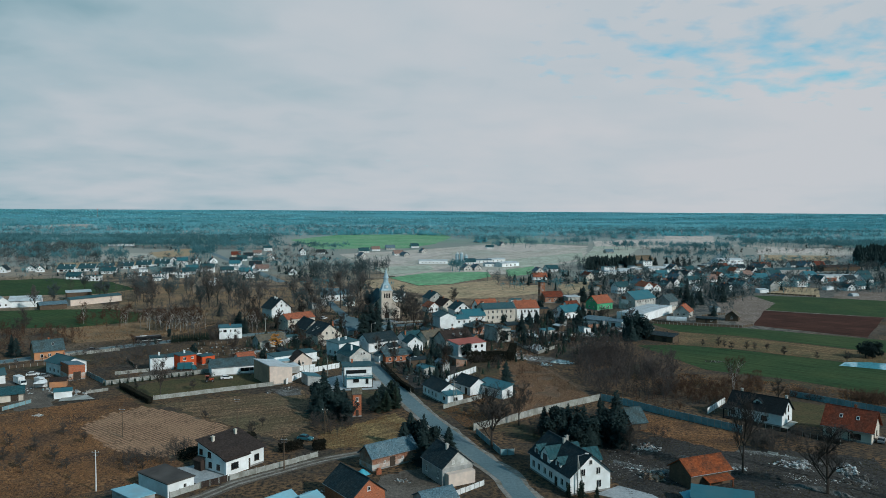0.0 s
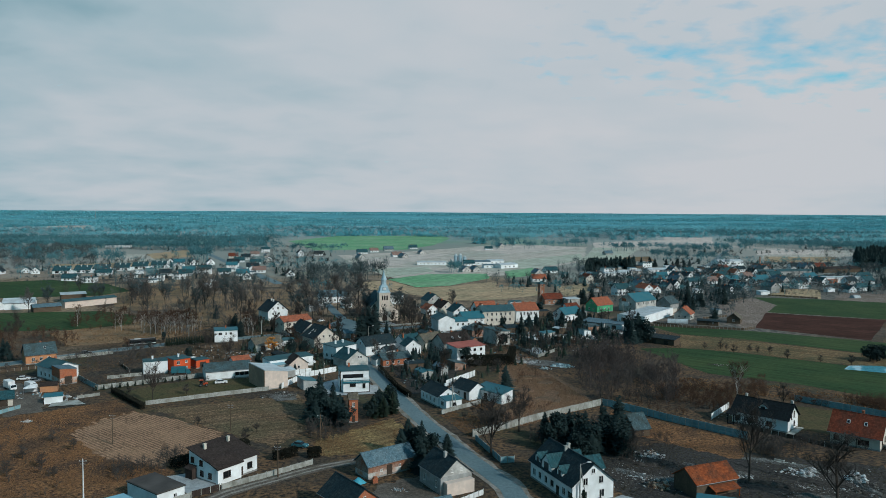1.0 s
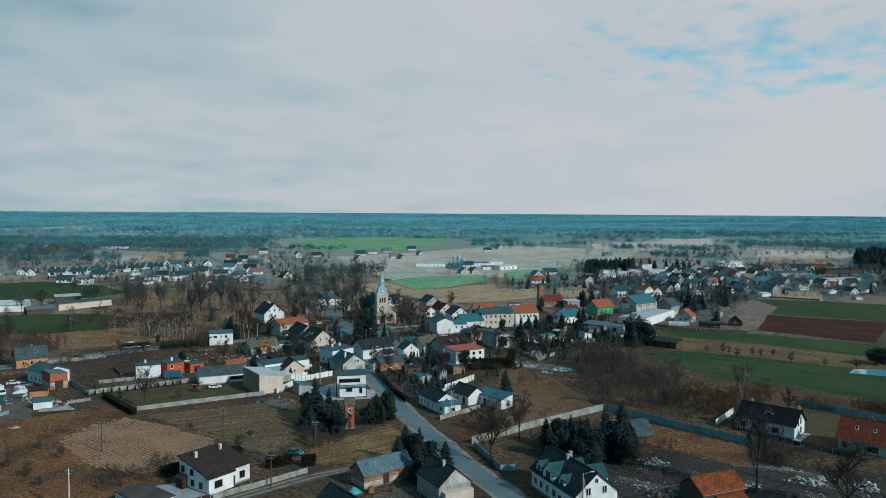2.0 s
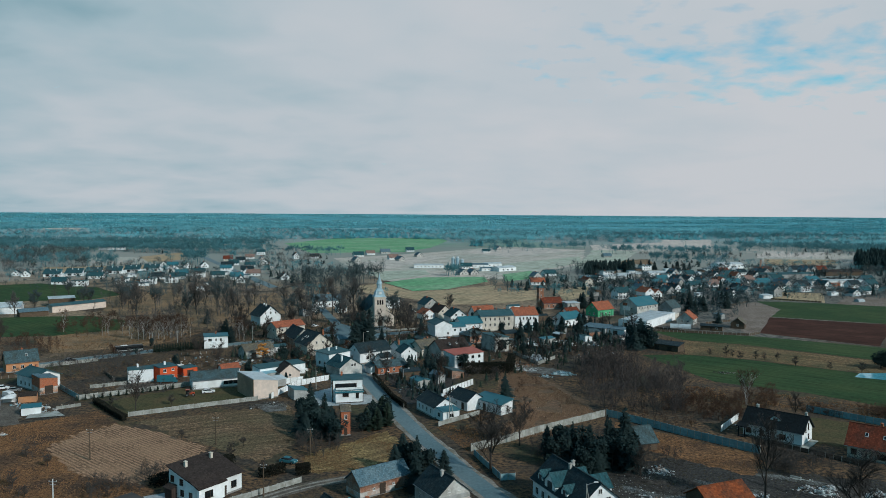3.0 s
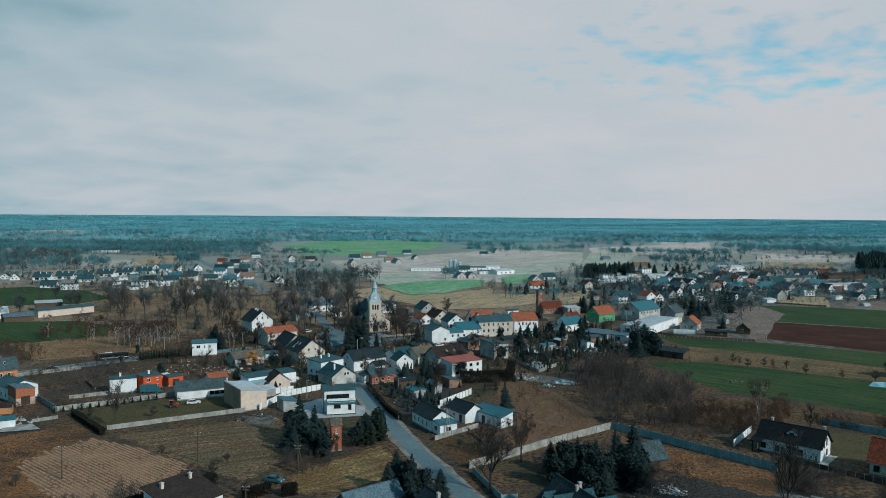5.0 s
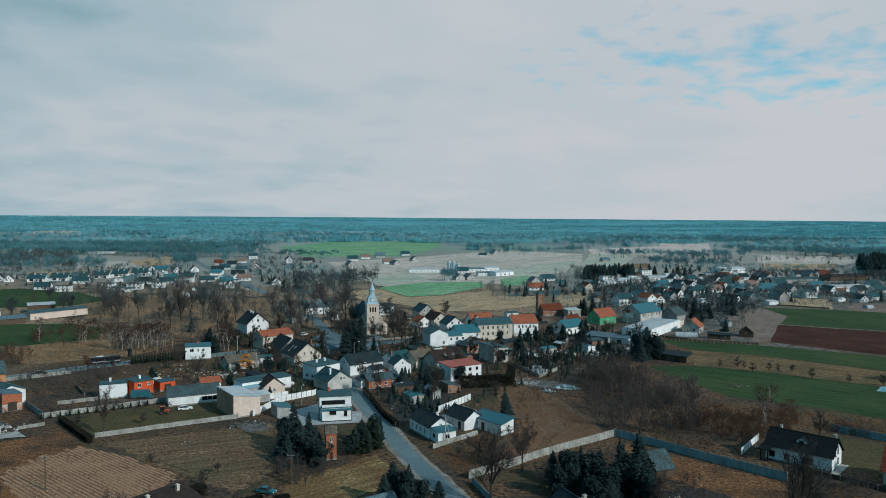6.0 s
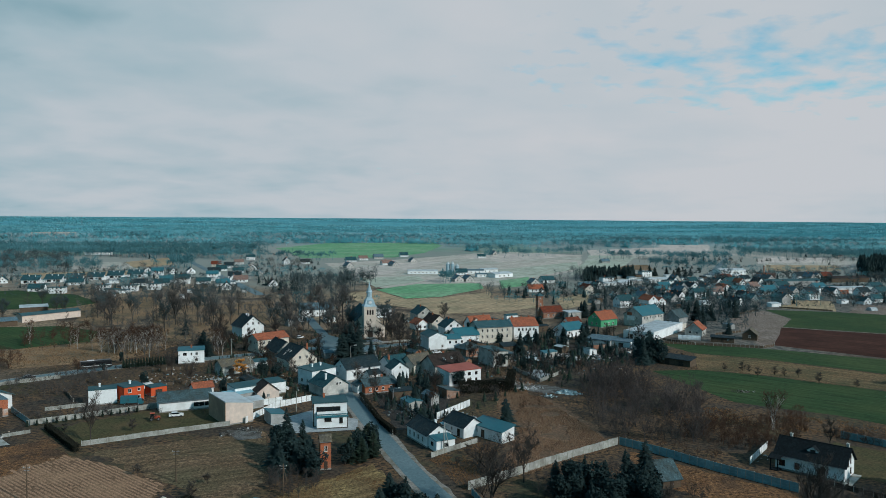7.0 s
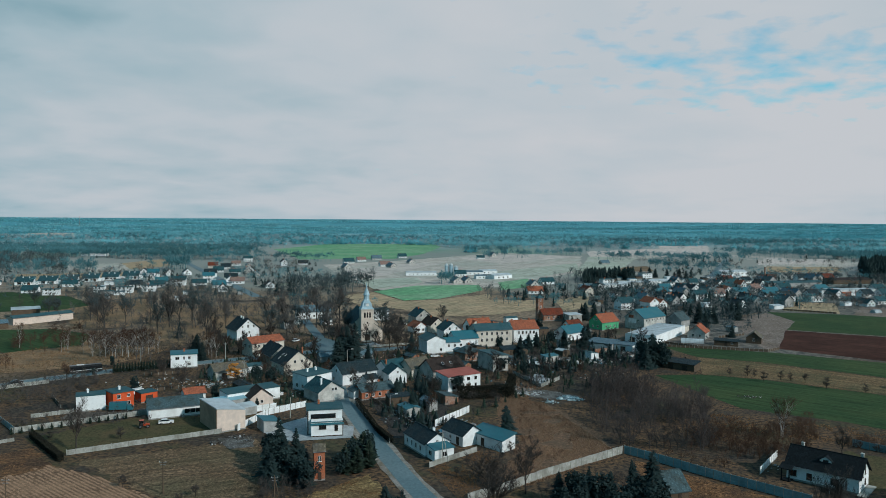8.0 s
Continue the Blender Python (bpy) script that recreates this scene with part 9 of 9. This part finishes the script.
fence("pale plank fence beside the cottage", [(3.0, 156.5), (9.6, 163.0)], "paint_w", 1.2, 1.6)
heap("wrecked car parts and stones on the grass", -120.3, 216.0, 1.6, 1.0, 40, "junk", 0.3, 1.0, 0.8, seed=51, name="scrap_heap")
heap("small clutter along the van yard", -141, 244, 5, 5, 60, "junk", 0.2, 0.8, seed=52, name="clutter")
heap("odds and ends beside the kiosk", -119.5, 241.0, 2.5, 2, 40, "junk", 0.3, 0.9, seed=53, name="clutter")
pal = thing("brick_pallet", "stack of bricks on a wooden pallet", "brick stack", -14.7, 169.3, 0, 20)
part("pallet", Mesh().box(0, 0, 0, 1.3, 1.1, 0.16), M["wood"], pal)
part("bricks", Mesh().box(0, 0, 0.16, 1.2, 1.0, 1.0), M["brick"], pal)
part("bricks", Mesh().box(0.1, 0, 1.16, 0.8, 0.9, 0.3), M["brick"], pal)
house(-138.5, 234.0, 30, 7.0, 5.5, 2.6, 4.2, "cream", "r_teal", "cream outbuilding with a dark teal roof and carport", "gable", front=((0.3, 0, 2.2, 2.1),), chimneys=(), plinth=False, over=0.6, category="outbuilding", name="outbuilding", split=False)

# small sheds and plot things
house(-123.5, 237.5, 25, 5.2, 3.0, 2.2, 2.6, "white", "s_blue", "small white kiosk with a teal roof", "mono", chimneys=(), plinth=False, over=0.2, category="kiosk", name="kiosk", split=False)
house(-132.8, 252.5, 20, 5.2, 3.2, 2.0, 2.9, "ochre", "r_brown", "rusty brown timber shed with a brown roof", "gable", chimneys=(), plinth=False, over=0.15, category="shed", name="shed", split=False)
house(-155.0, 243.0, 40, 9.0, 6.0, 2.8, 4.4, "white", "s_felt", "white garage with a dark teal roof at the yard", "gable", chimneys=(), plinth=False, over=0.4, category="garage", name="garage", split=False)
house(-158.5, 256.0, 40, 8.0, 7.0, 3.2, 4.8, "white", "s_felt", "white house end with a dark teal roof", "gable", chimneys=(), plinth=False, over=0.4, split=False)
shed_rng = random.Random(31)
SHED_LOOKS = (("wood", "r_dark", "dark wooden garden shed on grass"), ("grey", "s_slate", "grey garden shed with sheet roof"), ("white", "s_felt", "small white flat-roofed garage"),
              ("brickold", "r_grey", "small brick outhouse with grey roof"), ("wood", "s_light", "wooden shed with pale sheet roof"), ("pale", "s_blue", "small shed with blue roof"))
for x, y in ((42, 378), (52, 362), (60, 376), (72, 372), (78, 384), (98, 384), (64, 396), (48, 398), (102, 366), (36, 380), (-6, 276), (0, 282), (-10, 288), (6, 292), (-48, 312), (-66, 306), 
             (-70, 340), (-44, 362), (-84, 398), (-52, 330), (14, 376), (22, 384), (60, 440), (84, 442), (112, 420), (150, 446), (168, 452), (150, 490), (36, 470), (48, 484), (-60, 470), (-80, 455),
             (108, 500), (130, 510), (158, 510), (180, 520), (-2, 352), (14, 346), (-8, 362), (-28, 366)):
    ok = all(math.hypot(x - bx, y - by) > r + 2.5 for bx, by, r in BUILT)
    if ok:
        wl_, rf_, lb_ = shed_rng.choice(SHED_LOOKS)
        he = shed_rng.uniform(2.2, 3.0)
        house(x, y, shed_rng.choice((25, 38, 118, 125)), shed_rng.uniform(4, 8), shed_rng.uniform(3, 5), he, he + shed_rng.uniform(0.4, 1.4), wl_, rf_, lb_, shed_rng.choice(("mono", "gable")),
              front=((0.0, 0, 0.9, 1.9),), chimneys=(), plinth=False, over=0.2, category="shed", name="shed", split=False, group="garden sheds")


def greenhouse(x, y, turn, L, W):
    gh = thing("greenhouse", "round-topped pale plastic greenhouse in a garden", "greenhouse", x, y, 0, turn)
    m = Mesh()
    arc = [(W / 2 * math.cos(math.pi * k / 10), W / 2 * 1.0 * math.sin(math.pi * k / 10)) for k in range(11)]
    pts = [(-L / 2, a, b) for a, b in arc] + [(L / 2, a, b) for a, b in arc]
    m.add(pts, [(k, k + 1, 12 + k, 11 + k) for k in range(10)] + [tuple(range(11)), tuple(reversed(range(11, 22)))])
    part("cover", m, M["s_light"], gh)
    for i in range(6):
        r = Mesh()
        xx = -L / 2 + L * i / 5
        for k in range(10):
            r.tube((xx, arc[k][0] * 1.02, arc[k][1] * 1.02), (xx, arc[k + 1][0] * 1.02, arc[k + 1][1] * 1.02), 0.05, 0.05, 4)
        part("hoop", r, M["metal"], gh)
    return gh


greenhouse(132.9, 415.2, -18, 11, 4.2)
greenhouse(44.0, 356.0, 10, 5, 3.0)
greenhouse(303.0, 541.0, 20, 6, 4.5)
t = thing("tarpaulin", "crumpled bright blue tarpaulin over junk", "tarpaulin", 55.0, 157.5)
tv, tt = [], []
for i in range(9):
    for j in range(9):
        u, w = i / 4 - 1, j / 4 - 1
        tv.append((u * 2.6, w * 2.2, max(0.03, 1.5 * (1 - u * u) * (1 - w * w) + 0.35 * noise.noise((u * 2.2, w * 2.2, 3.3)))))
for i in range(8):
    for j in range(8):
        a = i * 9 + j
        tt += [(a, a + 9, a + 10), (a, a + 10, a + 1)]
part("sheet", soup("sheet", tv, tt, M["tarp"]), None, t)
b2 = copy_thing(t, pose(-18.5, 169.4, 0, 0, 0, 40))
b2.scale = (0.62, 0.62, 0.8)
b2["label"] = "blue tarpaulin over a woodpile by the barn"
b3 = copy_thing(t, pose(6.0, 258.0, 0, 0, 0, 20))
b3["label"] = "blue tarpaulin behind the cottage"
b4 = copy_thing(t, pose(-66.0, 146.0, 0, 0, 0, 70))
b4["label"] = "teal tarpaulin at the lane side"

# weeping willow with yellow twigs
wd, v, tt = branch_tree(90, 7.6, 1.0, 5, 0.2, 0.2, 0.0, 0.085)
wil = thing("tree", "weeping willow with orange yellow twigs", "tree", -72.6, 321.0)
part("trunk", wd, M["bark"], wil)
part("crown", soup("crown", v, tt, M["willow"]), None, wil)
# ornamental things in the square
sgn = thing("sign_board", "blank white notice board on posts", "sign", -74.0, 455.0, 0, 15)
part("board", Mesh().box(0, 0, 2.0, 4.6, 0.12, 2.6), M["paint_w"], sgn)
for k in (-1.6, 1.6):
    part("post", Mesh().box(k, 0.12, 0, 0.12, 0.12, 4.4), M["metal"], sgn)
bill = thing("sign_board", "orange and white advertising boards on a gable", "sign", 112.4, 455.0, 5.6, -50)
part("board", Mesh().box(0, 0, 1.6, 3.2, 0.1, 1.6), M["r_orange"], bill)
part("board", Mesh().box(0.8, 0, -1.2, 5.0, 0.1, 2.4), M["paint_w"], bill)

# ---- dry tufts over the open ground ----
tuft = (np.array([(-0.25, 0, 0), (0.25, 0.05, 0), (0.35, 0.2, 1.0), (0.1, 0.25, 0), (0.0, -0.25, 0), (-0.4, -0.1, 0.8), (0.2, -0.2, 0), (-0.2, 0.2, 0), (0.05, 0.45, 0.9)]), np.array([(0, 1, 2), (3, 4, 5), (6, 7, 8)]))
M["tuft"] = islands("dry_grass_tufts", [(0.23, 0.120, 0.056), (0.13, 0.070, 0.034), (0.31, 0.170, 0.084), (0.075, 0.045, 0.026)])
M["tuftdark"] = islands("dull_grass_tufts", [(0.080, 0.068, 0.042), (0.055, 0.048, 0.032), (0.12, 0.094, 0.060), (0.045, 0.040, 0.028)])


def tufts(label, poly, n, mat, lo, hi, seed, cut=-0.05):
    rng = np.random.default_rng(seed)
    p = np.array(poly, float)
    x = rng.uniform(p[:, 0].min(), p[:, 0].max(), n * 4)
    y = rng.uniform(p[:, 1].min(), p[:, 1].max(), n * 4)
    ok = within(x, y, poly)
    x, y = x[ok], y[ok]
    val = np.array([noise.noise((a * 0.09, b * 0.09, seed)) + 0.5 * noise.noise((a * 0.4, b * 0.4, seed + 5)) for a, b in zip(x, y)])
    ok = (val + rng.uniform(-0.2, 0.2, len(x)) > cut) & clear_of_things(x, y, 0.3)
    x, y = x[ok][:n], y[ok][:n]
    h = rng.uniform(lo, hi, len(x))
    return single("grass", scatter("grass", tuft, np.stack([x, y, np.zeros(len(x)), h * 1.2, h * 0.6], 1), M[mat], rng), None, label, "grass", kind="stuff")


tufts("dry orange brown grass on the open plot", [(-135, 215), (-105, 240), (-100, 228), (-102, 204), (-78, 183), (-62, 172), (-80, 146), (-130, 146)], 24000, "tuft", 0.15, 0.39, 1)
tufts("rough dull grass in the empty plot", [(-88, 230), (-47, 250), (-37, 213), (-43, 194), (-60, 207)], 7000, "tuftdark", 0.12, 0.29, 2)
tufts("rough dry grass beside the street", [(-34, 199), (-14, 222), (-8, 207), (-10, 198), (-21, 189), (-32, 187)], 4000, "tuft", 0.12, 0.33, 3)
tufts("dry grass inside the walled plot", [(54, 232), (70, 214), (84, 201), (76, 186), (60, 200), (50, 215)], 4500, "tuft", 0.12, 0.33, 4)
tufts("dull weeds in the rubble yard", [(36, 190), (60, 200), (84, 190), (108, 182), (104, 150), (70, 140), (42, 150)], 5000, "tuftdark", 0.15, 0.50, 5)
tufts("dull weeds about the lane and sheds", [(-60, 150), (-30, 176), (0, 205), (20, 215), (45, 180), (30, 150), (10, 140), (-40, 135)], 7000, "tuftdark", 0.12, 0.33, 6)
tufts("weeds between the cottage and the fence", [(0, 225), (14, 240), (24, 222), (8, 204)], 3000, "tuft", 0.12, 0.39, 7)
tufts("dry grass beside the through road", [(-194, 368), (-171, 407), (-121, 389), (-131, 353), (-167, 333)], 6000, "tuft", 0.18, 0.52, 8)
tufts("dry grass on the orchard strip", [(121, 375), (145, 362), (194, 319), (250, 255), (230, 235), (178, 292), (132, 329), (110, 339)], 6000, "tuft", 0.12, 0.33, 9)
tufts("rough weeds along the field edge", [(90, 280), (129, 262), (149, 242), (190, 200), (170, 195), (130, 235), (110, 250), (86, 262)], 6000, "tuft", 0.24, 0.65, 10)
tufts("dull grass between village gardens", [(-110, 300), (-60, 310), (10, 300), (60, 340), (110, 390), (100, 440), (0, 460), (-120, 430), (-180, 330)], 12000, "tuftdark", 0.3, 0.7, 11)
house(54.6, 209.0, 18, 4.8, 8.0, 2.2, 5.4, "wood", "r_grey", "weathered wooden shed with a lichened grey roof", "gable", front=((0.0, 0, 0.9, 1.9),), chimneys=(), plinth=False, over=0.4, category="shed", name="shed", split=False)


# ---- garden trees between the houses ----
def garden_trees(poly, n, lo, hi, seed, make):
    """Single trees on free ground inside an outline."""
    rng = np.random.default_rng(seed)
    p = np.array(poly, float)
    x = rng.uniform(p[:, 0].min(), p[:, 0].max(), n * 10)
    y = rng.uniform(p[:, 1].min(), p[:, 1].max(), n * 10)
    ok = within(x, y, poly) & clear_of_things(x, y, 0.8)
    for a, b in list(zip(x[ok], y[ok]))[:n]:
        make(float(a), float(b), float(rng.uniform(lo, hi)), float(rng.uniform(0.7, 1.1)))


CORE = [(-110, 300), (-60, 272), (-10, 262), (30, 290), (60, 330), (110, 380), (100, 440), (0, 470), (-90, 440), (-150, 320)]
garden_trees(CORE, 44, 4, 9, 51, shrub)
garden_trees(CORE, 34, 7, 13, 52, bare)
garden_trees(CORE, 30, 3, 7, 53, pine)
WESTWOOD = [(-200, 430), (-110, 400), (-70, 470), (-80, 560), (-200, 560), (-290, 520)]
EASTGARDENS = [(70, 440), (180, 480), (260, 640), (160, 760), (60, 640)]
WESTGARDENS = [(-330, 620), (-100, 600), (-120, 800), (-330, 900), (-420, 760)]
FARGARDENS = [(230, 560), (420, 560), (520, 800), (300, 800)]
grove("loose bare trees west of the village", WESTWOOD, 30, 8, 16, 0, "twig", 201)
grove("bare trees among the eastern gardens", EASTGARDENS, 80, 5, 10, 0, "twigfar", 202)
grove("bushy evergreens among the eastern gardens", EASTGARDENS, 60, 4, 9, 2, "needle", 203)
grove("bare trees among the western gardens", WESTGARDENS, 40, 5, 9, 0, "twigfar", 204)
grove("bushy evergreens among the western gardens", WESTGARDENS, 40, 4, 8, 2, "needle", 205)
grove("bare trees among the far gardens", FARGARDENS, 60, 5, 10, 0, "twigfar", 206)
grove("bushy evergreens among the far gardens", FARGARDENS, 40, 4, 9, 2, "needle", 207)
heap("low clutter across the village gardens", 20, 350, 60, 60, 420, "junk", 0.3, 1.5, 0.8, seed=41, name="clutter")
heap("low clutter across the western gardens", -70, 330, 40, 40, 220, "junk", 0.3, 1.4, 0.8, seed=42, name="clutter")
